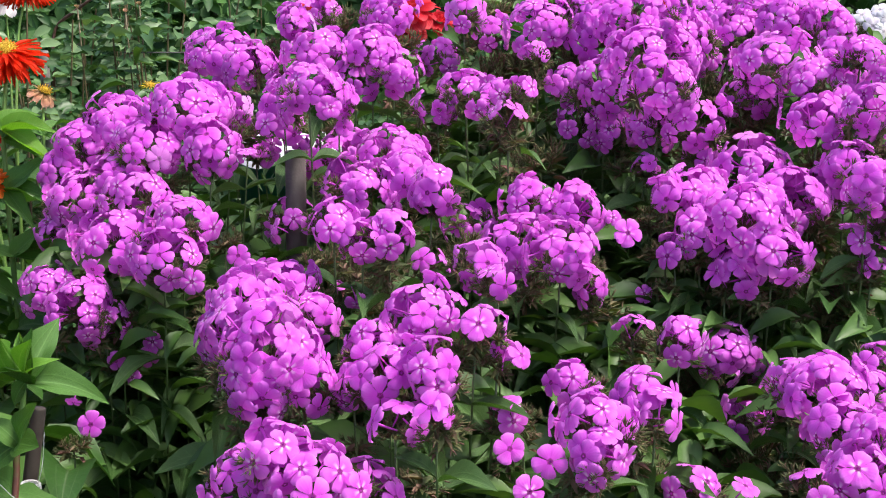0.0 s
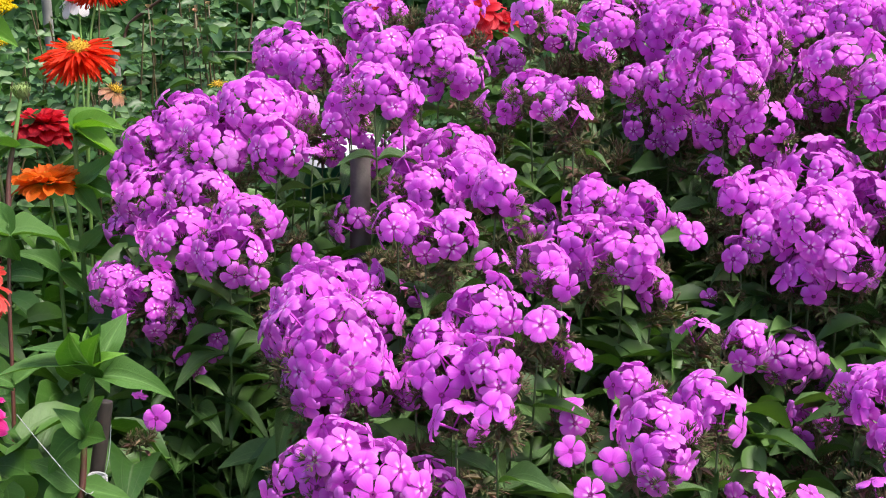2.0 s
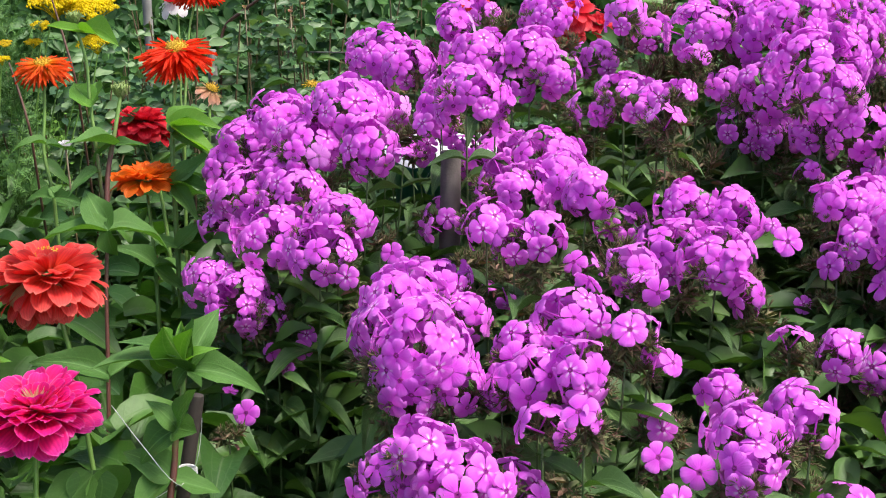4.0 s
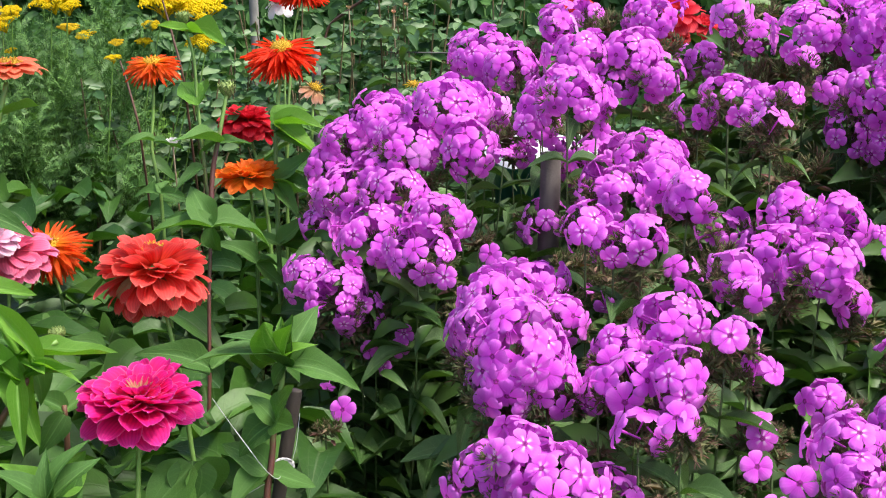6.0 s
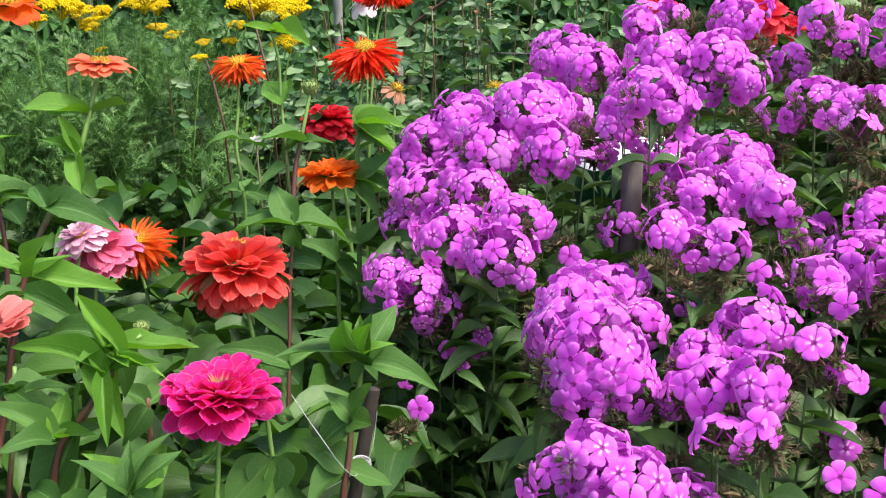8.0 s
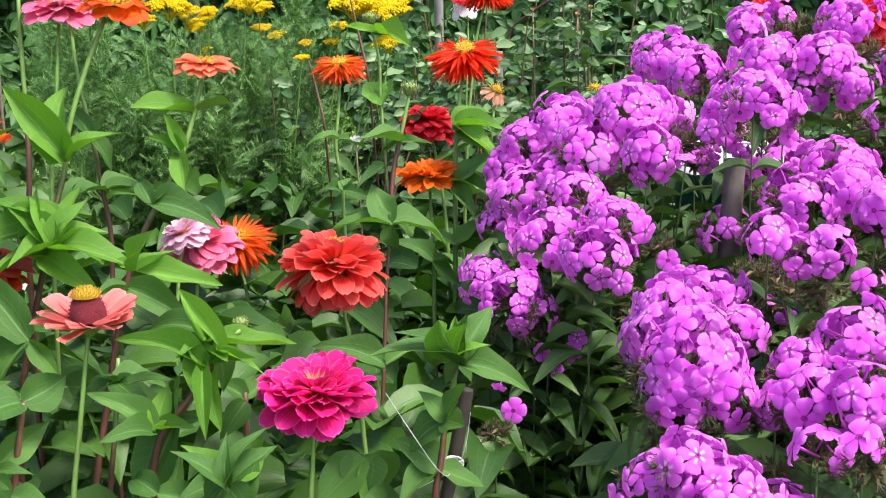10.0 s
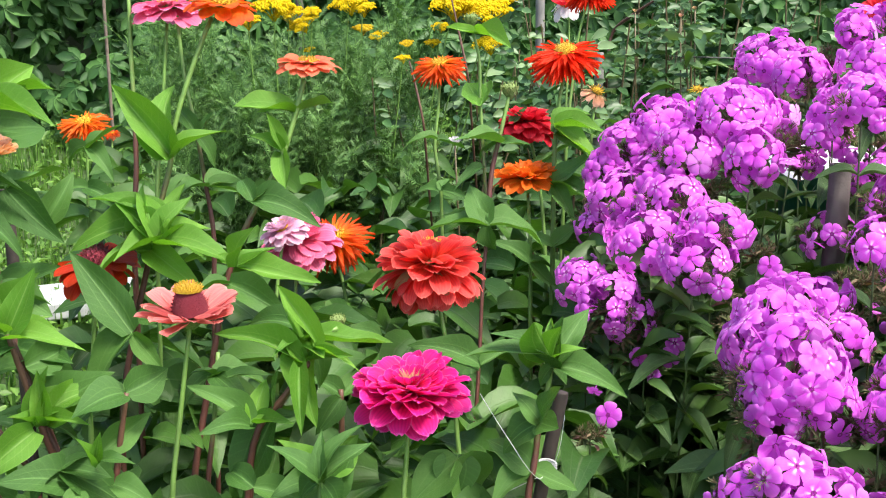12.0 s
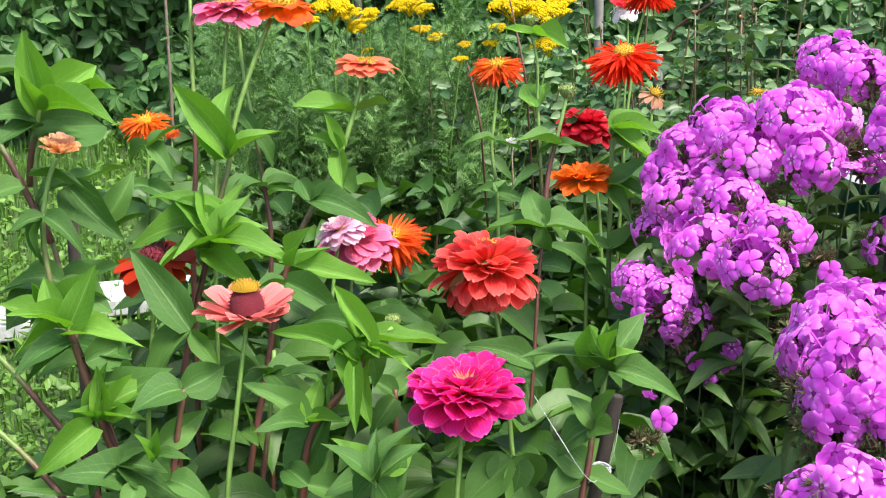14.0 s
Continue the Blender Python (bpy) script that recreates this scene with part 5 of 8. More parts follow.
z = zinnia_plant(-0.558, 1.255, "tall zinnia with a closed bud over two leaves")
stalk(z, [(-0.602, 1.348, 1.342), (-0.590, 1.345, 1.304), (-0.584, 1.336, 1.255), (-0.573, 1.323, 1.182), (-0.563, 1.310, 1.109), (-0.560, 1.291, 1.030), (-0.556, 1.274, 0.951), (-0.553, 1.255, 0.872), (-0.554, 1.242, 0.825), (-0.558, 1.255, -0.003)], 0.0023)
zinnia_bud(z, -0.603, 1.350, 1.351, 0.008)
zinnia_leaf(z, (-0.594, 1.350, 1.332), (-0.627, 1.318, 1.334), 0.30, (0.25, -0.76, 0.85), young=True)
zinnia_leaf(z, (-0.594, 1.350, 1.332), (-0.536, 1.321, 1.323), 0.30, (0.27, -0.32, 0.85), young=True)
zinnia_leaf(z, (-0.579, 1.325, 1.249), (-0.613, 1.356, 1.265), 0.70, (-0.04, -0.28, 0.85), young=True)
zinnia_leaf(z, (-0.579, 1.325, 1.249), (-0.587, 1.366, 1.272), 0.70, (-0.17, -0.40, 0.85), young=True)
zinnia_leaf(z, (-0.579, 1.325, 1.249), (-0.591, 1.350, 1.256), 0.70, (0.10, -0.54, 0.85), young=True)
stalk(z, [(-0.550, 1.344, 1.261), (-0.554, 1.332, 1.223), (-0.560, 1.316, 1.170), (-0.558, 1.301, 1.111)], 0.0029)
zinnia_bud(z, -0.550, 1.346, 1.269, 0.010)
zinnia_leaf(z, (-0.555, 1.327, 1.206), (-0.510, 1.323, 1.205), 0.36, (-0.10, -0.71, 0.85))
zinnia_leaf(z, (-0.555, 1.327, 1.206), (-0.584, 1.263, 1.217), 0.45, (0.05, -0.68, 0.85))
zinnia_leaf(z, (-0.555, 1.327, 1.206), (-0.589, 1.330, 1.183), 0.40, (-0.27, -0.31, 0.85))
zinnia_leaf(z, (-0.550, 1.283, 1.114), (-0.636, 1.255, 1.126), 0.40, (0.25, -0.31, 0.85))
zinnia_leaf(z, (-0.550, 1.283, 1.114), (-0.590, 1.309, 1.157), 0.55, (0.05, -0.84, 0.85))
zinnia_leaf(z, (-0.550, 1.283, 1.114), (-0.479, 1.341, 1.112), 0.42, (-0.20, -0.67, 0.85))
zinnia_leaf(z, (-0.550, 1.283, 1.114), (-0.548, 1.285, 1.071), 0.50, (0.01, -0.60, 0.85))
zinnia_leaf(z, (-0.550, 1.283, 1.114), (-0.613, 1.289, 1.112), 0.40, (0.07, -0.65, 0.85))
zinnia_leaf(z, (-0.569, 1.312, 1.177), (-0.589, 1.268, 1.168), 0.40, (0.22, -0.56, 0.85))

z = zinnia_plant(-0.366, 0.991, "leafy zinnia shoot tied beside a stake")
stalk(z, [(-0.370, 1.015, 1.053), (-0.370, 1.009, 1.028), (-0.374, 0.999, 0.997), (-0.375, 0.988, 0.956), (-0.377, 0.980, 0.930), (-0.366, 0.991, -0.020)], 0.0031)
zinnia_leaf(z, (-0.362, 0.996, 1.052), (-0.417, 0.941, 1.098), 0.42, (0.02, -0.36, 0.85))
zinnia_leaf(z, (-0.362, 0.996, 1.052), (-0.380, 0.961, 1.111), 0.45, (0.18, -0.30, 0.85))
zinnia_leaf(z, (-0.362, 0.996, 1.052), (-0.346, 1.043, 1.101), 0.42, (0.19, -0.85, 0.85))
zinnia_leaf(z, (-0.362, 0.996, 1.052), (-0.378, 0.990, 1.031), 0.60, (0.22, -0.82, 0.85))
zinnia_leaf(z, (-0.362, 0.996, 1.052), (-0.286, 1.006, 1.047), 0.36, (-0.14, -0.53, 0.85))
zinnia_leaf(z, (-0.362, 0.996, 1.052), (-0.349, 1.002, 1.103), 0.40, (-0.02, -0.38, 0.85))
zinnia_leaf(z, (-0.359, 0.989, 1.062), (-0.357, 0.944, 1.109), 0.45, (-0.27, -0.77, 0.85), young=True)
zinnia_leaf(z, (-0.359, 0.989, 1.062), (-0.339, 0.964, 1.101), 0.45, (-0.26, -0.27, 0.85), young=True)
zinnia_leaf(z, (-0.359, 0.989, 1.062), (-0.372, 1.020, 1.090), 0.40, (-0.25, -0.55, 0.85), young=True)
zinnia_leaf(z, (-0.359, 0.989, 1.062), (-0.332, 0.984, 1.084), 0.40, (-0.11, -0.64, 0.85), young=True)
zinnia_leaf(z, (-0.367, 0.981, 1.002), (-0.405, 0.963, 0.976), 0.62, (0.05, -0.63, 0.85))
zinnia_leaf(z, (-0.367, 0.981, 1.002), (-0.336, 0.960, 1.006), 0.75, (-0.10, -0.78, 0.85))
zinnia_leaf(z, (-0.367, 0.981, 1.002), (-0.389, 0.977, 1.034), 0.60, (0.13, -0.62, 0.85))
zinnia_leaf(z, (-0.367, 0.981, 1.002), (-0.331, 0.962, 1.048), 0.60, (-0.19, -0.63, 0.85))
zinnia_leaf(z, (-0.377, 0.986, 0.951), (-0.417, 0.978, 0.985), 0.60, (0.17, -0.62, 0.85))
zinnia_leaf(z, (-0.377, 0.986, 0.951), (-0.347, 1.020, 0.921), 0.50, (0.07, -0.59, 0.85))
zinnia_leaf(z, (-0.377, 0.986, 0.951), (-0.407, 0.945, 0.927), 0.50, (-0.00, -0.43, 0.85))

z = zinnia_plant(-0.903, 1.052, "tall branching zinnia with rose-pink and orange heads")
stalk(z, [(-0.858, 1.180, 1.353), (-0.872, 1.158, 1.296), (-0.884, 1.134, 1.225), (-0.884, 1.124, 1.186), (-0.889, 1.109, 1.141), (-0.894, 1.094, 1.089), (-0.901, 1.070, 1.012), (-0.905, 1.046, 0.928), (-0.900, 1.031, 0.857), (-0.903, 1.052, -0.016)], 0.0036)
zinnia_head(z, -0.847, 1.189, 1.366, 0.0437, [("orange_spider", "broad", 13, 0.78, -4, 0.24, 0.0), ("orange_spider", "broad", 11, 0.70, 10, 0.2, 0.05)], lean=(0.1, -0.1), disc=("disc_yellow", 40, 0.5, 0.2), disc_size=0.3)
zinnia_leaf(z, (-0.870, 1.110, 1.196), (-0.936, 1.087, 1.279), 0.34, (-0.15, -0.53, 0.85), young=True)
zinnia_leaf(z, (-0.870, 1.110, 1.196), (-0.914, 1.127, 1.298), 0.34, (-0.26, -0.60, 0.85), young=True)
zinnia_leaf(z, (-0.870, 1.110, 1.196), (-0.819, 1.137, 1.248), 0.36, (0.23, -0.29, 0.85), young=True)
zinnia_leaf(z, (-0.874, 1.089, 1.119), (-0.936, 1.053, 1.186), 0.40, (0.24, -0.38, 0.85), young=True)
zinnia_leaf(z, (-0.874, 1.089, 1.119), (-0.955, 1.016, 1.125), 0.38, (-0.02, -0.78, 0.85), young=True)
zinnia_leaf(z, (-0.874, 1.089, 1.119), (-0.863, 1.132, 1.160), 0.42, (0.10, -0.32, 0.85), young=True)
zinnia_leaf(z, (-0.874, 1.089, 1.119), (-0.836, 1.124, 1.083), 0.42, (0.10, -0.41, 0.85), young=True)
zinnia_leaf(z, (-0.869, 1.063, 1.098), (-0.901, 1.067, 1.180), 0.42, (-0.24, -0.50, 0.85), young=True)
zinnia_leaf(z, (-0.869, 1.063, 1.098), (-0.903, 0.989, 1.109), 0.40, (-0.21, -0.39, 0.85), young=True)
zinnia_leaf(z, (-0.869, 1.063, 1.098), (-0.792, 1.043, 1.072), 0.40, (-0.24, -0.79, 0.85), young=True)
zinnia_leaf(z, (-0.869, 1.063, 1.098), (-0.862, 1.108, 1.130), 0.45, (-0.19, -0.84, 0.85), young=True)
zinnia_leaf(z, (-0.849, 1.053, 1.109), (-0.919, 1.058, 1.157), 0.40, (-0.23, -0.34, 0.85), young=True)
zinnia_leaf(z, (-0.849, 1.053, 1.109), (-0.882, 1.067, 1.185), 0.40, (0.20, -0.28, 0.85), young=True)
zinnia_leaf(z, (-0.849, 1.053, 1.109), (-0.828, 1.082, 1.167), 0.40, (0.18, -0.83, 0.85), young=True)
zinnia_leaf(z, (-0.849, 1.053, 1.109), (-0.812, 1.101, 1.133), 0.40, (0.01, -0.42, 0.85), young=True)
zinnia_leaf(z, (-0.849, 1.053, 1.109), (-0.869, 0.996, 1.111), 0.40, (0.15, -0.29, 0.85), young=True)
zinnia_leaf(z, (-0.849, 1.053, 1.109), (-0.745, 1.059, 1.117), 0.40, (-0.11, -0.51, 0.85), young=True)
zinnia_leaf(z, (-0.849, 1.053, 1.109), (-0.861, 1.087, 1.154), 0.40, (-0.15, -0.74, 0.85), young=True)
zinnia_leaf(z, (-0.862, 1.025, 1.028), (-0.882, 0.975, 0.999), 0.50, (0.07, -0.40, 0.85))
zinnia_leaf(z, (-0.862, 1.025, 1.028), (-0.801, 1.042, 1.032), 0.50, (-0.08, -0.61, 0.85))

z = zinnia_plant(-0.947, 1.176, "tall zinnia with a rose-pink drooping-petalled head")
stalk(z, [(-0.953, 1.219, 1.342), (-0.951, 1.209, 1.297), (-0.948, 1.195, 1.236), (-0.946, 1.180, 1.174), (-0.941, 1.164, 1.099), (-0.947, 1.176, 0.000)], 0.0026, "green_stem")
zinnia_head(z, -0.954, 1.224, 1.362, 0.0462, [("rose_pink", "broad", 14, 0.80, -12, 0.22, -0.04), ("rose_pink", "broad", 13, 0.74, 4, 0.2, 0.03), ("rose_pink", "broad", 11, 0.62, 18, 0.16, 0.08)], lean=(0.0, -0.05), disc=("disc_yellow", 30, 0.5, 0.2), disc_size=0.24)
stalk(z, [(-0.931, 1.211, 1.353), (-0.917, 1.201, 1.285), (-0.897, 1.194, 1.214), (-0.882, 1.187, 1.157), (-0.866, 1.178, 1.090), (-0.860, 1.164, 1.022), (-0.877, 1.179, -0.002)], 0.0029)
stalk(z, [(-0.999, 1.206, 1.386), (-0.988, 1.191, 1.304), (-0.978, 1.179, 1.236), (-0.969, 1.166, 1.168), (-0.964, 1.148, 1.086), (-0.946, 1.160, -0.001)], 0.0033)
zinnia_leaf(z, (-0.884, 1.177, 1.214), (-0.861, 1.198, 1.171), 0.50, (-0.20, -0.44, 0.85))
zinnia_leaf(z, (-0.884, 1.177, 1.214), (-0.929, 1.187, 1.265), 0.30, (0.10, -0.54, 0.85))
zinnia_leaf(z, (-0.884, 1.177, 1.214), (-0.860, 1.189, 1.241), 0.50, (0.09, -0.31, 0.85))
zinnia_leaf(z, (-0.867, 1.171, 1.154), (-0.889, 1.118, 1.160), 0.50, (-0.24, -0.40, 0.85))
zinnia_leaf(z, (-0.867, 1.171, 1.154), (-0.842, 1.226, 1.169), 0.50, (0.01, -0.58, 0.85))
zinnia_leaf(z, (-0.867, 1.171, 1.154), (-0.820, 1.210, 1.145), 0.45, (-0.19, -0.69, 0.85))

z = zinnia_plant(-0.813, 1.051, "salmon-orange zinnia on a long slanting stalk")
stalk(z, [(-0.735, 1.182, 1.285), (-0.738, 1.174, 1.262), (-0.746, 1.157, 1.211), (-0.760, 1.138, 1.167), (-0.777, 1.118, 1.123), (-0.791, 1.095, 1.060), (-0.795, 1.077, 0.998), (-0.798, 1.059, 0.935), (-0.801, 1.033, 0.841), (-0.813, 1.051, -0.019)], 0.0036)
zinnia_head(z, -0.732, 1.187, 1.301, 0.0355, [("salmon_orange", "broad", 14, 0.78, 0, 0.24, 0.0), ("salmon_orange", "broad", 12, 0.74, 12, 0.24, 0.05), ("salmon_orange", "broad", 9, 0.55, 20, 0.2, 0.1)], lean=(0.08, -0.04), disc=("disc_yellow", 50, 0.4, 0.16), disc_size=0.30)
zinnia_leaf(z, (-0.741, 1.170, 1.249), (-0.791, 1.119, 1.254), 0.36, (-0.16, -0.44, 0.85), young=True)
zinnia_leaf(z, (-0.741, 1.170, 1.249), (-0.722, 1.222, 1.253), 0.36, (-0.12, -0.43, 0.85), young=True)
zinnia_leaf(z, (-0.741, 1.170, 1.249), (-0.771, 1.142, 1.263), 0.36, (0.21, -0.50, 0.85), young=True)
zinnia_leaf(z, (-0.749, 1.154, 1.206), (-0.720, 1.128, 1.162), 0.42, (-0.17, -0.84, 0.85), young=True)
zinnia_leaf(z, (-0.749, 1.154, 1.206), (-0.780, 1.136, 1.231), 0.40, (-0.07, -0.75, 0.85), young=True)
zinnia_leaf(z, (-0.749, 1.154, 1.206), (-0.767, 1.136, 1.251), 0.40, (-0.11, -0.39, 0.85), young=True)
zinnia_leaf(z, (-0.762, 1.111, 1.155), (-0.677, 1.113, 1.153), 0.42, (0.29, -0.56, 0.85))
zinnia_leaf(z, (-0.762, 1.111, 1.155), (-0.737, 1.134, 1.176), 0.45, (-0.02, -0.35, 0.85))
zinnia_leaf(z, (-0.762, 1.111, 1.155), (-0.796, 1.130, 1.192), 0.40, (0.03, -0.56, 0.85))
zinnia_leaf(z, (-0.753, 1.064, 1.091), (-0.677, 1.114, 1.058), 0.33, (0.21, -0.61, 0.85), young=True)
zinnia_leaf(z, (-0.753, 1.064, 1.091), (-0.783, 1.068, 1.096), 0.50, (0.28, -0.57, 0.85), young=True)
zinnia_leaf(z, (-0.753, 1.064, 1.091), (-0.728, 1.057, 1.142), 0.45, (-0.16, -0.42, 0.85), young=True)
zinnia_leaf(z, (-0.753, 1.064, 1.091), (-0.723, 1.097, 1.107), 0.45, (0.28, -0.34, 0.85), young=True)
zinnia_leaf(z, (-0.754, 1.048, 1.075), (-0.673, 1.052, 1.047), 0.40, (-0.19, -0.69, 0.85))
zinnia_leaf(z, (-0.754, 1.048, 1.075), (-0.774, 0.999, 1.072), 0.40, (0.12, -0.33, 0.85))
zinnia_leaf(z, (-0.718, 0.967, 1.001), (-0.675, 1.025, 0.997), 0.45, (-0.15, -0.33, 0.85))
zinnia_leaf(z, (-0.718, 0.967, 1.001), (-0.726, 0.943, 1.020), 0.45, (-0.05, -0.41, 0.85))
zinnia_leaf(z, (-0.718, 0.967, 1.001), (-0.657, 0.946, 0.982), 0.42, (-0.24, -0.35, 0.85))
zinnia_leaf(z, (-0.718, 0.967, 1.001), (-0.742, 0.924, 0.987), 0.50, (-0.09, -0.50, 0.85))
stalk(z, [(-0.734, 0.997, 1.015), (-0.731, 0.981, 0.945), (-0.730, 0.963, 0.872), (-0.723, 0.964, -0.020)], 0.0030)

z = zinnia_plant(-0.632, 0.903, "curled young zinnia shoot with a small white bud")
stalk(z, [(-0.567, 0.961, 1.072), (-0.583, 0.950, 1.062), (-0.596, 0.935, 1.030), (-0.612, 0.918, 0.993), (-0.621, 0.906, 0.967), (-0.626, 0.890, 0.914), (-0.632, 0.903, -0.020)], 0.0031)
zinnia_bud(z, -0.597, 1.013, 1.063, 0.0075)
zinnia_leaf(z, (-0.585, 0.938, 1.065), (-0.614, 0.929, 1.114), 0.30, (-0.17, -0.50, 0.85), young=True)
zinnia_leaf(z, (-0.585, 0.938, 1.065), (-0.533, 1.001, 1.037), 0.26, (-0.07, -0.52, 0.85), young=True)
zinnia_leaf(z, (-0.585, 0.938, 1.065), (-0.565, 0.887, 0.999), 0.36, (-0.14, -0.45, 0.85), young=True)
zinnia_leaf(z, (-0.585, 0.938, 1.065), (-0.590, 0.893, 1.081), 0.40, (0.23, -0.30, 0.85), young=True)
zinnia_leaf(z, (-0.585, 0.938, 1.065), (-0.545, 0.908, 1.051), 0.40, (0.26, -0.63, 0.85), young=True)
zinnia_leaf(z, (-0.604, 0.953, 1.070), (-0.675, 0.942, 1.087), 0.40, (0.15, -0.67, 0.85))
zinnia_leaf(z, (-0.604, 0.953, 1.070), (-0.568, 0.967, 1.002), 0.50, (0.09, -0.37, 0.85))
zinnia_leaf(z, (-0.608, 0.908, 0.994), (-0.587, 0.902, 1.047), 0.40, (0.15, -0.27, 0.85))
zinnia_leaf(z, (-0.608, 0.908, 0.994), (-0.589, 0.930, 0.990), 0.42, (0.02, -0.78, 0.85))
zinnia_leaf(z, (-0.608, 0.908, 0.994), (-0.635, 0.885, 0.982), 0.40, (-0.09, -0.42, 0.85))
zinnia_leaf(z, (-0.608, 0.908, 0.994), (-0.631, 0.888, 0.913), 0.55, (0.04, -0.74, 0.85))
zinnia_leaf(z, (-0.602, 0.863, 0.941), (-0.561, 0.891, 0.927), 0.50, (0.08, -0.74, 0.85))
zinnia_leaf(z, (-0.602, 0.863, 0.941), (-0.652, 0.876, 0.960), 0.50, (0.09, -0.78, 0.85))

z = zinnia_plant(-0.500, 0.844, "broad-leaved zinnia shoot close to the ground")
stalk(z, [(-0.519, 0.851, 0.994), (-0.519, 0.845, 0.970), (-0.517, 0.840, 0.946), (-0.500, 0.844, -0.020)], 0.0029, "green_stem")
zinnia_leaf(z, (-0.519, 0.845, 0.970), (-0.545, 0.820, 1.016), 0.42, (0.13, -0.49, 0.85))
zinnia_leaf(z, (-0.519, 0.845, 0.970), (-0.484, 0.873, 1.006), 0.42, (0.09, -0.58, 0.85))
zinnia_leaf(z, (-0.519, 0.845, 0.970), (-0.501, 0.844, 1.029), 0.40, (-0.19, -0.81, 0.85))
zinnia_leaf(z, (-0.519, 0.845, 0.970), (-0.507, 0.861, 0.940), 0.70, (0.15, -0.52, 0.85))
zinnia_leaf(z, (-0.519, 0.845, 0.970), (-0.548, 0.842, 0.944), 0.60, (-0.08, -0.69, 0.85))
zinnia_leaf(z, (-0.519, 0.845, 0.970), (-0.518, 0.839, 1.015), 0.40, (0.22, -0.82, 0.85))

z = zinnia_plant(-0.805, 0.848, "peach zinnia just opening on a pale stalk")
stalk(z, [(-0.898, 0.870, 1.225), (-0.902, 0.864, 1.209), (-0.904, 0.852, 1.165), (-0.895, 0.845, 1.121), (-0.883, 0.842, 1.083), (-0.865, 0.844, 1.050), (-0.838, 0.843, 0.990), (-0.805, 0.841, 0.913), (-0.805, 0.848, -0.020)], 0.0033)
zinnia_head(z, -0.874, 0.852, 1.236, 0.0225, [("peach", "scoop", 20, 0.78, 16, 0.20, -0.05), ("peach", "scoop", 20, 0.74, 32, 0.18, 0.02), ("faded", "scoop", 16, 0.66, 46, 0.14, 0.08), ("peach", "scoop", 12, 0.5, 62, 0.08, 0.12)], lean=(0.22, -0.05), disc=None)
zinnia_leaf(z, (-0.896, 0.846, 1.170), (-0.924, 0.837, 1.107), 0.40, (-0.09, -0.65, 0.85))
zinnia_leaf(z, (-0.896, 0.846, 1.170), (-0.844, 0.852, 1.147), 0.40, (0.02, -0.39, 0.85))
zinnia_leaf(z, (-0.896, 0.846, 1.170), (-0.914, 0.814, 1.165), 0.40, (0.21, -0.78, 0.85))
zinnia_leaf(z, (-0.856, 0.831, 1.072), (-0.821, 0.835, 1.132), 0.36, (-0.24, -0.78, 0.85), young=True)
zinnia_leaf(z, (-0.856, 0.831, 1.072), (-0.808, 0.877, 1.061), 0.32, (0.14, -0.74, 0.85), young=True)
zinnia_leaf(z, (-0.856, 0.831, 1.072), (-0.877, 0.775, 1.050), 0.38, (-0.05, -0.40, 0.85), young=True)
zinnia_leaf(z, (-0.856, 0.831, 1.072), (-0.934, 0.816, 1.071), 0.38, (0.15, -0.49, 0.85), young=True)
zinnia_leaf(z, (-0.856, 0.831, 1.072), (-0.864, 0.798, 1.129), 0.40, (-0.06, -0.73, 0.85), young=True)
zinnia_leaf(z, (-0.812, 0.821, 0.987), (-0.775, 0.849, 1.033), 0.45, (0.04, -0.73, 0.85), young=True)
zinnia_leaf(z, (-0.812, 0.821, 0.987), (-0.800, 0.810, 1.043), 0.35, (0.17, -0.83, 0.85), young=True)
zinnia_leaf(z, (-0.812, 0.821, 0.987), (-0.877, 0.796, 0.925), 0.42, (0.23, -0.28, 0.85), young=True)
zinnia_leaf(z, (-0.825, 0.835, 0.977), (-0.762, 0.865, 1.036), 0.50, (0.03, -0.50, 0.85))
zinnia_leaf(z, (-0.825, 0.835, 0.977), (-0.791, 0.858, 0.964), 0.45, (0.29, -0.44, 0.85))
zinnia_leaf(z, (-0.825, 0.835, 0.977), (-0.844, 0.803, 0.999), 0.45, (0.22, -0.56, 0.85))
zinnia_leaf(z, (-0.779, 0.806, 0.949), (-0.747, 0.835, 0.979), 0.45, (0.14, -0.85, 0.85))
zinnia_leaf(z, (-0.779, 0.806, 0.949), (-0.731, 0.844, 0.910), 0.60, (0.10, -0.55, 0.85))
zinnia_leaf(z, (-0.779, 0.806, 0.949), (-0.816, 0.775, 0.919), 0.50, (-0.02, -0.73, 0.85))
zinnia_leaf(z, (-0.779, 0.806, 0.949), (-0.734, 0.826, 0.945), 0.50, (-0.28, -0.55, 0.85))

z = zinnia_plant(-0.839, 0.896, "bright green zinnia shoot at the end of the row")
stalk(z, [(-0.956, 0.920, 1.268), (-0.960, 0.909, 1.233), (-0.960, 0.898, 1.188), (-0.933, 0.894, 1.119), (-0.910, 0.887, 1.044), (-0.878, 0.886, 0.969), (-0.845, 0.883, 0.889), (-0.839, 0.896, -0.020)], 0.0032)
zinnia_leaf(z, (-0.921, 0.874, 1.270), (-0.922, 0.858, 1.352), 0.44, (0.65, -0.62, 0.35), young=True, bend=1)
zinnia_leaf(z, (-0.920, 0.875, 1.273), (-0.915, 0.952, 1.317), 0.40, (0.65, -0.62, 0.35), young=True, bend=2)
zinnia_leaf(z, (-0.928, 0.896, 1.274), (-0.910, 0.984, 1.300), 0.34, (0.40, -0.38, 0.75), young=True, bend=3)
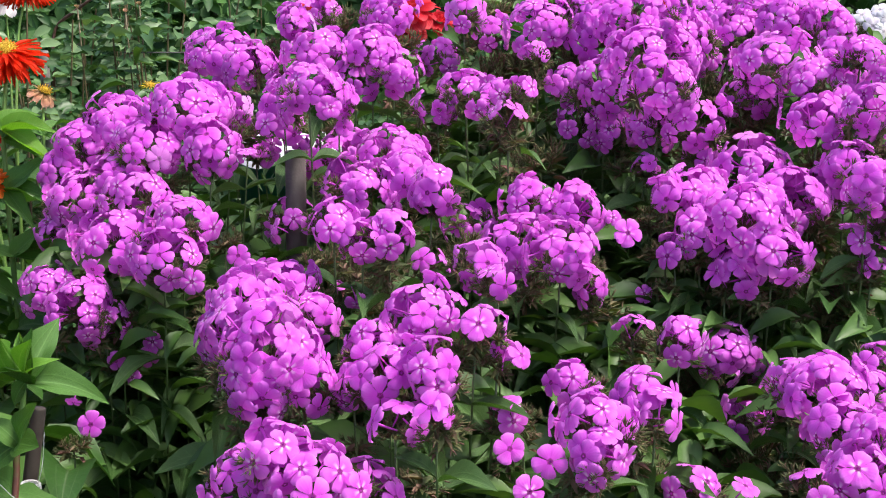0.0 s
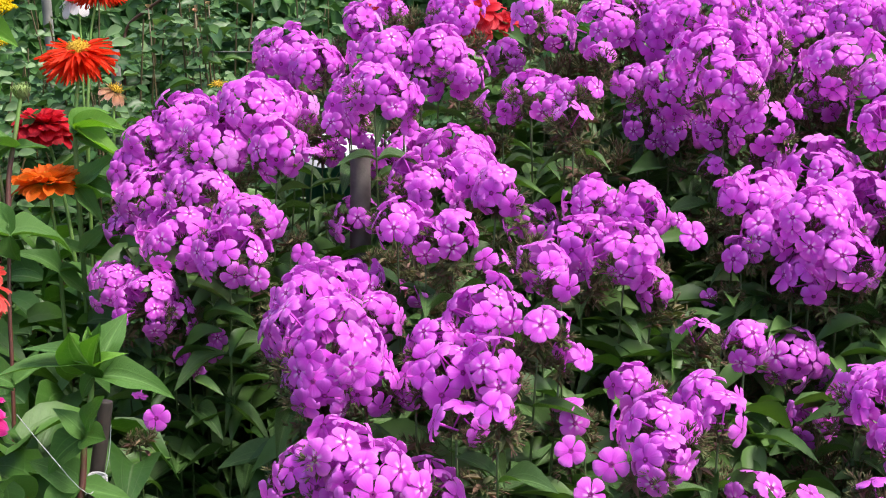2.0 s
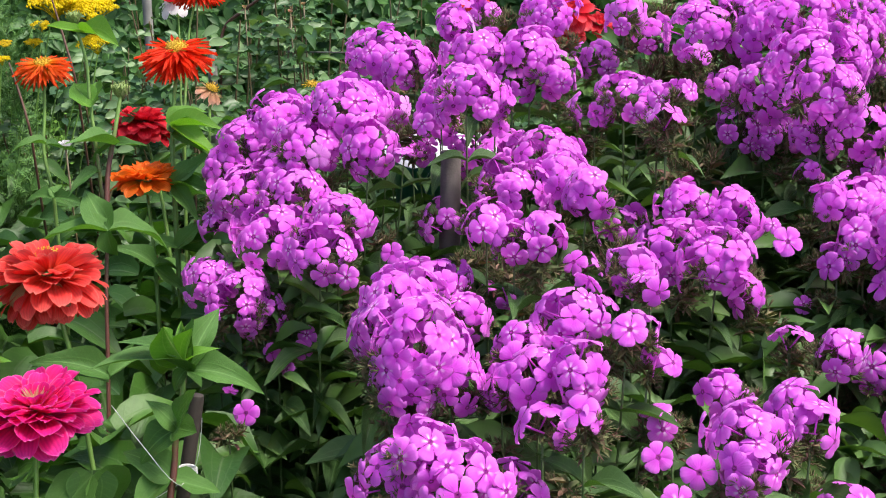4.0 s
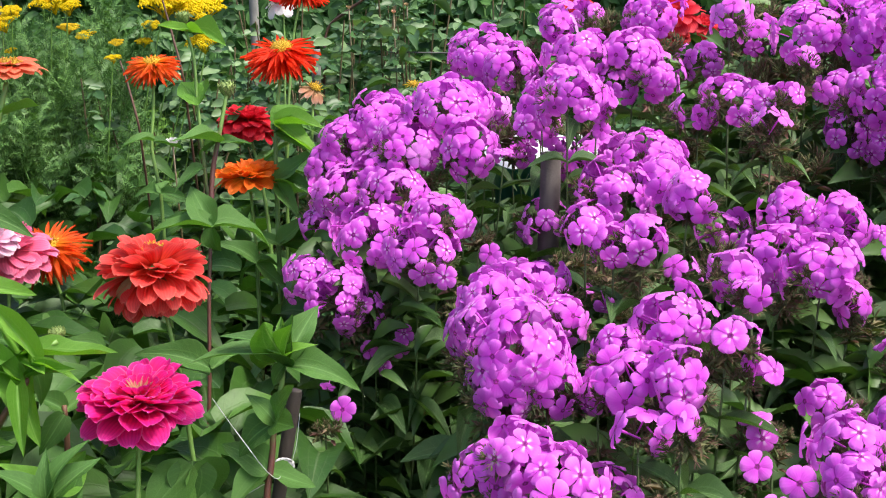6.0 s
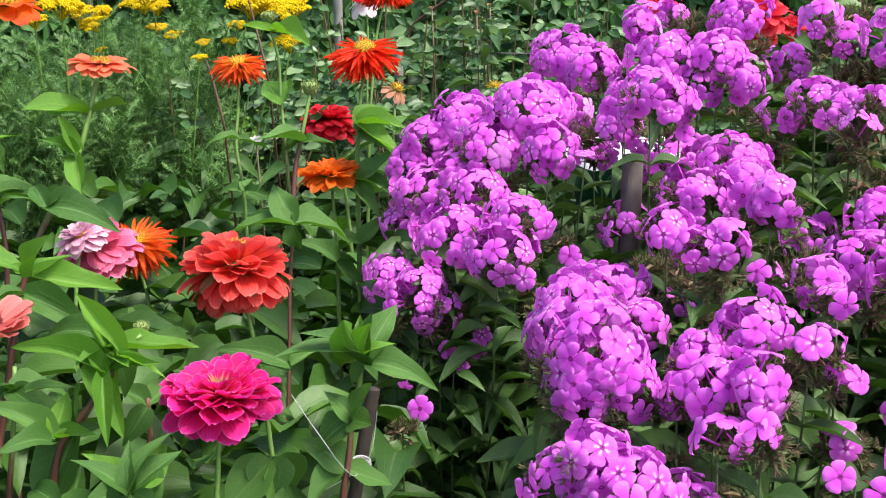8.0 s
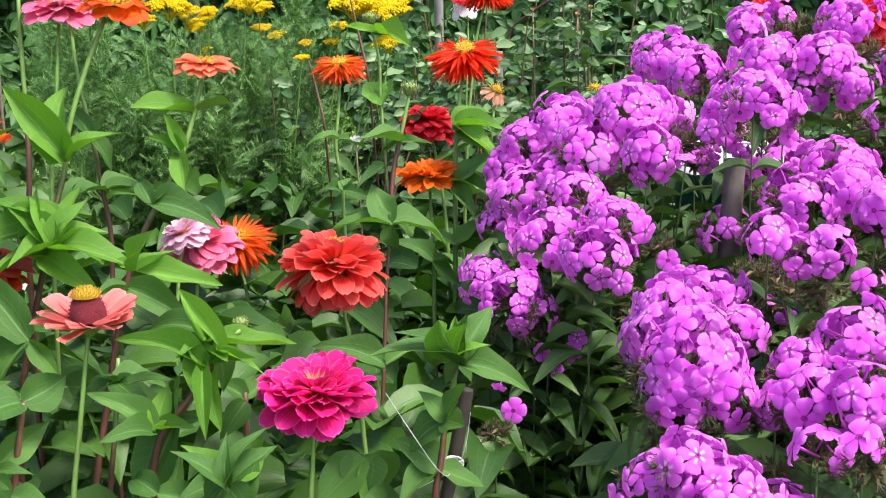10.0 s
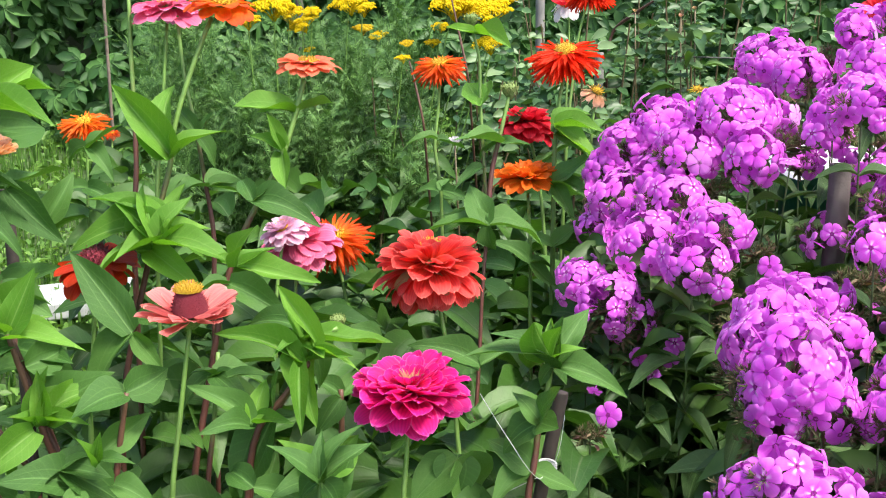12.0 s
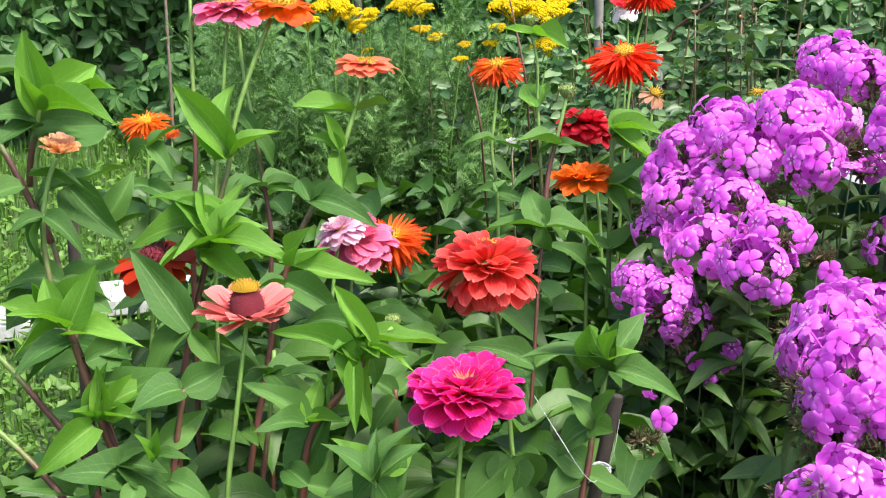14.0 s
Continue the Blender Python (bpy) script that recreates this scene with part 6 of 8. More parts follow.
zinnia_leaf(z, (-0.911, 0.871, 1.271), (-0.821, 0.875, 1.279), 0.34, (0.14, -0.14, 1.00), young=True, bend=3)
zinnia_leaf(z, (-0.915, 0.866, 1.272), (-0.904, 0.834, 1.310), 0.42, (0.65, -0.62, 0.35), young=True, bend=1)
zinnia_leaf(z, (-0.935, 0.889, 1.272), (-0.935, 0.918, 1.314), 0.62, (0.65, -0.62, 0.35), young=True, bend=1)
zinnia_leaf(z, (-1.003, 0.858, 1.294), (-0.936, 0.931, 1.329), 0.34, (0.42, -0.36, 0.75), bend=4)
zinnia_leaf(z, (-0.923, 0.872, 1.259), (-0.934, 0.816, 1.281), 0.42, (0.40, -0.38, 0.75), bend=4)
zinnia_leaf(z, (-0.923, 0.872, 1.254), (-0.923, 0.797, 1.251), 0.38, (0.40, -0.38, 0.75), bend=5)
zinnia_leaf(z, (-0.930, 0.879, 1.249), (-0.909, 0.984, 1.255), 0.55, (0.65, -0.62, 0.35), bend=4)
zinnia_leaf(z, (-0.926, 0.869, 1.246), (-0.891, 0.905, 1.258), 0.50, (0.40, -0.38, 0.75), bend=4)
zinnia_leaf(z, (-0.931, 0.864, 1.205), (-0.864, 0.904, 1.198), 0.30, (0.15, -0.14, 1.00), bend=4)
zinnia_leaf(z, (-0.933, 0.906, 1.156), (-0.906, 0.960, 1.187), 0.50, (0.65, -0.63, 0.35), bend=4)
zinnia_leaf(z, (-0.901, 0.937, 1.151), (-0.877, 0.960, 1.203), 0.48, (0.62, -0.65, 0.35), bend=3)
zinnia_leaf(z, (-0.921, 0.845, 1.199), (-0.934, 0.800, 1.192), 0.50, (0.41, -0.37, 0.75), bend=4)
stalk(z, [(-0.921, 0.875, 1.273), (-0.929, 0.874, 1.248), (-0.937, 0.872, 1.216), (-0.942, 0.874, 1.193)], 0.0032)
stalk(z, [(-1.028, 0.876, 1.268), (-0.996, 0.885, 1.234), (-0.967, 0.888, 1.188), (-0.935, 0.891, 1.131)], 0.0037)
stalk(z, [(-0.988, 0.789, 1.094), (-0.949, 0.799, 1.053), (-0.919, 0.808, 1.023), (-0.894, 0.814, 0.995), (-0.868, 0.820, 0.965), (-0.837, 0.827, 0.924), (-0.837, 0.847, -0.020)], 0.0034)
stalk(z, [(-0.928, 0.743, 1.018), (-0.881, 0.758, 0.978), (-0.844, 0.769, 0.942), (-0.817, 0.775, 0.908), (-0.816, 0.787, -0.020)], 0.0034)
zinnia_leaf(z, (-0.940, 0.894, 1.088), (-1.000, 0.869, 1.074), 0.75, (-0.12, -0.57, 0.85))
zinnia_leaf(z, (-0.940, 0.894, 1.088), (-0.990, 0.874, 1.030), 0.70, (-0.06, -0.74, 0.85))
zinnia_leaf(z, (-0.940, 0.894, 1.088), (-0.971, 0.899, 1.030), 0.60, (0.13, -0.63, 0.85))
zinnia_leaf(z, (-0.940, 0.894, 1.088), (-0.868, 0.908, 1.066), 0.60, (0.02, -0.49, 0.85))
zinnia_leaf(z, (-0.954, 0.918, 1.074), (-0.986, 0.873, 1.099), 0.55, (-0.30, -0.72, 0.85))
zinnia_leaf(z, (-0.954, 0.918, 1.074), (-1.022, 0.900, 1.051), 0.50, (-0.21, -0.57, 0.85))
zinnia_leaf(z, (-0.954, 0.918, 1.074), (-0.868, 0.933, 1.101), 0.50, (-0.17, -0.75, 0.85))
zinnia_leaf(z, (-0.891, 0.872, 1.033), (-0.939, 0.826, 1.017), 0.42, (-0.20, -0.83, 0.85))
zinnia_leaf(z, (-0.891, 0.872, 1.033), (-0.913, 0.804, 0.995), 0.42, (-0.20, -0.56, 0.85))
zinnia_leaf(z, (-0.891, 0.872, 1.033), (-0.805, 0.865, 1.030), 0.55, (-0.29, -0.58, 0.85))
zinnia_leaf(z, (-0.891, 0.872, 1.033), (-0.813, 0.887, 0.992), 0.50, (0.12, -0.82, 0.85))
zinnia_leaf(z, (-0.922, 0.906, 1.189), (-0.858, 0.911, 1.135), 0.50, (-0.06, -0.83, 0.85))
zinnia_leaf(z, (-0.922, 0.906, 1.189), (-0.893, 0.968, 1.201), 0.50, (-0.17, -0.79, 0.85))
zinnia_leaf(z, (-0.922, 0.906, 1.189), (-0.963, 0.875, 1.185), 0.45, (-0.20, -0.48, 0.85))
zinnia_leaf(z, (-0.918, 0.884, 1.092), (-0.956, 0.847, 1.114), 0.50, (-0.23, -0.82, 0.85))
zinnia_leaf(z, (-0.918, 0.884, 1.092), (-0.879, 0.916, 1.066), 0.45, (-0.13, -0.38, 0.85))

z = zinnia_plant(-1.489, 1.678, "orange and yellow spidery zinnia over the grass")
stalk(z, [(-1.507, 1.682, 1.124), (-1.498, 1.670, 1.059), (-1.487, 1.650, 0.959), (-1.489, 1.678, 0.074)], 0.0029, "green_stem")
zinnia_head(z, -1.510, 1.684, 1.141, 0.0452, [("orange", "quill", 26, 0.80, -38, 0.16, -0.04), ("orange", "quill", 34, 0.90, -28, 0.16, 0.0), ("orange", "quill", 34, 0.86, -10, 0.17, 0.05), ("orange", "quill", 26, 0.66, 6, 0.2, 0.1)], lean=(0.1, -0.25), disc=("disc_yellow", 30, 0.6, 0.2), disc_size=0.3)
zinnia_leaf(z, (-1.468, 1.640, 1.106), (-1.397, 1.662, 1.148), 0.40, (-0.15, -0.69, 0.85))
zinnia_leaf(z, (-1.468, 1.640, 1.106), (-1.537, 1.624, 1.083), 0.40, (0.08, -0.64, 0.85))
zinnia_leaf(z, (-1.468, 1.640, 1.106), (-1.394, 1.623, 1.073), 0.40, (0.11, -0.27, 0.85))
zinnia_leaf(z, (-1.461, 1.626, 1.037), (-1.519, 1.601, 1.047), 0.40, (-0.30, -0.83, 0.85))
zinnia_leaf(z, (-1.461, 1.626, 1.037), (-1.370, 1.620, 1.016), 0.40, (-0.20, -0.83, 0.85))

z = zinnia_plant(-1.742, 2.018, "small vermilion zinnia low in the grass")
stalk(z, [(-1.731, 2.011, 1.062), (-1.724, 1.998, 0.997), (-1.742, 2.018, 0.121)], 0.0029, "green_stem")
zinnia_head(z, -1.732, 2.013, 1.073, 0.0170, [("orange_spider", "quill", 26, 0.80, -38, 0.16, -0.04), ("orange_spider", "quill", 34, 0.90, -28, 0.16, 0.0), ("orange_spider", "quill", 34, 0.86, -10, 0.17, 0.05), ("orange_spider", "quill", 26, 0.66, 6, 0.2, 0.1)], disc=None)

z = zinnia_plant(-0.616, 1.908, "faded peach zinnia with a yellow middle")
stalk(z, [(-0.637, 1.931, 1.195), (-0.636, 1.919, 1.145), (-0.633, 1.902, 1.072), (-0.616, 1.908, 0.076)], 0.0029, "green_stem")
zinnia_head(z, -0.636, 1.935, 1.210, 0.0270, [("faded", "quill", 14, 0.9, -52, 0.2, 0.0), ("faded", "broad", 8, 0.8, -34, 0.2, 0.03), ("dead", "quill", 8, 0.7, -10, 0.2, 0.03)], lean=(0.55, -0.1), disc=("disc_yellow", 40, 0.9, 0.24), disc_size=0.34)
zinnia_leaf(z, (-0.620, 1.871, 1.151), (-0.595, 1.936, 1.183), 0.40, (-0.01, -0.37, 0.85))
zinnia_leaf(z, (-0.620, 1.871, 1.151), (-0.665, 1.888, 1.165), 0.40, (0.26, -0.83, 0.85))
zinnia_leaf(z, (-0.620, 1.871, 1.151), (-0.579, 1.863, 1.136), 0.40, (0.06, -0.28, 0.85))

z = zinnia_plant(-0.638, 1.766, "red zinnia on a tall stalk")
stalk(z, [(-0.613, 1.812, 1.362), (-0.620, 1.797, 1.316), (-0.622, 1.776, 1.240), (-0.622, 1.757, 1.164), (-0.638, 1.766, 0.059)], 0.0023, "green_stem")
zinnia_head(z, -0.612, 1.816, 1.373, 0.0397, [("spider", "quill", 18, 0.70, -58, 0.16, -0.08), ("spider", "quill", 26, 0.82, -38, 0.16, -0.04), ("spider", "quill", 34, 0.90, -28, 0.16, 0.0), ("spider", "quill", 34, 0.86, -10, 0.17, 0.05), ("spider", "quill", 26, 0.66, 6, 0.2, 0.1)], lean=(0.0, -0.1), disc=None)

z = zinnia_plant(-0.664, 1.909, "withered white and pink zinnia")
stalk(z, [(-0.688, 1.941, 1.341), (-0.683, 1.928, 1.281), (-0.678, 1.906, 1.181), (-0.664, 1.909, 0.078)], 0.0019, "green_stem")
zinnia_head(z, -0.695, 1.941, 1.354, 0.0336, [("white_petal", "broad", 9, 0.8, -30, 0.2, 0.0), ("dark_red", "scoop", 7, 0.6, 20, 0.2, 0.0)], disc=None)

z = zinnia_plant(-0.429, 1.816, "tiny yellow daisy among the phlox")
stalk(z, [(-0.434, 1.815, 1.226), (-0.424, 1.806, 1.170), (-0.429, 1.816, 0.059)], 0.0029, "green_stem")
zinnia_head(z, -0.437, 1.815, 1.233, 0.0160, [("disc_yellow", "quill", 18, 0.8, 0, 0.2, 0.0)], disc=("disc_yellow", 20, 0.5, 0.2), disc_size=0.4)

z = zinnia_plant(-0.798, 0.828, "zinnia with dark red-brown stalk and pairs of bright leaves")
stalk(z, [(-0.826, 0.800, 1.076), (-0.821, 0.806, 1.044), (-0.809, 0.817, 0.980), (-0.798, 0.828, 0.920), (-0.798, 0.838, -0.020)], 0.0034, "red_stem")
zinnia_leaf(z, (-0.826, 0.800, 1.077), (-0.806, 0.820, 1.140), 0.42, (0.65, -0.63, 0.35), young=True, bend=1)
zinnia_leaf(z, (-0.828, 0.798, 1.072), (-0.753, 0.816, 1.084), 0.36, (0.40, -0.38, 0.75), young=True, bend=4)
zinnia_leaf(z, (-0.829, 0.797, 1.079), (-0.837, 0.744, 1.113), 0.34, (0.40, -0.38, 0.75), young=True, bend=3)
zinnia_leaf(z, (-0.834, 0.791, 1.087), (-0.854, 0.800, 1.124), 0.55, (0.65, -0.62, 0.35), young=True, bend=1)
zinnia_leaf(z, (-0.825, 0.801, 1.065), (-0.842, 0.739, 1.059), 0.50, (0.39, -0.38, 0.75), bend=5)
zinnia_leaf(z, (-0.838, 0.831, 1.033), (-0.825, 0.885, 1.042), 0.65, (0.64, -0.63, 0.35), bend=3)
zinnia_leaf(z, (-0.842, 0.827, 1.035), (-0.875, 0.792, 1.031), 0.50, (0.39, -0.39, 0.75), bend=5)
zinnia_leaf(z, (-0.809, 0.817, 0.985), (-0.810, 0.816, 1.041), 0.36, (0.63, -0.64, 0.35), young=True, bend=1)
zinnia_leaf(z, (-0.807, 0.819, 0.984), (-0.795, 0.872, 1.024), 0.50, (0.63, -0.64, 0.35), young=True, bend=2)
zinnia_leaf(z, (-0.807, 0.819, 0.987), (-0.759, 0.823, 0.996), 0.30, (0.39, -0.39, 0.75), young=True, bend=3)
zinnia_leaf(z, (-0.812, 0.815, 0.982), (-0.807, 0.777, 1.007), 0.36, (0.39, -0.39, 0.75), young=True, bend=2)
zinnia_leaf(z, (-0.807, 0.805, 0.982), (-0.815, 0.738, 0.956), 0.46, (0.64, -0.64, 0.35), young=True, bend=4)

z = zinnia_plant(-0.741, 0.840, "zinnia with broad dark clasping leaves round its stalk")
stalk(z, [(-0.731, 0.848, 1.018), (-0.739, 0.842, 0.961), (-0.743, 0.838, 0.921), (-0.743, 0.848, -0.020)], 0.0034, "red_stem")
zinnia_leaf(z, (-0.734, 0.846, 1.018), (-0.747, 0.794, 1.024), 0.80, (0.36, -0.42, 0.75), bend=5)
zinnia_leaf(z, (-0.731, 0.848, 1.018), (-0.709, 0.892, 1.032), 0.75, (0.59, -0.68, 0.35), bend=3)
zinnia_leaf(z, (-0.749, 0.832, 0.962), (-0.728, 0.877, 0.993), 0.50, (0.60, -0.67, 0.35), bend=2)
zinnia_leaf(z, (-0.742, 0.812, 0.962), (-0.731, 0.809, 0.995), 0.34, (0.61, -0.66, 0.35), young=True, bend=1)
zinnia_leaf(z, (-0.745, 0.809, 0.959), (-0.739, 0.788, 0.992), 0.40, (0.37, -0.40, 0.75), young=True, bend=2)
zinnia_leaf(z, (-0.740, 0.814, 0.961), (-0.699, 0.810, 0.975), 0.40, (0.37, -0.41, 0.75), bend=4)
zinnia_leaf(z, (-0.769, 0.814, 0.931), (-0.801, 0.754, 0.963), 0.55, (0.38, -0.40, 0.75), bend=4)
zinnia_leaf(z, (-0.754, 0.801, 0.934), (-0.744, 0.769, 0.915), 0.60, (0.62, -0.66, 0.35), bend=5)
zinnia_leaf(z, (-0.823, 0.789, 0.915), (-0.842, 0.738, 0.948), 0.42, (0.40, -0.38, 0.75), bend=5)
zinnia_leaf(z, (-0.731, 0.822, 0.936), (-0.681, 0.825, 0.928), 0.50, (0.37, -0.41, 0.75), bend=5)

z = zinnia_plant(-0.623, 0.888, "zinnia shoot with slender arching light green leaves")
stalk(z, [(-0.574, 0.921, 1.049), (-0.595, 0.907, 1.016), (-0.615, 0.894, 0.986), (-0.625, 0.887, 0.921), (-0.625, 0.897, -0.020)], 0.0034, "red_stem")
zinnia_leaf(z, (-0.567, 0.925, 1.064), (-0.611, 0.921, 1.119), 0.24, (0.29, -0.47, 0.75), young=True, bend=1)
zinnia_leaf(z, (-0.570, 0.923, 1.062), (-0.517, 0.920, 1.057), 0.22, (0.29, -0.47, 0.75), young=True, bend=4)
zinnia_leaf(z, (-0.580, 0.917, 1.048), (-0.657, 0.888, 1.096), 0.21, (0.29, -0.46, 0.75), young=True, bend=4)
zinnia_leaf(z, (-0.577, 0.907, 1.047), (-0.551, 0.864, 1.003), 0.27, (0.48, -0.76, 0.35), young=True, bend=3)
zinnia_leaf(z, (-0.573, 0.921, 1.050), (-0.529, 0.924, 1.063), 0.21, (0.29, -0.47, 0.75), young=True, bend=2)
zinnia_leaf(z, (-0.578, 0.918, 1.044), (-0.609, 0.922, 1.078), 0.25, (0.48, -0.76, 0.35), young=True, bend=2)
zinnia_leaf(z, (-0.619, 0.891, 0.991), (-0.671, 0.865, 1.040), 0.31, (0.31, -0.45, 0.75), bend=4)
zinnia_leaf(z, (-0.621, 0.890, 0.993), (-0.620, 0.915, 1.028), 0.49, (0.52, -0.74, 0.35), young=True, bend=1)
zinnia_leaf(z, (-0.615, 0.894, 0.990), (-0.576, 0.884, 1.006), 0.37, (0.31, -0.45, 0.75), young=True, bend=3)
zinnia_leaf(z, (-0.655, 0.902, 1.028), (-0.609, 0.922, 1.038), 0.28, (0.32, -0.45, 0.75), bend=4)
zinnia_leaf(z, (-0.616, 0.881, 0.992), (-0.624, 0.825, 1.015), 0.37, (0.32, -0.45, 0.75), bend=4)
zinnia_leaf(z, (-0.643, 0.899, 0.907), (-0.637, 0.903, 0.979), 0.34, (0.52, -0.73, 0.35), bend=2)
zinnia_leaf(z, (-0.620, 0.903, 0.915), (-0.616, 0.930, 0.956), 0.37, (0.51, -0.74, 0.35), bend=3)

z = zinnia_plant(-0.546, 0.897, "low bright zinnia shoot below a magenta flower")
stalk(z, [(-0.549, 0.895, 0.962), (-0.549, 0.895, 0.934), (-0.547, 0.896, 0.917), (-0.547, 0.906, -0.020)], 0.0034, "red_stem")
zinnia_leaf(z, (-0.552, 0.893, 0.953), (-0.576, 0.866, 0.991), 0.46, (0.29, -0.47, 0.75), young=True, bend=2)
zinnia_leaf(z, (-0.548, 0.896, 0.953), (-0.522, 0.934, 0.974), 0.55, (0.47, -0.77, 0.35), young=True, bend=4)
zinnia_leaf(z, (-0.560, 0.912, 0.950), (-0.544, 0.956, 0.970), 0.42, (0.47, -0.77, 0.35), young=True, bend=1)
zinnia_leaf(z, (-0.540, 0.901, 0.928), (-0.525, 0.909, 0.973), 0.50, (0.46, -0.77, 0.35), bend=2)
zinnia_leaf(z, (-0.556, 0.903, 0.952), (-0.559, 0.913, 0.987), 0.34, (0.47, -0.77, 0.35), young=True, bend=1)
zinnia_leaf(z, (-0.550, 0.883, 0.949), (-0.563, 0.838, 0.958), 0.50, (0.29, -0.47, 0.75), bend=4)

z = zinnia_plant(-0.623, 0.991, "leafy zinnia shoot between two flowers")
stalk(z, [(-0.593, 1.009, 0.991), (-0.593, 1.009, 0.948), (-0.596, 1.007, 0.886), (-0.596, 1.017, -0.020)], 0.0034, "red_stem")
zinnia_leaf(z, (-0.593, 1.009, 0.985), (-0.622, 0.991, 1.010), 0.50, (0.28, -0.47, 0.75), bend=3)
zinnia_leaf(z, (-0.608, 1.035, 0.974), (-0.587, 1.070, 0.998), 0.50, (0.28, -0.47, 0.75), bend=3)
zinnia_leaf(z, (-0.588, 1.000, 0.985), (-0.602, 0.968, 0.954), 0.55, (0.46, -0.78, 0.35), bend=5)
zinnia_leaf(z, (-0.572, 1.055, 1.035), (-0.605, 1.036, 1.054), 0.45, (0.26, -0.48, 0.75), bend=4)
zinnia_leaf(z, (-0.472, 1.082, 1.013), (-0.537, 1.051, 1.047), 0.36, (0.22, -0.50, 0.75), bend=4)
zinnia_leaf(z, (-0.470, 1.082, 1.013), (-0.445, 1.114, 1.031), 0.36, (0.22, -0.50, 0.75), bend=3)
zinnia_leaf(z, (-0.454, 0.991, 0.953), (-0.447, 0.961, 0.912), 0.90, (0.37, -0.82, 0.35), bend=5)

# ---- the ground and what closes the garden ----
def ground_sheet():
    xs = sorted({round(v, 2) for v in list(np.arange(-7, 5.01, 0.25)) + [-400, -120, -40, -15, 12, 40, 120, 400]})
    ys = sorted({round(v, 2) for v in list(np.arange(-1, 9.01, 0.25)) + [-400, -120, -30, -6, 12, 20, 50, 120, 400]})
    verts = [(x, y, ground_height(x, y)) for y in ys for x in xs]
    n = len(xs)
    faces = [(j * n + i, j * n + i + 1, j * n + n + i + 1, j * n + n + i) for j in range(len(ys) - 1) for i in range(n - 1)]
    ob = new("ground", mesh_of("ground", verts, faces, M["ground"]))
    return tagged(ob, "dark crumbly garden soil rising gently behind the bed", "ground", kind="structure")
ground_sheet()

def polar(bearing, distance, z):
    """A place by its bearing (degrees, to the left of +y), its distance over the ground, and its height."""
    a = radians(bearing)
    return Vector((-math.sin(a) * distance, math.cos(a) * distance, z))

LANCE = blade_shape(3, 0.16, 0.42, 1.6, 0.25, 0.40, 0.03, 0.2, 6, 2)
OVAL = blade_shape(5, 0.50, 0.32, 1.6, 0.30, 0.40, 0.04, 0.2, 6, 4)
ROUND = leaf_shape(5, 0.52, 0.78, 0.22, 0.34, 0.05, 0.2, 4, 2)
BLADE = leaf_shape(4, 0.2, 0.9, 0.5, 0.3, 0.0, 0.2, 4, 1)

def leaf_poses(rnd, n, where, size, wide, lie=0.4):
    out = []
    for k in range(n):
        p = where(rnd)
        if p is None:
            continue
        a = rnd.uniform(0, 6.283)
        d = Vector((math.cos(a), math.sin(a), rnd.uniform(-lie, lie * 1.3)))
        l = rnd.uniform(*size)
        up = Vector((rnd.uniform(-0.5, 0.5), rnd.uniform(-0.7, 0.3), 1))
        out.append(aim(p, d, up, (l * wide, l, l)))
    return out

def under_phlox(r):
    x, y = r.uniform(-0.50, 0.85), r.uniform(1.02, 2.15)
    b, d = math.degrees(math.atan2(-x, y)), math.hypot(x, y)
    if b > 17.5:
        return None
    top = 0.89 + (d - 1.0) * 0.40
    if b > 11 and d < 1.35:
        top = 0.74
    if -0.48 < x < -0.04 and y > 1.45:
        top = 1.03
    if -0.27 < x < -0.11 and 1.2 < y < 1.5:
        top = 0.9
    p = polar(b, d, 0)
    low = ground_height(p.x, p.y)
    return Vector((p.x, p.y, low + (top - low) * r.random() ** 0.32))
scatter("phlox_undergrowth", LANCE, leaf_poses(random.Random(11), 9500, under_phlox, (0.045, 0.09), 0.32), M["dark_leaf"], (0, 1.4, 0.1),
        "dark green lance-shaped lower phlox leaves", "foliage")

def spent_poses(rnd):
    out = []
    for c, axis, wide in SPENT:
        if abs(c.x + 0.19) < 0.10 and c.y > 1.4:
            continue
        for k in range(1 if c.y < 1.25 else 2):
            at = c + Vector((rnd.uniform(-1, 1) * wide * 1.15, rnd.uniform(-0.6, 1) * wide, -rnd.uniform(0.0, 0.05)))
            a, l = rnd.uniform(0, 6.283), rnd.uniform(0.034, 0.058)
            out.append(aim(at, (math.cos(a), math.sin(a), 0.05), axis + Vector((rnd.uniform(-0.4, 0.4), rnd.uniform(-0.5, 0.2), 0)), l))
    return out
scatter("spent_phlox_tangle", bud_shape(9, 11), spent_poses(random.Random(18)), M["bud"], (0, 1.4, 0.9),
        "tangle of brown-green spent phlox calyces beneath the flower heads", "spent flowers")

def under_zinnia(r):
    x, y = r.uniform(-1.75, -0.28), 0.80 + 1.4 * r.random() ** 1.4
    b, d = math.degrees(math.atan2(-x, y)), math.hypot(x, y)
    if b < 17.5 or d < 1.04:
        return None
    p = polar(b, d, 0)
    low = ground_height(p.x, p.y)
    top = 0.90 + (d - 1.0) * 0.10 if b < 42 else 0.52
    return Vector((p.x, p.y, low + (top - low) * r.random() ** 0.55))
scatter("zinnia_undergrowth", OVAL, leaf_poses(random.Random(12), 3100, under_zinnia, (0.07, 0.14), 0.45), M["shaded_low_leaf"], (-0.9, 1.4, 0.1),
        "dense green lower zinnia leaves", "foliage")

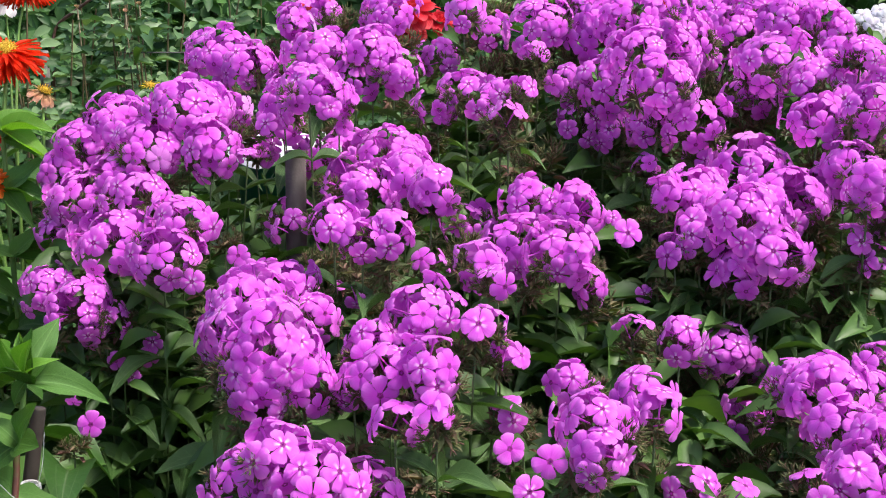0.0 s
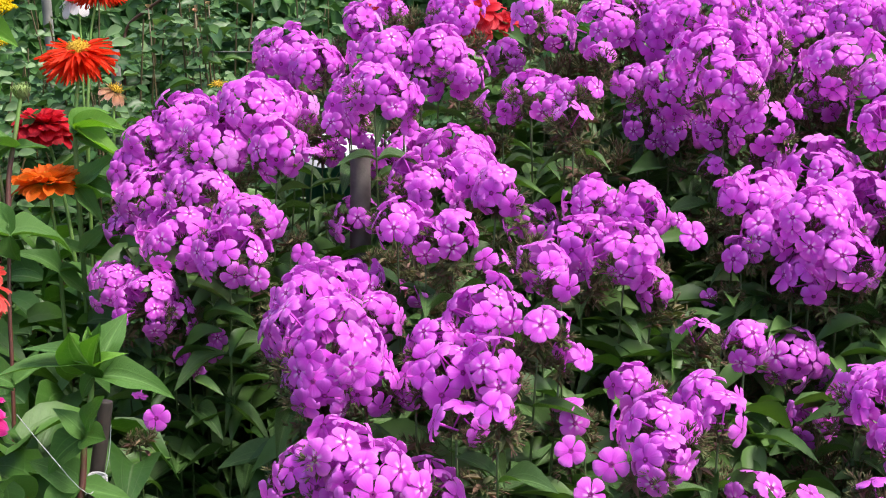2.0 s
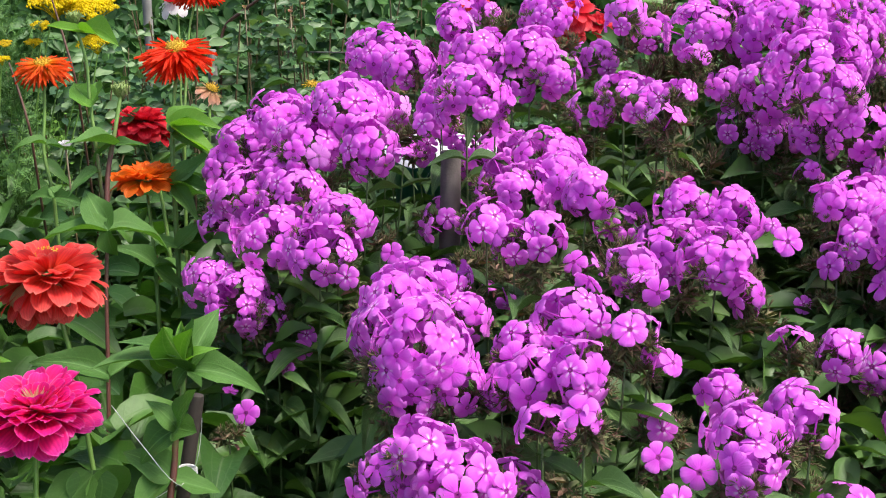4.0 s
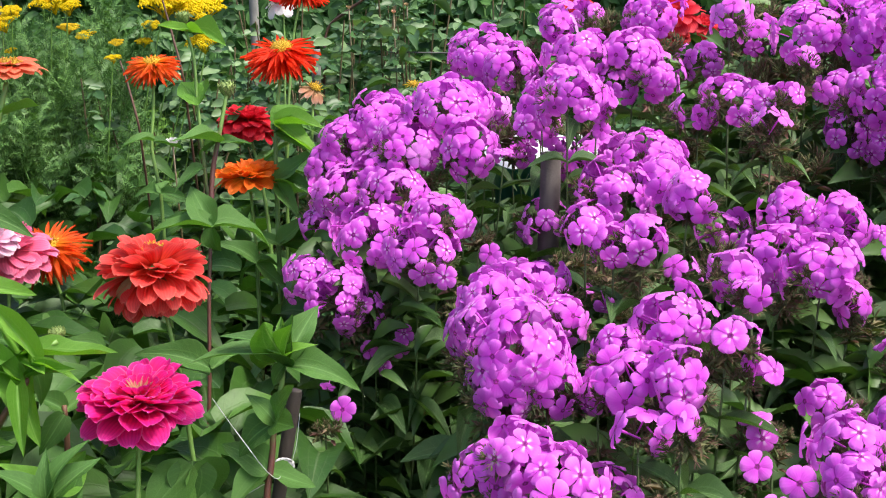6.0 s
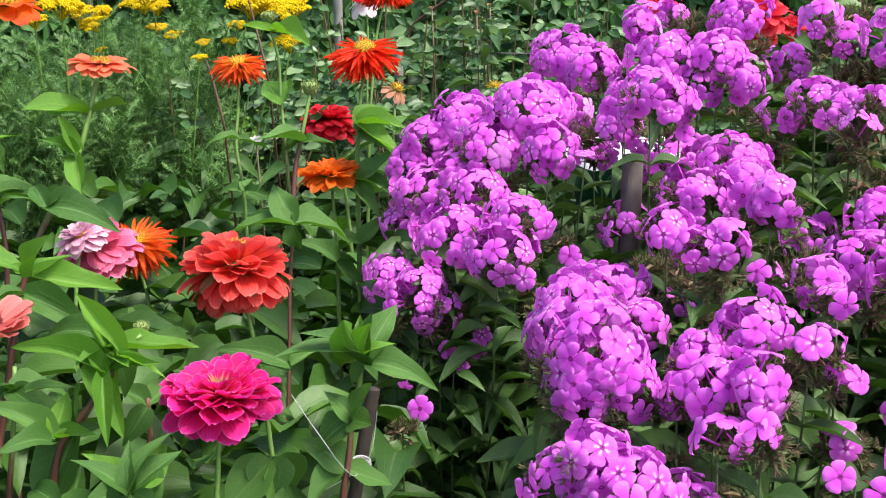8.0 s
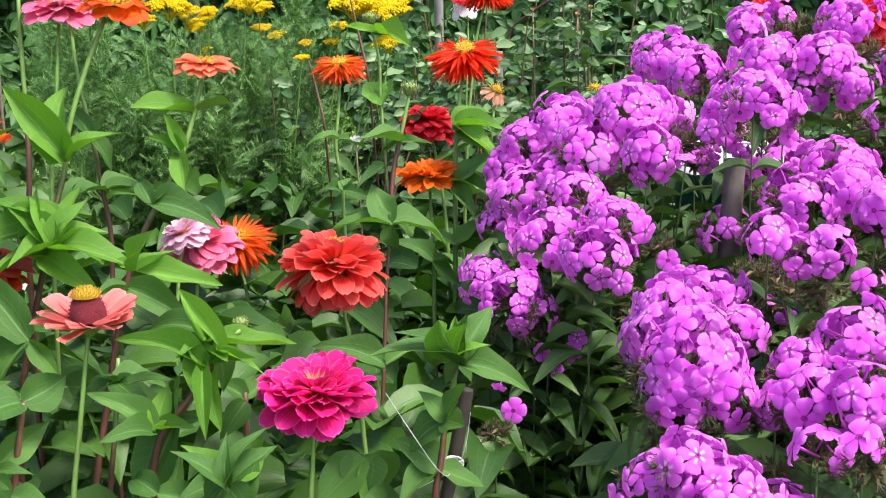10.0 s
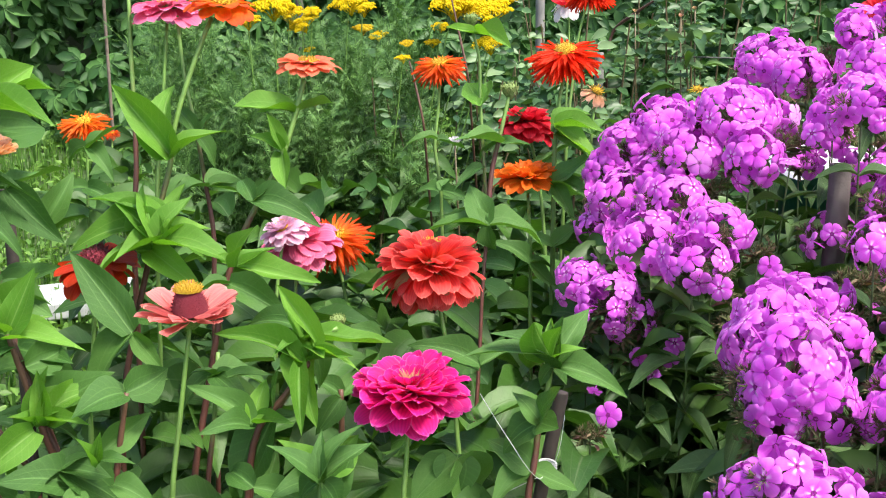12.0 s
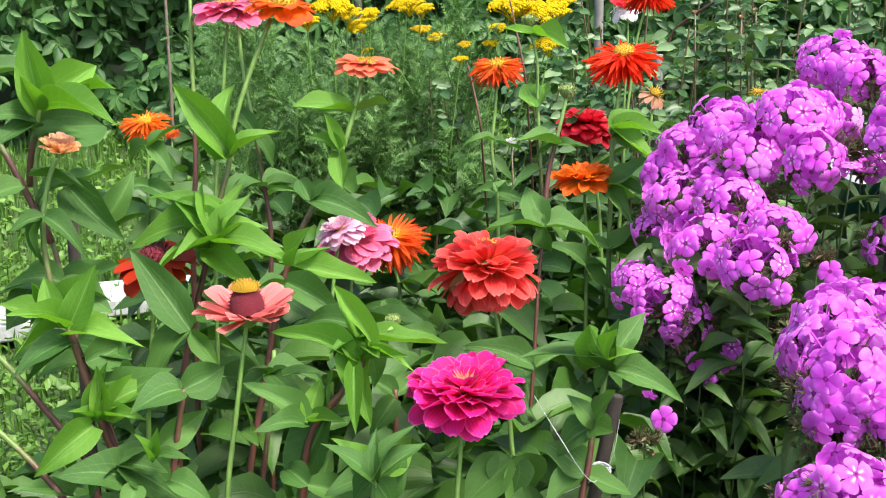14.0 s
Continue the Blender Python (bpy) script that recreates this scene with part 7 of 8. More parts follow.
def low_plants(r):
    b, d = r.uniform(8, 42), r.uniform(2.0, 3.6)
    p = polar(b, d, 0)
    low = ground_height(p.x, p.y)
    return Vector((p.x, p.y, low + 0.45 * r.random() * (0.5 + 0.5 * noise.noise((p.x * 3, p.y * 3, 1)))))
scatter("low_border_plants", OVAL, leaf_poses(random.Random(13), 4200, low_plants, (0.03, 0.08), 0.4, 0.8), M["shaded_low_leaf"], (-1.2, 2.4, 0.2),
        "low tangled green border plants", "foliage")

def lawn(r):
    p = Vector((r.uniform(-6.5, 0.6), r.uniform(1.0, 6.8), 0))
    if p.x > -1.3 and p.y < 2.4:
        p.y += 1.6
    edge = min(p.x + 6.5, 0.6 - p.x, p.y - 1.0, 6.8 - p.y)
    if edge < 0.7 + 0.6 * noise.noise((p.x * 1.5, p.y * 1.5, 5.0)) and r.random() > edge:
        p = Vector((r.uniform(-5.0, -1.4), r.uniform(1.8, 5.5), 0))
    return Vector((p.x, p.y, ground_height(p.x, p.y) - 0.005))
def blade_poses(rnd, n, where, size, wide):
    out = []
    for k in range(n):
        a = rnd.uniform(0, 6.283)
        l = rnd.uniform(*size)
        out.append(aim(where(rnd), (math.cos(a) * 0.9, math.sin(a) * 0.9, 1), (math.cos(a), math.sin(a), 0.3), (wide, l, l)))
    return out
scatter("grass", BLADE, blade_poses(random.Random(14), 27000, lawn, (0.05, 0.12), 0.006), M["grass"], (-2, 4, 0.3), "rough uncut grass and weeds", "grass")

def weed_patch(r):
    p = Vector((r.uniform(-5.5, -1.0), 0.9 + 4.9 * r.random() ** 2.1, 0))
    if p.x > -1.3 and p.y < 1.9:
        p.y += 1.2
    lump = max(0.0, noise.noise((p.x * 2.2, p.y * 2.2, 7.0)) + 0.45)
    return Vector((p.x, p.y, ground_height(p.x, p.y) + 0.22 * lump * r.random()))
def near_weeds(r):
    p = Vector((-1.02 - 1.5 * r.random(), 0.75 + 1.3 * r.random(), 0))
    lump = max(0.0, noise.noise((p.x * 4, p.y * 4, 2.0)) + 0.6)
    return Vector((p.x, p.y, ground_height(p.x, p.y) + 0.30 * lump * r.random()))
TINY = leaf_shape(8, 0.5, 0.55, 0.15, 0.3, 0.02, 0.1, 2, 2)
scatter("weeds", TINY, leaf_poses(random.Random(16), 30000, weed_patch, (0.020, 0.048), 0.6, 0.8), M["weed"], (-2, 4, 0.3), "small-leaved bright green weeds in the grass", "weeds")

scatter("chickweed", TINY, leaf_poses(random.Random(17), 9000, near_weeds, (0.014, 0.034), 0.6, 0.8), M["weed"], (-1.7, 1.4, 0.1), "low tangle of small bright green weeds beside the bed", "weeds")

# the hedge behind the garden: near-black core colour stands for shade between leaves
def hedge_shade_core(name, b0, b1, d, z1, seed, label):
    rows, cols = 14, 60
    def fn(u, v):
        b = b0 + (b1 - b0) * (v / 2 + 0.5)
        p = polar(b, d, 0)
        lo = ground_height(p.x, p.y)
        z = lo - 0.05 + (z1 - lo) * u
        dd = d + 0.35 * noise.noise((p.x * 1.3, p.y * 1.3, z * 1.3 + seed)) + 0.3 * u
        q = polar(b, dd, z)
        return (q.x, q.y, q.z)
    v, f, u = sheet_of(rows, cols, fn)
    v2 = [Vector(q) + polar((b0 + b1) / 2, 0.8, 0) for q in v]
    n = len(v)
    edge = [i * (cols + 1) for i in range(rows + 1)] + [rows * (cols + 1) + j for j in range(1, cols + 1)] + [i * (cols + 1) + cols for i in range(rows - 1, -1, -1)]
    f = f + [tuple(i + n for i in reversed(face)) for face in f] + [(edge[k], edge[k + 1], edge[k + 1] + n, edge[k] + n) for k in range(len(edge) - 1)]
    me = mesh_of(name, list(v) + v2, f, M["hedge_shade_core"])
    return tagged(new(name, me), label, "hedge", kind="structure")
hedge_shade_core("backdrop", -75, 125, 7.4, 3.4, 2.0, "dense hedge closing the garden, its inner shade put into a near-black colour")

def vine_wall(r):
    b = r.uniform(-24, 52)
    z = r.uniform(0.55, 2.5)
    p = polar(b, 1, 0)
    d = 6.6 + 0.55 * noise.noise((b * 0.16, z * 1.6, 3.0)) + r.uniform(-0.12, 0.3)
    q = polar(b, d, z)
    if z < ground_height(q.x, q.y) or noise.noise((b * 0.4, z * 3.0, 9.0)) > 0.5:
        return None
    return q
VINE = joined([moved(leaf_shape(21 + k, 0.45, 0.6, 0.3, 0.25, 0.03, 0.2, 3, 2), pose(0, 0.25, 0, -8, 0, turn) @ Matrix.Diagonal((0.42 * s, s, s, 1))) for k, (turn, s) in enumerate(((0, 1.0), (48, 0.85), (-48, 0.85), (105, 0.6), (-105, 0.6)))])
def hanging(rnd, n, where, size, wide):
    out = []
    for k in range(n):
        p = where(rnd)
        if p is None:
            continue
        back = Vector((p.x, p.y, 0)).normalized()
        side = Vector((back.y, -back.x, 0))
        d = side * rnd.uniform(-0.9, 0.9) + Vector((0, 0, rnd.uniform(-1.0, 0.15))) - back * rnd.uniform(-0.2, 0.6)
        l = rnd.uniform(*size)
        out.append(aim(p, d, -back + Vector((rnd.uniform(-0.5, 0.5), rnd.uniform(-0.5, 0.5), rnd.uniform(0.2, 1.2))), (l * wide, l, l)))
    return out
scatter("vine_hedge", VINE, hanging(random.Random(15), 7000, vine_wall, (0.09, 0.15), 1.0), M["vine_leaf"], (-2.5, 6, 0.8),
        "dark green climbing vine leaves over a hedge", "hedge")

# rose bushes: small grey-green leaflets on thin stems
def rose_bush(b0, b1, d0, d1, z0, z1, n, seed, label):
    r = random.Random(seed)
    mid = polar((b0 + b1) / 2, (d0 + d1) / 2, 0)
    base = (mid.x, mid.y, ground_height(mid.x, mid.y))
    ob = thing("rose_bush", base, label, "rose bush")
    stems, poses = [], []
    for k in range(n):
        b, d = r.uniform(b0, b1), r.uniform(d0, d1)
        top = polar(b, d, r.uniform(z0 + 0.4 * (z1 - z0), z1))
        foot = polar((b * 0.5 + (b0 + b1) / 4), d, 0)
        foot.z = ground_height(foot.x, foot.y)
        knee = foot.lerp(top, 0.55) + Vector((r.uniform(-0.08, 0.08), r.uniform(-0.08, 0.08), 0.05))
        stems.append(tube([top, knee, foot], [0.0018, 0.003, 0.005], 5, False))
        for s in range(24):
            q = top.lerp(knee, s / 14) if s < 14 else knee.lerp(foot, (s - 14) / 8)
            a = r.uniform(0, 6.283)
            out_way = Vector((math.cos(a), math.sin(a), r.uniform(-0.3, 0.5))).normalized()
            for lf in range(5):
                along = (lf + 1) // 2 * 0.028 + 0.015
                side = 0 if lf == 4 else (1 if lf % 2 else -1)
                cross = out_way.cross(Vector((0, 0, 1)))
                wd = out_way * (0.5 if side else 1) + cross * side + Vector((0, 0, r.uniform(-0.2, 0.2)))
                l = r.uniform(0.020, 0.036) if r.random() < 0.75 else r.uniform(0.036, 0.052)
                poses.append(aim(q + out_way * along, wd, (r.uniform(-0.8, 0.8), r.uniform(-1.3, 0.3), r.uniform(0.2, 1.0)), (l * 0.56, l, l)))
    for v, f, u in stems:
        o = Vector(v[0])
        child("stem", mesh_of("stem", [Vector(p) - o for p in v], f, M["rose_stem"], u), ob, Matrix.Translation(o), "thin brown thorny stem")
    v = np.array([tuple(p) for p in ROUND[0]])
    mats = np.array([[list(row) for row in m] for m in poses])
    pts = np.einsum("nij,kj->nki", mats[:, :3, :3], v) + mats[:, None, :3, 3] - np.array(base)
    k = len(v)
    faces = [tuple(i + m * k for i in face) for m in range(len(poses)) for face in ROUND[1]]
    fo = child("foliage", mesh_of("foliage", pts.reshape(-1, 3), faces, M["rose_leaf"]), ob, Matrix.Translation(base), "grey-green glossy leaflets")
    fo["kind"] = "stuff"
    return ob
rose_bush(8, 16, 2.7, 3.5, 0.5, 1.46, 36, 31, "rose bush with grey-green leaves behind the phlox")
rose_bush(14, 23, 2.5, 3.3, 0.4, 1.44, 40, 32, "rose bush with grey-green leaves and thin bare twigs")
rose_bush(19, 29, 2.4, 3.0, 0.25, 1.20, 40, 33, "low rose bush with pale green leaves")
rose_bush(17, 24.5, 2.55, 3.15, 0.5, 1.27, 34, 35, "dense grey-green rose bush round a pipe post")
rose_bush(0, 9, 2.5, 3.2, 0.4, 1.30, 30, 34, "rose bush half hidden behind tall phlox")

# yarrow: a feathery bush under flat yellow heads
def frond_shape():
    """A feathery plume: side sprigs along a bent rib, each cut into fine threads."""
    r = random.Random(77)
    parts = [tube([(0, 0, 0), (0.03, 0.5, 0.05), (0.0, 1, 0.12)], [0.010, 0.008, 0.003], 3, False)]
    for k in range(16):
        u = 0.12 + 0.054 * k
        a = k * 2.4 + r.uniform(-0.4, 0.4)
        root = Vector((0.03 * math.sin(3 * u), u, 0.12 * u * u))
        d = Vector((math.cos(a), r.uniform(0.5, 1.0), math.sin(a))).normalized()
        l = 0.30 * math.sin(min(1.0, 0.35 + u) * math.pi * 0.62) * r.uniform(0.8, 1.15)
        flat = d.cross(Vector((0.3, 0.2, 1))).normalized()
        parts.append(([root - flat * 0.007, root + flat * 0.007, root + d * l], [(0, 1, 2)], [(0, 0)] * 3))
        for j in range(5):
            o = root + d * l * (0.25 + 0.16 * j)
            for sign in (-1, 1):
                e = (d * 0.8 + flat * sign + Vector((0, 0, r.uniform(-0.3, 0.3)))).normalized()
                w = d * 0.016
                parts.append(([o - w, o + w, o + e * l * r.uniform(0.26, 0.42) * (1 - 0.1 * j)], [(0, 1, 2)], [(0, 0)] * 3))
    return joined(parts)
FROND = frond_shape()

YARROW_HEADS = [mesh_of("flower_head", *yarrow_head_shape(k, t, 400)[:2], M[m]) for k, t, m in ((1, 0.55, "yarrow"), (2, 0.42, "yarrow"), (3, 0.36, "yarrow_dull"))]
def yarrow(b0, b1, d0, d1, z1, n, seed):
    r = random.Random(seed)
    mid = polar((b0 + b1) / 2, (d0 + d1) / 2, 0)
    base = Vector((mid.x, mid.y, ground_height(mid.x, mid.y)))
    ob = thing("yarrow_plant", base, "feathery dark green yarrow bush with flat golden-yellow heads", "yarrow")
    poses = []
    for k in range(n):
        b, d = r.uniform(b0, b1), r.uniform(d0, d1)
        p = polar(b, d, 0)
        lo = ground_height(p.x, p.y)
        lump = 0.85 + 0.3 * noise.noise((p.x * 5, p.y * 5, 0))
        p.z = lo + (z1 - lo) * lump * r.random() ** 0.55
        if noise.noise((p.x * 9, p.y * 4, p.z * 6)) < -0.12:
            continue
        a = r.uniform(0, 6.283)
        l = r.uniform(0.075, 0.16)
        poses.append(aim(p, (math.cos(a), math.sin(a), r.uniform(0.6, 3.5)), (r.uniform(-1, 1), r.uniform(-1, 0), 1), (l, l, l)))
    v = np.array([tuple(p) for p in FROND[0]])
    mats = np.array([[list(row) for row in m] for m in poses])
    pts = np.einsum("nij,kj->nki", mats[:, :3, :3], v) + mats[:, None, :3, 3] - np.array(base)
    k = len(v)
    faces = [tuple(i + m * k for i in face) for m in range(len(poses)) for face in FROND[1]]
    fo = child("foliage", mesh_of("foliage", pts.reshape(-1, 3), faces, M["fern_leaf"]), ob, Matrix.Translation(base), "finely cut feathery leaves")
    fo["kind"] = "stuff"
    return ob
def yarrow_bloom(ob, x, y, z, radius, kind=0):
    c = Vector((x, y, z))
    base = ob.matrix_basis.translation
    foot = Vector((base.x * 0.6 + x * 0.4, base.y * 0.6 + y * 0.4, base.z))
    v, f, u = tube([c, foot.lerp(c, 0.6) + Vector((R.uniform(-0.03, 0.03), 0, 0)), foot], [0.0014, 0.002, 0.003], 5, False)
    child("stem", mesh_of("stem", [q - c for q in v], f, M["green_stem"], u), ob, Matrix.Translation(c))
    lean = Vector((R.uniform(-0.25, 0.25), R.uniform(-0.5, -0.22), 1))
    child("flower_head", YARROW_HEADS[kind], ob, aim(c, (1, R.uniform(-0.5, 0.5), 0), lean, radius), "flat golden-yellow flower head")
ya = yarrow(26.5, 38.5, 2.4, 3.1, 1.30, 3400, 41)
yarrow_bloom(ya, -1.372, 2.097, 1.333, 0.046)
yarrow_bloom(ya, -1.355, 2.126, 1.321, 0.034)
yarrow_bloom(ya, -1.344, 2.162, 1.302, 0.034, 1)
yarrow_bloom(ya, -1.330, 2.176, 1.326, 0.02)
yarrow_bloom(ya, -1.357, 1.983, 1.312, 0.028)
yarrow_bloom(ya, -1.265, 2.214, 1.341, 0.042)
yarrow_bloom(ya, -1.263, 2.270, 1.330, 0.03)
yarrow_bloom(ya, -1.284, 2.307, 1.288, 0.024, 2)
yarrow_bloom(ya, -1.253, 2.319, 1.273, 0.022, 1)
yarrow_bloom(ya, -1.381, 2.244, 1.245, 0.013, 1)
yarrow_bloom(ya, -1.031, 2.222, 1.337, 0.050)
yarrow_bloom(ya, -0.967, 2.252, 1.323, 0.050)
yarrow_bloom(ya, -1.013, 2.264, 1.329, 0.04)
yarrow_bloom(ya, -0.986, 2.364, 1.345, 0.034)
yarrow_bloom(ya, -0.961, 2.241, 1.264, 0.036)
yarrow_bloom(ya, -1.094, 2.294, 1.295, 0.020)
yarrow_bloom(ya, -1.105, 2.280, 1.263, 0.018)
yarrow_bloom(ya, -1.152, 2.255, 1.263, 0.015, 2)
yarrow_bloom(ya, -1.110, 2.155, 1.239, 0.017)

# ---- small rose blooms and canes ----
def rose_bud(x, y, z, radius, colour, label, foot=0.5):
    foot = z - ground_height(x, y)
    p = thing("rose_bud", (x, y, z - foot), label, "rose")
    rings = [(colour, "scoop", 7, 0.9, 38, 0.15, 0.0), (colour, "scoop", 6, 0.75, 62, 0.1, 0.05), (colour, "scoop", 4, 0.55, 78, 0.05, 0.1)]
    zinnia_head(p, x, y, z, radius, rings, (R.uniform(-0.3, 0.3), -0.3), None)
    stalk(p, [(x, y, z - radius * 0.2), (x + 0.02, y + 0.01, z - foot * 0.5), (x + 0.03, y + 0.02, z - foot)], 0.0022, "rose_stem")
rose_bud(-0.961, 2.080, 1.088, 0.017, "white_petal", "small white rose just opening", 0.45)
rose_bud(-0.679, 2.636, 1.314, 0.008, "faded", "tiny pinkish rose bud on a thin twig", 0.3)
rose_bud(-0.653, 2.654, 1.329, 0.008, "dead", "tiny brownish rose bud on a thin twig", 0.3)
rose_bud(-0.768, 2.591, 1.324, 0.008, "dead", "tiny brownish rose bud on a bare twig", 0.3)
def cane(points, label, thick=0.0022):
    pts = [Vector(q) for q in points]
    foot = pts[-1] * 1.42
    foot.z = ground_height(foot.x, foot.y) - 0.02
    v, f, u = tube(pts + [foot], [thick * 0.6] + [thick] * len(pts), 6)
    return thing("rose_cane", foot, label, "rose cane", me=mesh_of("rose_cane", [q - foot for q in v], f, M["cane"], u))
cane([(-0.953, 2.040, 1.370), (-0.932, 2.033, 1.300), (-0.907, 2.023, 1.209)], "thin red-brown rose cane")
cane([(-0.984, 1.935, 1.253), (-0.968, 1.931, 1.204), (-0.949, 1.924, 1.133)], "reddish thorny rose cane")
cane([(-0.756, 2.720, 1.351), (-0.817, 2.736, 1.312), (-0.869, 2.757, 1.272), (-0.872, 2.735, 1.196)], "bare dark rose branch", 0.004)

# ---- stakes, posts and twine ----
def hollow_stake(x, y, z, radius, label, lean=(0, 0), material="stake"):
    """An old stalk used as a stake, cut off square and hollow at its top."""
    foot = Vector((x + lean[0], y + lean[1], ground_height(x, y) - 0.05))
    top = Vector((x, y, z))
    v, f, u = [], [], []
    sides, steps = 14, 12
    ax = (top - foot).normalized()
    a = ax.cross(Vector((0, 1, 0.1))).normalized()
    b = ax.cross(a)
    rings = [(foot.lerp(top, i / steps), radius * (1.12 - 0.12 * i / steps + (0.06 if i in (4, 8, 11) else 0))) for i in range(steps + 1)]
    rings += [(top, radius * 0.72), (top - ax * 0.012, radius * 0.62), (top - ax * 0.05, radius * 0.55), (top - ax * 0.05, 0.0005)]
    for p, rad in rings:
        for k in range(sides):
            w = 2 * math.pi * k / sides
            rr = rad * (1 + 0.05 * math.sin(3 * w + p.z * 9))
            v.append(p + (a * math.cos(w) + b * math.sin(w)) * rr)
    hole = []
    for i in range(len(rings) - 1):
        for k in range(sides):
            i0, i1 = i * sides + k, i * sides + (k + 1) % sides
            (f if i <= steps else hole).append((i0, i1, i1 + sides, i0 + sides))
    first = (steps + 1) * sides
    ob = thing("garden_stake", foot, label, "stake")
    child("shaft", mesh_of("shaft", [q - foot for q in v[:first + sides]], f, M[material]), ob, Matrix.Translation(foot))
    child("hollow_core", mesh_of("hollow_core", [q - foot for q in v[first:]], [tuple(i - first for i in face) for face in hole], M["dark_stake"]), ob, Matrix.Translation(foot), "dark hollow pith")
    return ob
hollow_stake(-0.181, 1.469, 1.185, 0.0125, "weathered grey-brown wooden stake with a hollow top", (-0.012, 0.0))

def pole(name, x, y, z, radius, label, material, lean=(0, 0), sides=12):
    foot = Vector((x + lean[0], y + lean[1], ground_height(x, y) - 0.05))
    top = Vector((x, y, z))
    d = top - foot
    v, f, u = tube([top, top - d * 0.004, foot.lerp(top, 0.5), foot], [radius * 0.9, radius, radius, radius * 1.05], sides)
    return thing(name, foot, label, "post", me=mesh_of(name, [q - foot for q in v], f, M[material]))
stake_top = (-0.371, 1.050, 1.009)
pole("tie_stake", *stake_top, 0.0068, "dark wooden stake tied with white twine", "dark_stake", (-0.17, -0.09))
pole("pipe_post", -1.236, 3.237, 1.430, 0.0130, "grey galvanised pipe post among the roses", "steel", (0.02, 0))
pole("short_pipe_post", -0.860, 2.635, 1.232, 0.0105, "short grey pipe post behind the zinnias", "steel")
pole("leaning_post", -1.742, 2.784, 1.385, 0.0105, "slim grey-brown post leaning among the yarrow", "stake", (0.05, 0))
pole("thin_pole", -3.835, 4.453, 1.374, 0.0075, "thin rusty pole before the vine hedge", "rusty", (0.012, 0))
pole("side_stake", -1.106, 1.088, 1.147, 0.0075, "dark weathered stake among zinnia leaves", "dark_stake", (0.03, 0))

def twine(points, label, thick=0.00034):
    o = Vector(points[0])
    v, f, u = tube(points, [thick] * len(points), 6)
    return thing("twine", o, label, "string", me=mesh_of("twine", [q - o for q in v], f, M["string"], u))
knot_place = Vector((-0.371, 1.019, 0.941))
def knot():
    pts = []
    for k in range(40):
        a = k * 0.8
        pts.append(knot_place + Vector((-0.005 + 0.0082 * math.cos(a), 0.009 + 0.0082 * math.sin(a), 0.0035 * math.sin(k * 0.37))))
    return twine(pts, "white twine wound round the dark stake", 0.0010)
knot()
twine([(-0.418, 0.960, 1.029), (-0.394, 0.964, 0.992), (-0.368, 0.978, 0.949), (-0.370, 1.008, 0.943)], "taut white twine running down to a stake")
twine([(-0.354, 1.011, 1.001), (-0.355, 1.003, 0.974), (-0.366, 1.011, 0.943)], "white twine hanging beside the stake")
twine([(-0.371, 1.007, 0.941), (-0.405, 1.009, 0.918), (-0.466, 1.012, 0.878)], "white twine running low between the zinnias")
twine([(-0.683, 2.612, 1.230), (-0.576, 2.669, 1.226), (-0.469, 2.725, 1.224)], "thin wire stretched through the rose bush", 0.0016).data.materials[0] = M["wire"]

# ---- behind the phlox: tub and red blooms ----
def tub(x, y, z, radius):
    prof = [(0.78, -0.32), (0.98, -0.02), (1.06, -0.02), (1.08, 0.0), (1.02, 0.012), (0.97, 0.0), (0.78, -0.30), (0.0, -0.30)]
    v, f = [], []
    n = 32
    for rad, h in prof:
        for k in range(n):
            a = 2 * math.pi * k / n
            v.append((radius * rad * math.cos(a), radius * rad * math.sin(a), h))
    for i in range(len(prof) - 1):
        for k in range(n):
            f.append((i * n + k, i * n + (k + 1) % n, (i + 1) * n + (k + 1) % n, (i + 1) * n + k))
    f.append(tuple(range(n))[::-1])
    ob = thing("garden_tub", (x, y, z), "teal plastic garden tub under a white sheet", "tub", me=mesh_of("garden_tub", v, f, M["tub"]))
    def fn(u, w):
        a = w * math.pi
        s = radius * (0.02 + 1.12 * u)
        fall = -0.02 * max(0, u - 0.9) * 10 * (1 + 0.6 * math.sin(a * 5))
        return (s * math.cos(a), s * math.sin(a), 0.016 + fall + 0.006 * math.sin(a * 7 + u * 5))
    v, f, u = sheet_of(10, 40, fn)
    child("cover", mesh_of("cover", v, f, M["sheet"], u), ob, Matrix.Translation((x, y, z)), "white crumpled plastic sheet")
tub(-0.245, 2.032, 1.102, 0.105)
TUB = Vector((-0.245, 2.032, 1.102))
tub_stand = thing("wooden_crate", (TUB.x, TUB.y, TUB.z - 0.32), "dark weathered crate hidden under the tub", "crate",
                  me=mesh_of("wooden_crate", [(sx * 0.12, sy * 0.12, h) for h in (ground_height(TUB.x, TUB.y) - TUB.z + 0.30, -0.001) for sx, sy in ((-1, -1), (1, -1), (1, 1), (-1, 1))],
                             [(0, 3, 2, 1), (4, 5, 6, 7), (0, 1, 5, 4), (1, 2, 6, 5), (2, 3, 7, 6), (3, 0, 4, 7)], M["dark_stake"], smooth=False))

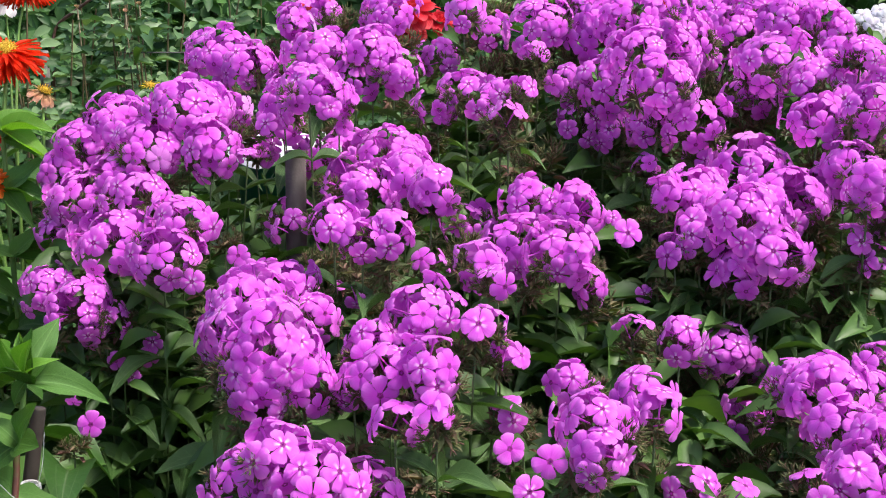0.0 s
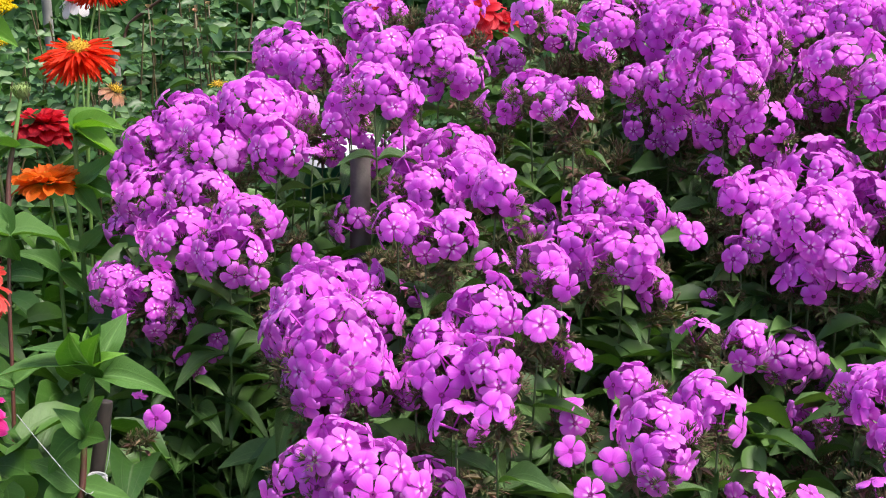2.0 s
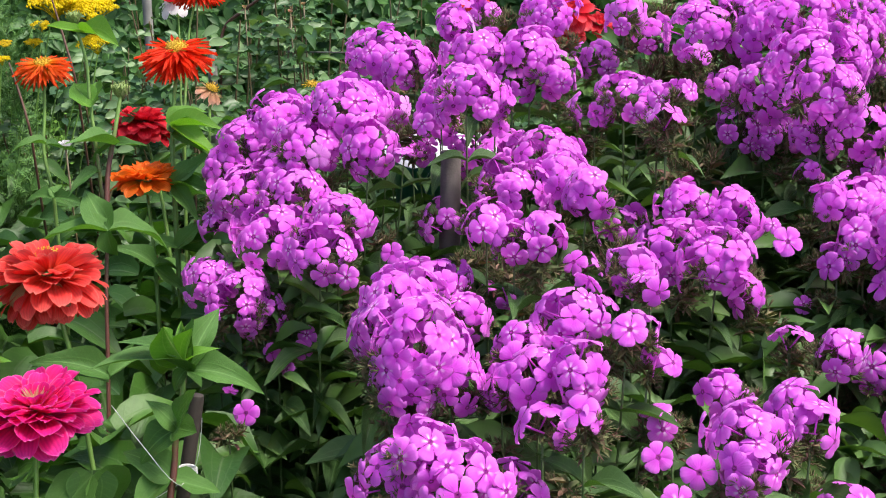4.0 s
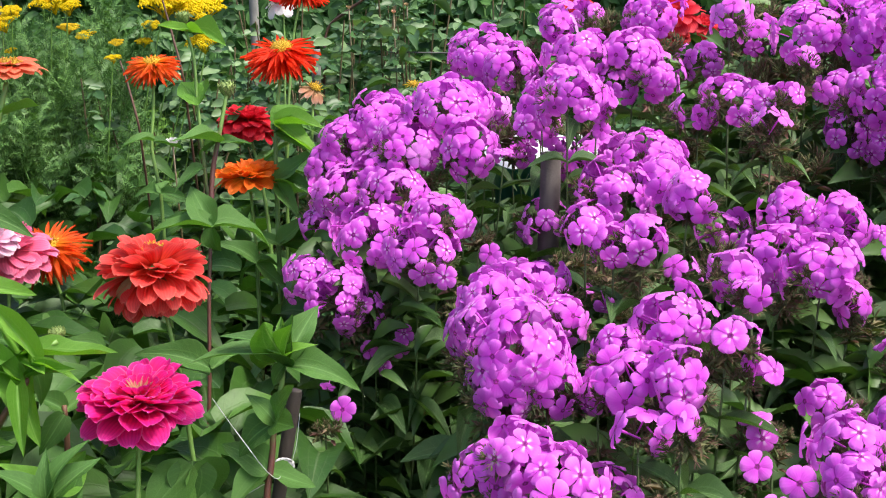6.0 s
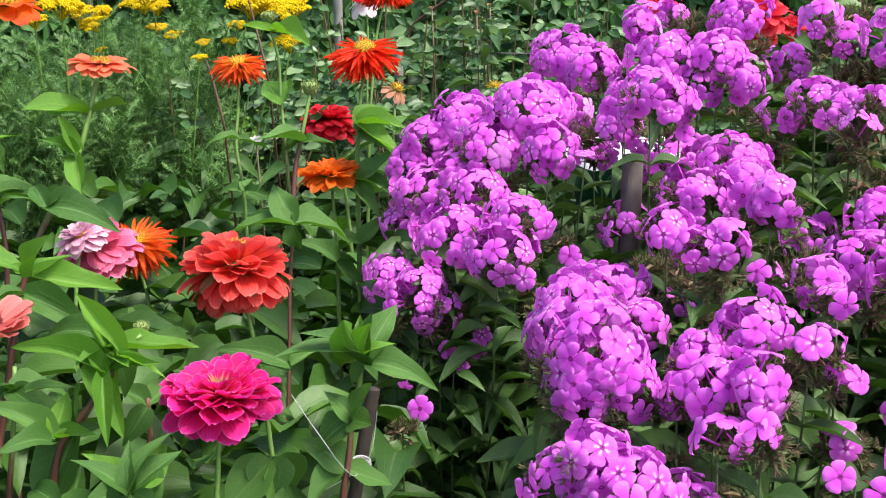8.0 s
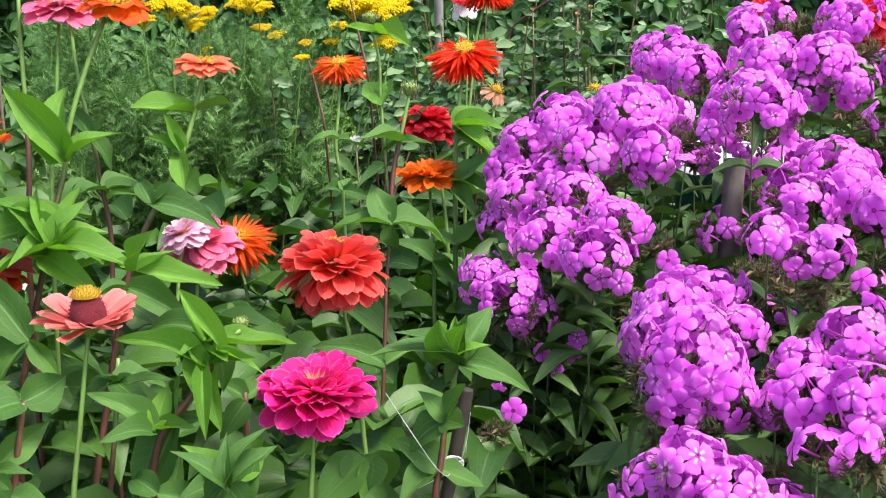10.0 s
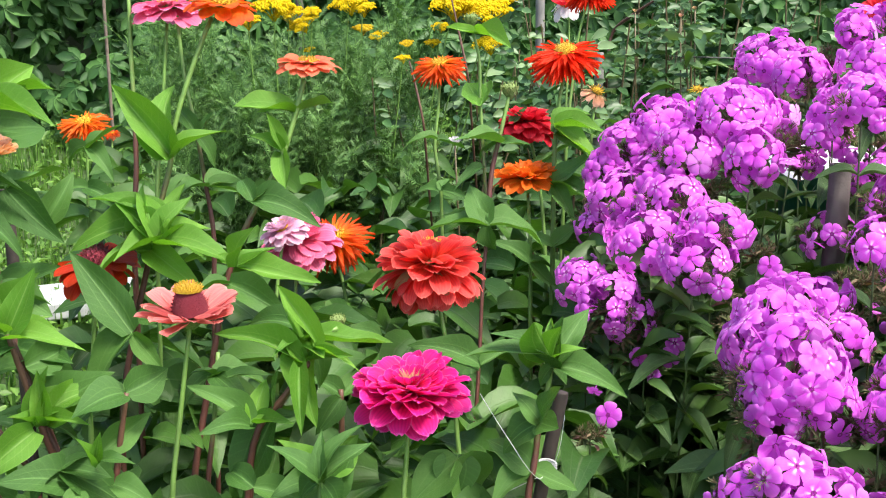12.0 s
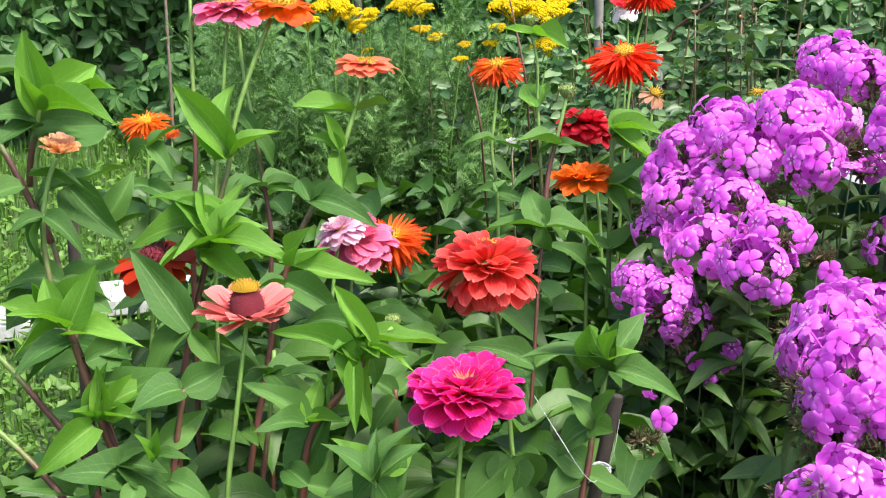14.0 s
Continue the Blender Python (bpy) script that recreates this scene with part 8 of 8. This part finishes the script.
def red_flower(x, y, z, radius, lean, label):
    g = ground_height(x, y)
    p = thing("red_flower", (x, y, g), label, "flower", "red blooms behind the phlox")
    rings = [("red_bloom", "broad", 12, 0.78, -12, 0.22, -0.04), ("red_bloom", "broad", 12, 0.72, 8, 0.2, 0.04), ("red_bloom", "scoop", 10, 0.6, 32, 0.15, 0.1),
             ("red_bloom", "scoop", 8, 0.45, 55, 0.1, 0.15), ("red_bloom", "scoop", 6, 0.32, 72, 0.05, 0.2)]
    zinnia_head(p, x, y, z, radius, rings, lean, None)
    stalk(p, [(x, y, z - 0.02), (x + 0.02, y + 0.03, (z + g) / 2), (x, y + 0.02, g - 0.02)], 0.004, "phlox_stem")
    leaf_pair(p, Vector((x, y, z - 0.12)), 20, 0.08, 0.2, 0.5)
red_flower(-0.052, 2.027, 1.338, 0.046, (-0.2, -0.6), "salmon-red double bloom on a thin stalk")
red_flower(-0.060, 2.049, 1.305, 0.036, (-0.3, -0.9), "red double bloom half hidden by phlox")
red_flower(-0.006, 2.064, 1.316, 0.026, (0.3, -0.7), "small bright red bloom")
red_flower(-0.224, 2.147, 1.345, 0.030, (0.3, -0.7), "dark red bloom deep among phlox stalks")
red_flower(0.379, 2.041, 1.353, 0.026, (0.1, -0.7), "red bloom among tall phlox")
red_flower(-0.034, 1.990, 1.130, 0.020, (0.1, -0.9), "small red bloom low behind the phlox")

# ---- white paving slabs by the grass ----
path_a, path_b = Vector((-3.025, 2.640, 0.313)), Vector((-2.797, 3.021, 0.326))
path = thing("pavement", (path_a.x, path_a.y, ground_height(path_a.x, path_a.y)), "whitewashed paving slabs half sunk in the grass", "pavement", kind="structure")
def slab_mesh():
    bm = bmesh.new()
    bmesh.ops.create_cube(bm, size=1)
    bmesh.ops.scale(bm, vec=(0.34, 0.26, 0.06), verts=bm.verts)
    bmesh.ops.bevel(bm, geom=bm.edges[:], offset=0.007, segments=1, affect="EDGES")
    me = bpy.data.meshes.new("slab")
    bm.to_mesh(me)
    bm.free()
    me.materials.append(M["slab"])
    return me
SLAB = slab_mesh()
along = Vector((path_b.x - path_a.x, path_b.y - path_a.y, 0)).normalized()
for k in range(-4, 4):
    q = path_a + along * 0.35 * k
    child("slab", SLAB, path, pose(q.x, q.y, ground_height(q.x, q.y) + 0.045 + R.uniform(-0.006, 0.006), R.uniform(-2, 2), R.uniform(-2, 2), math.degrees(math.atan2(along.y, along.x)) + R.uniform(-2, 2)))
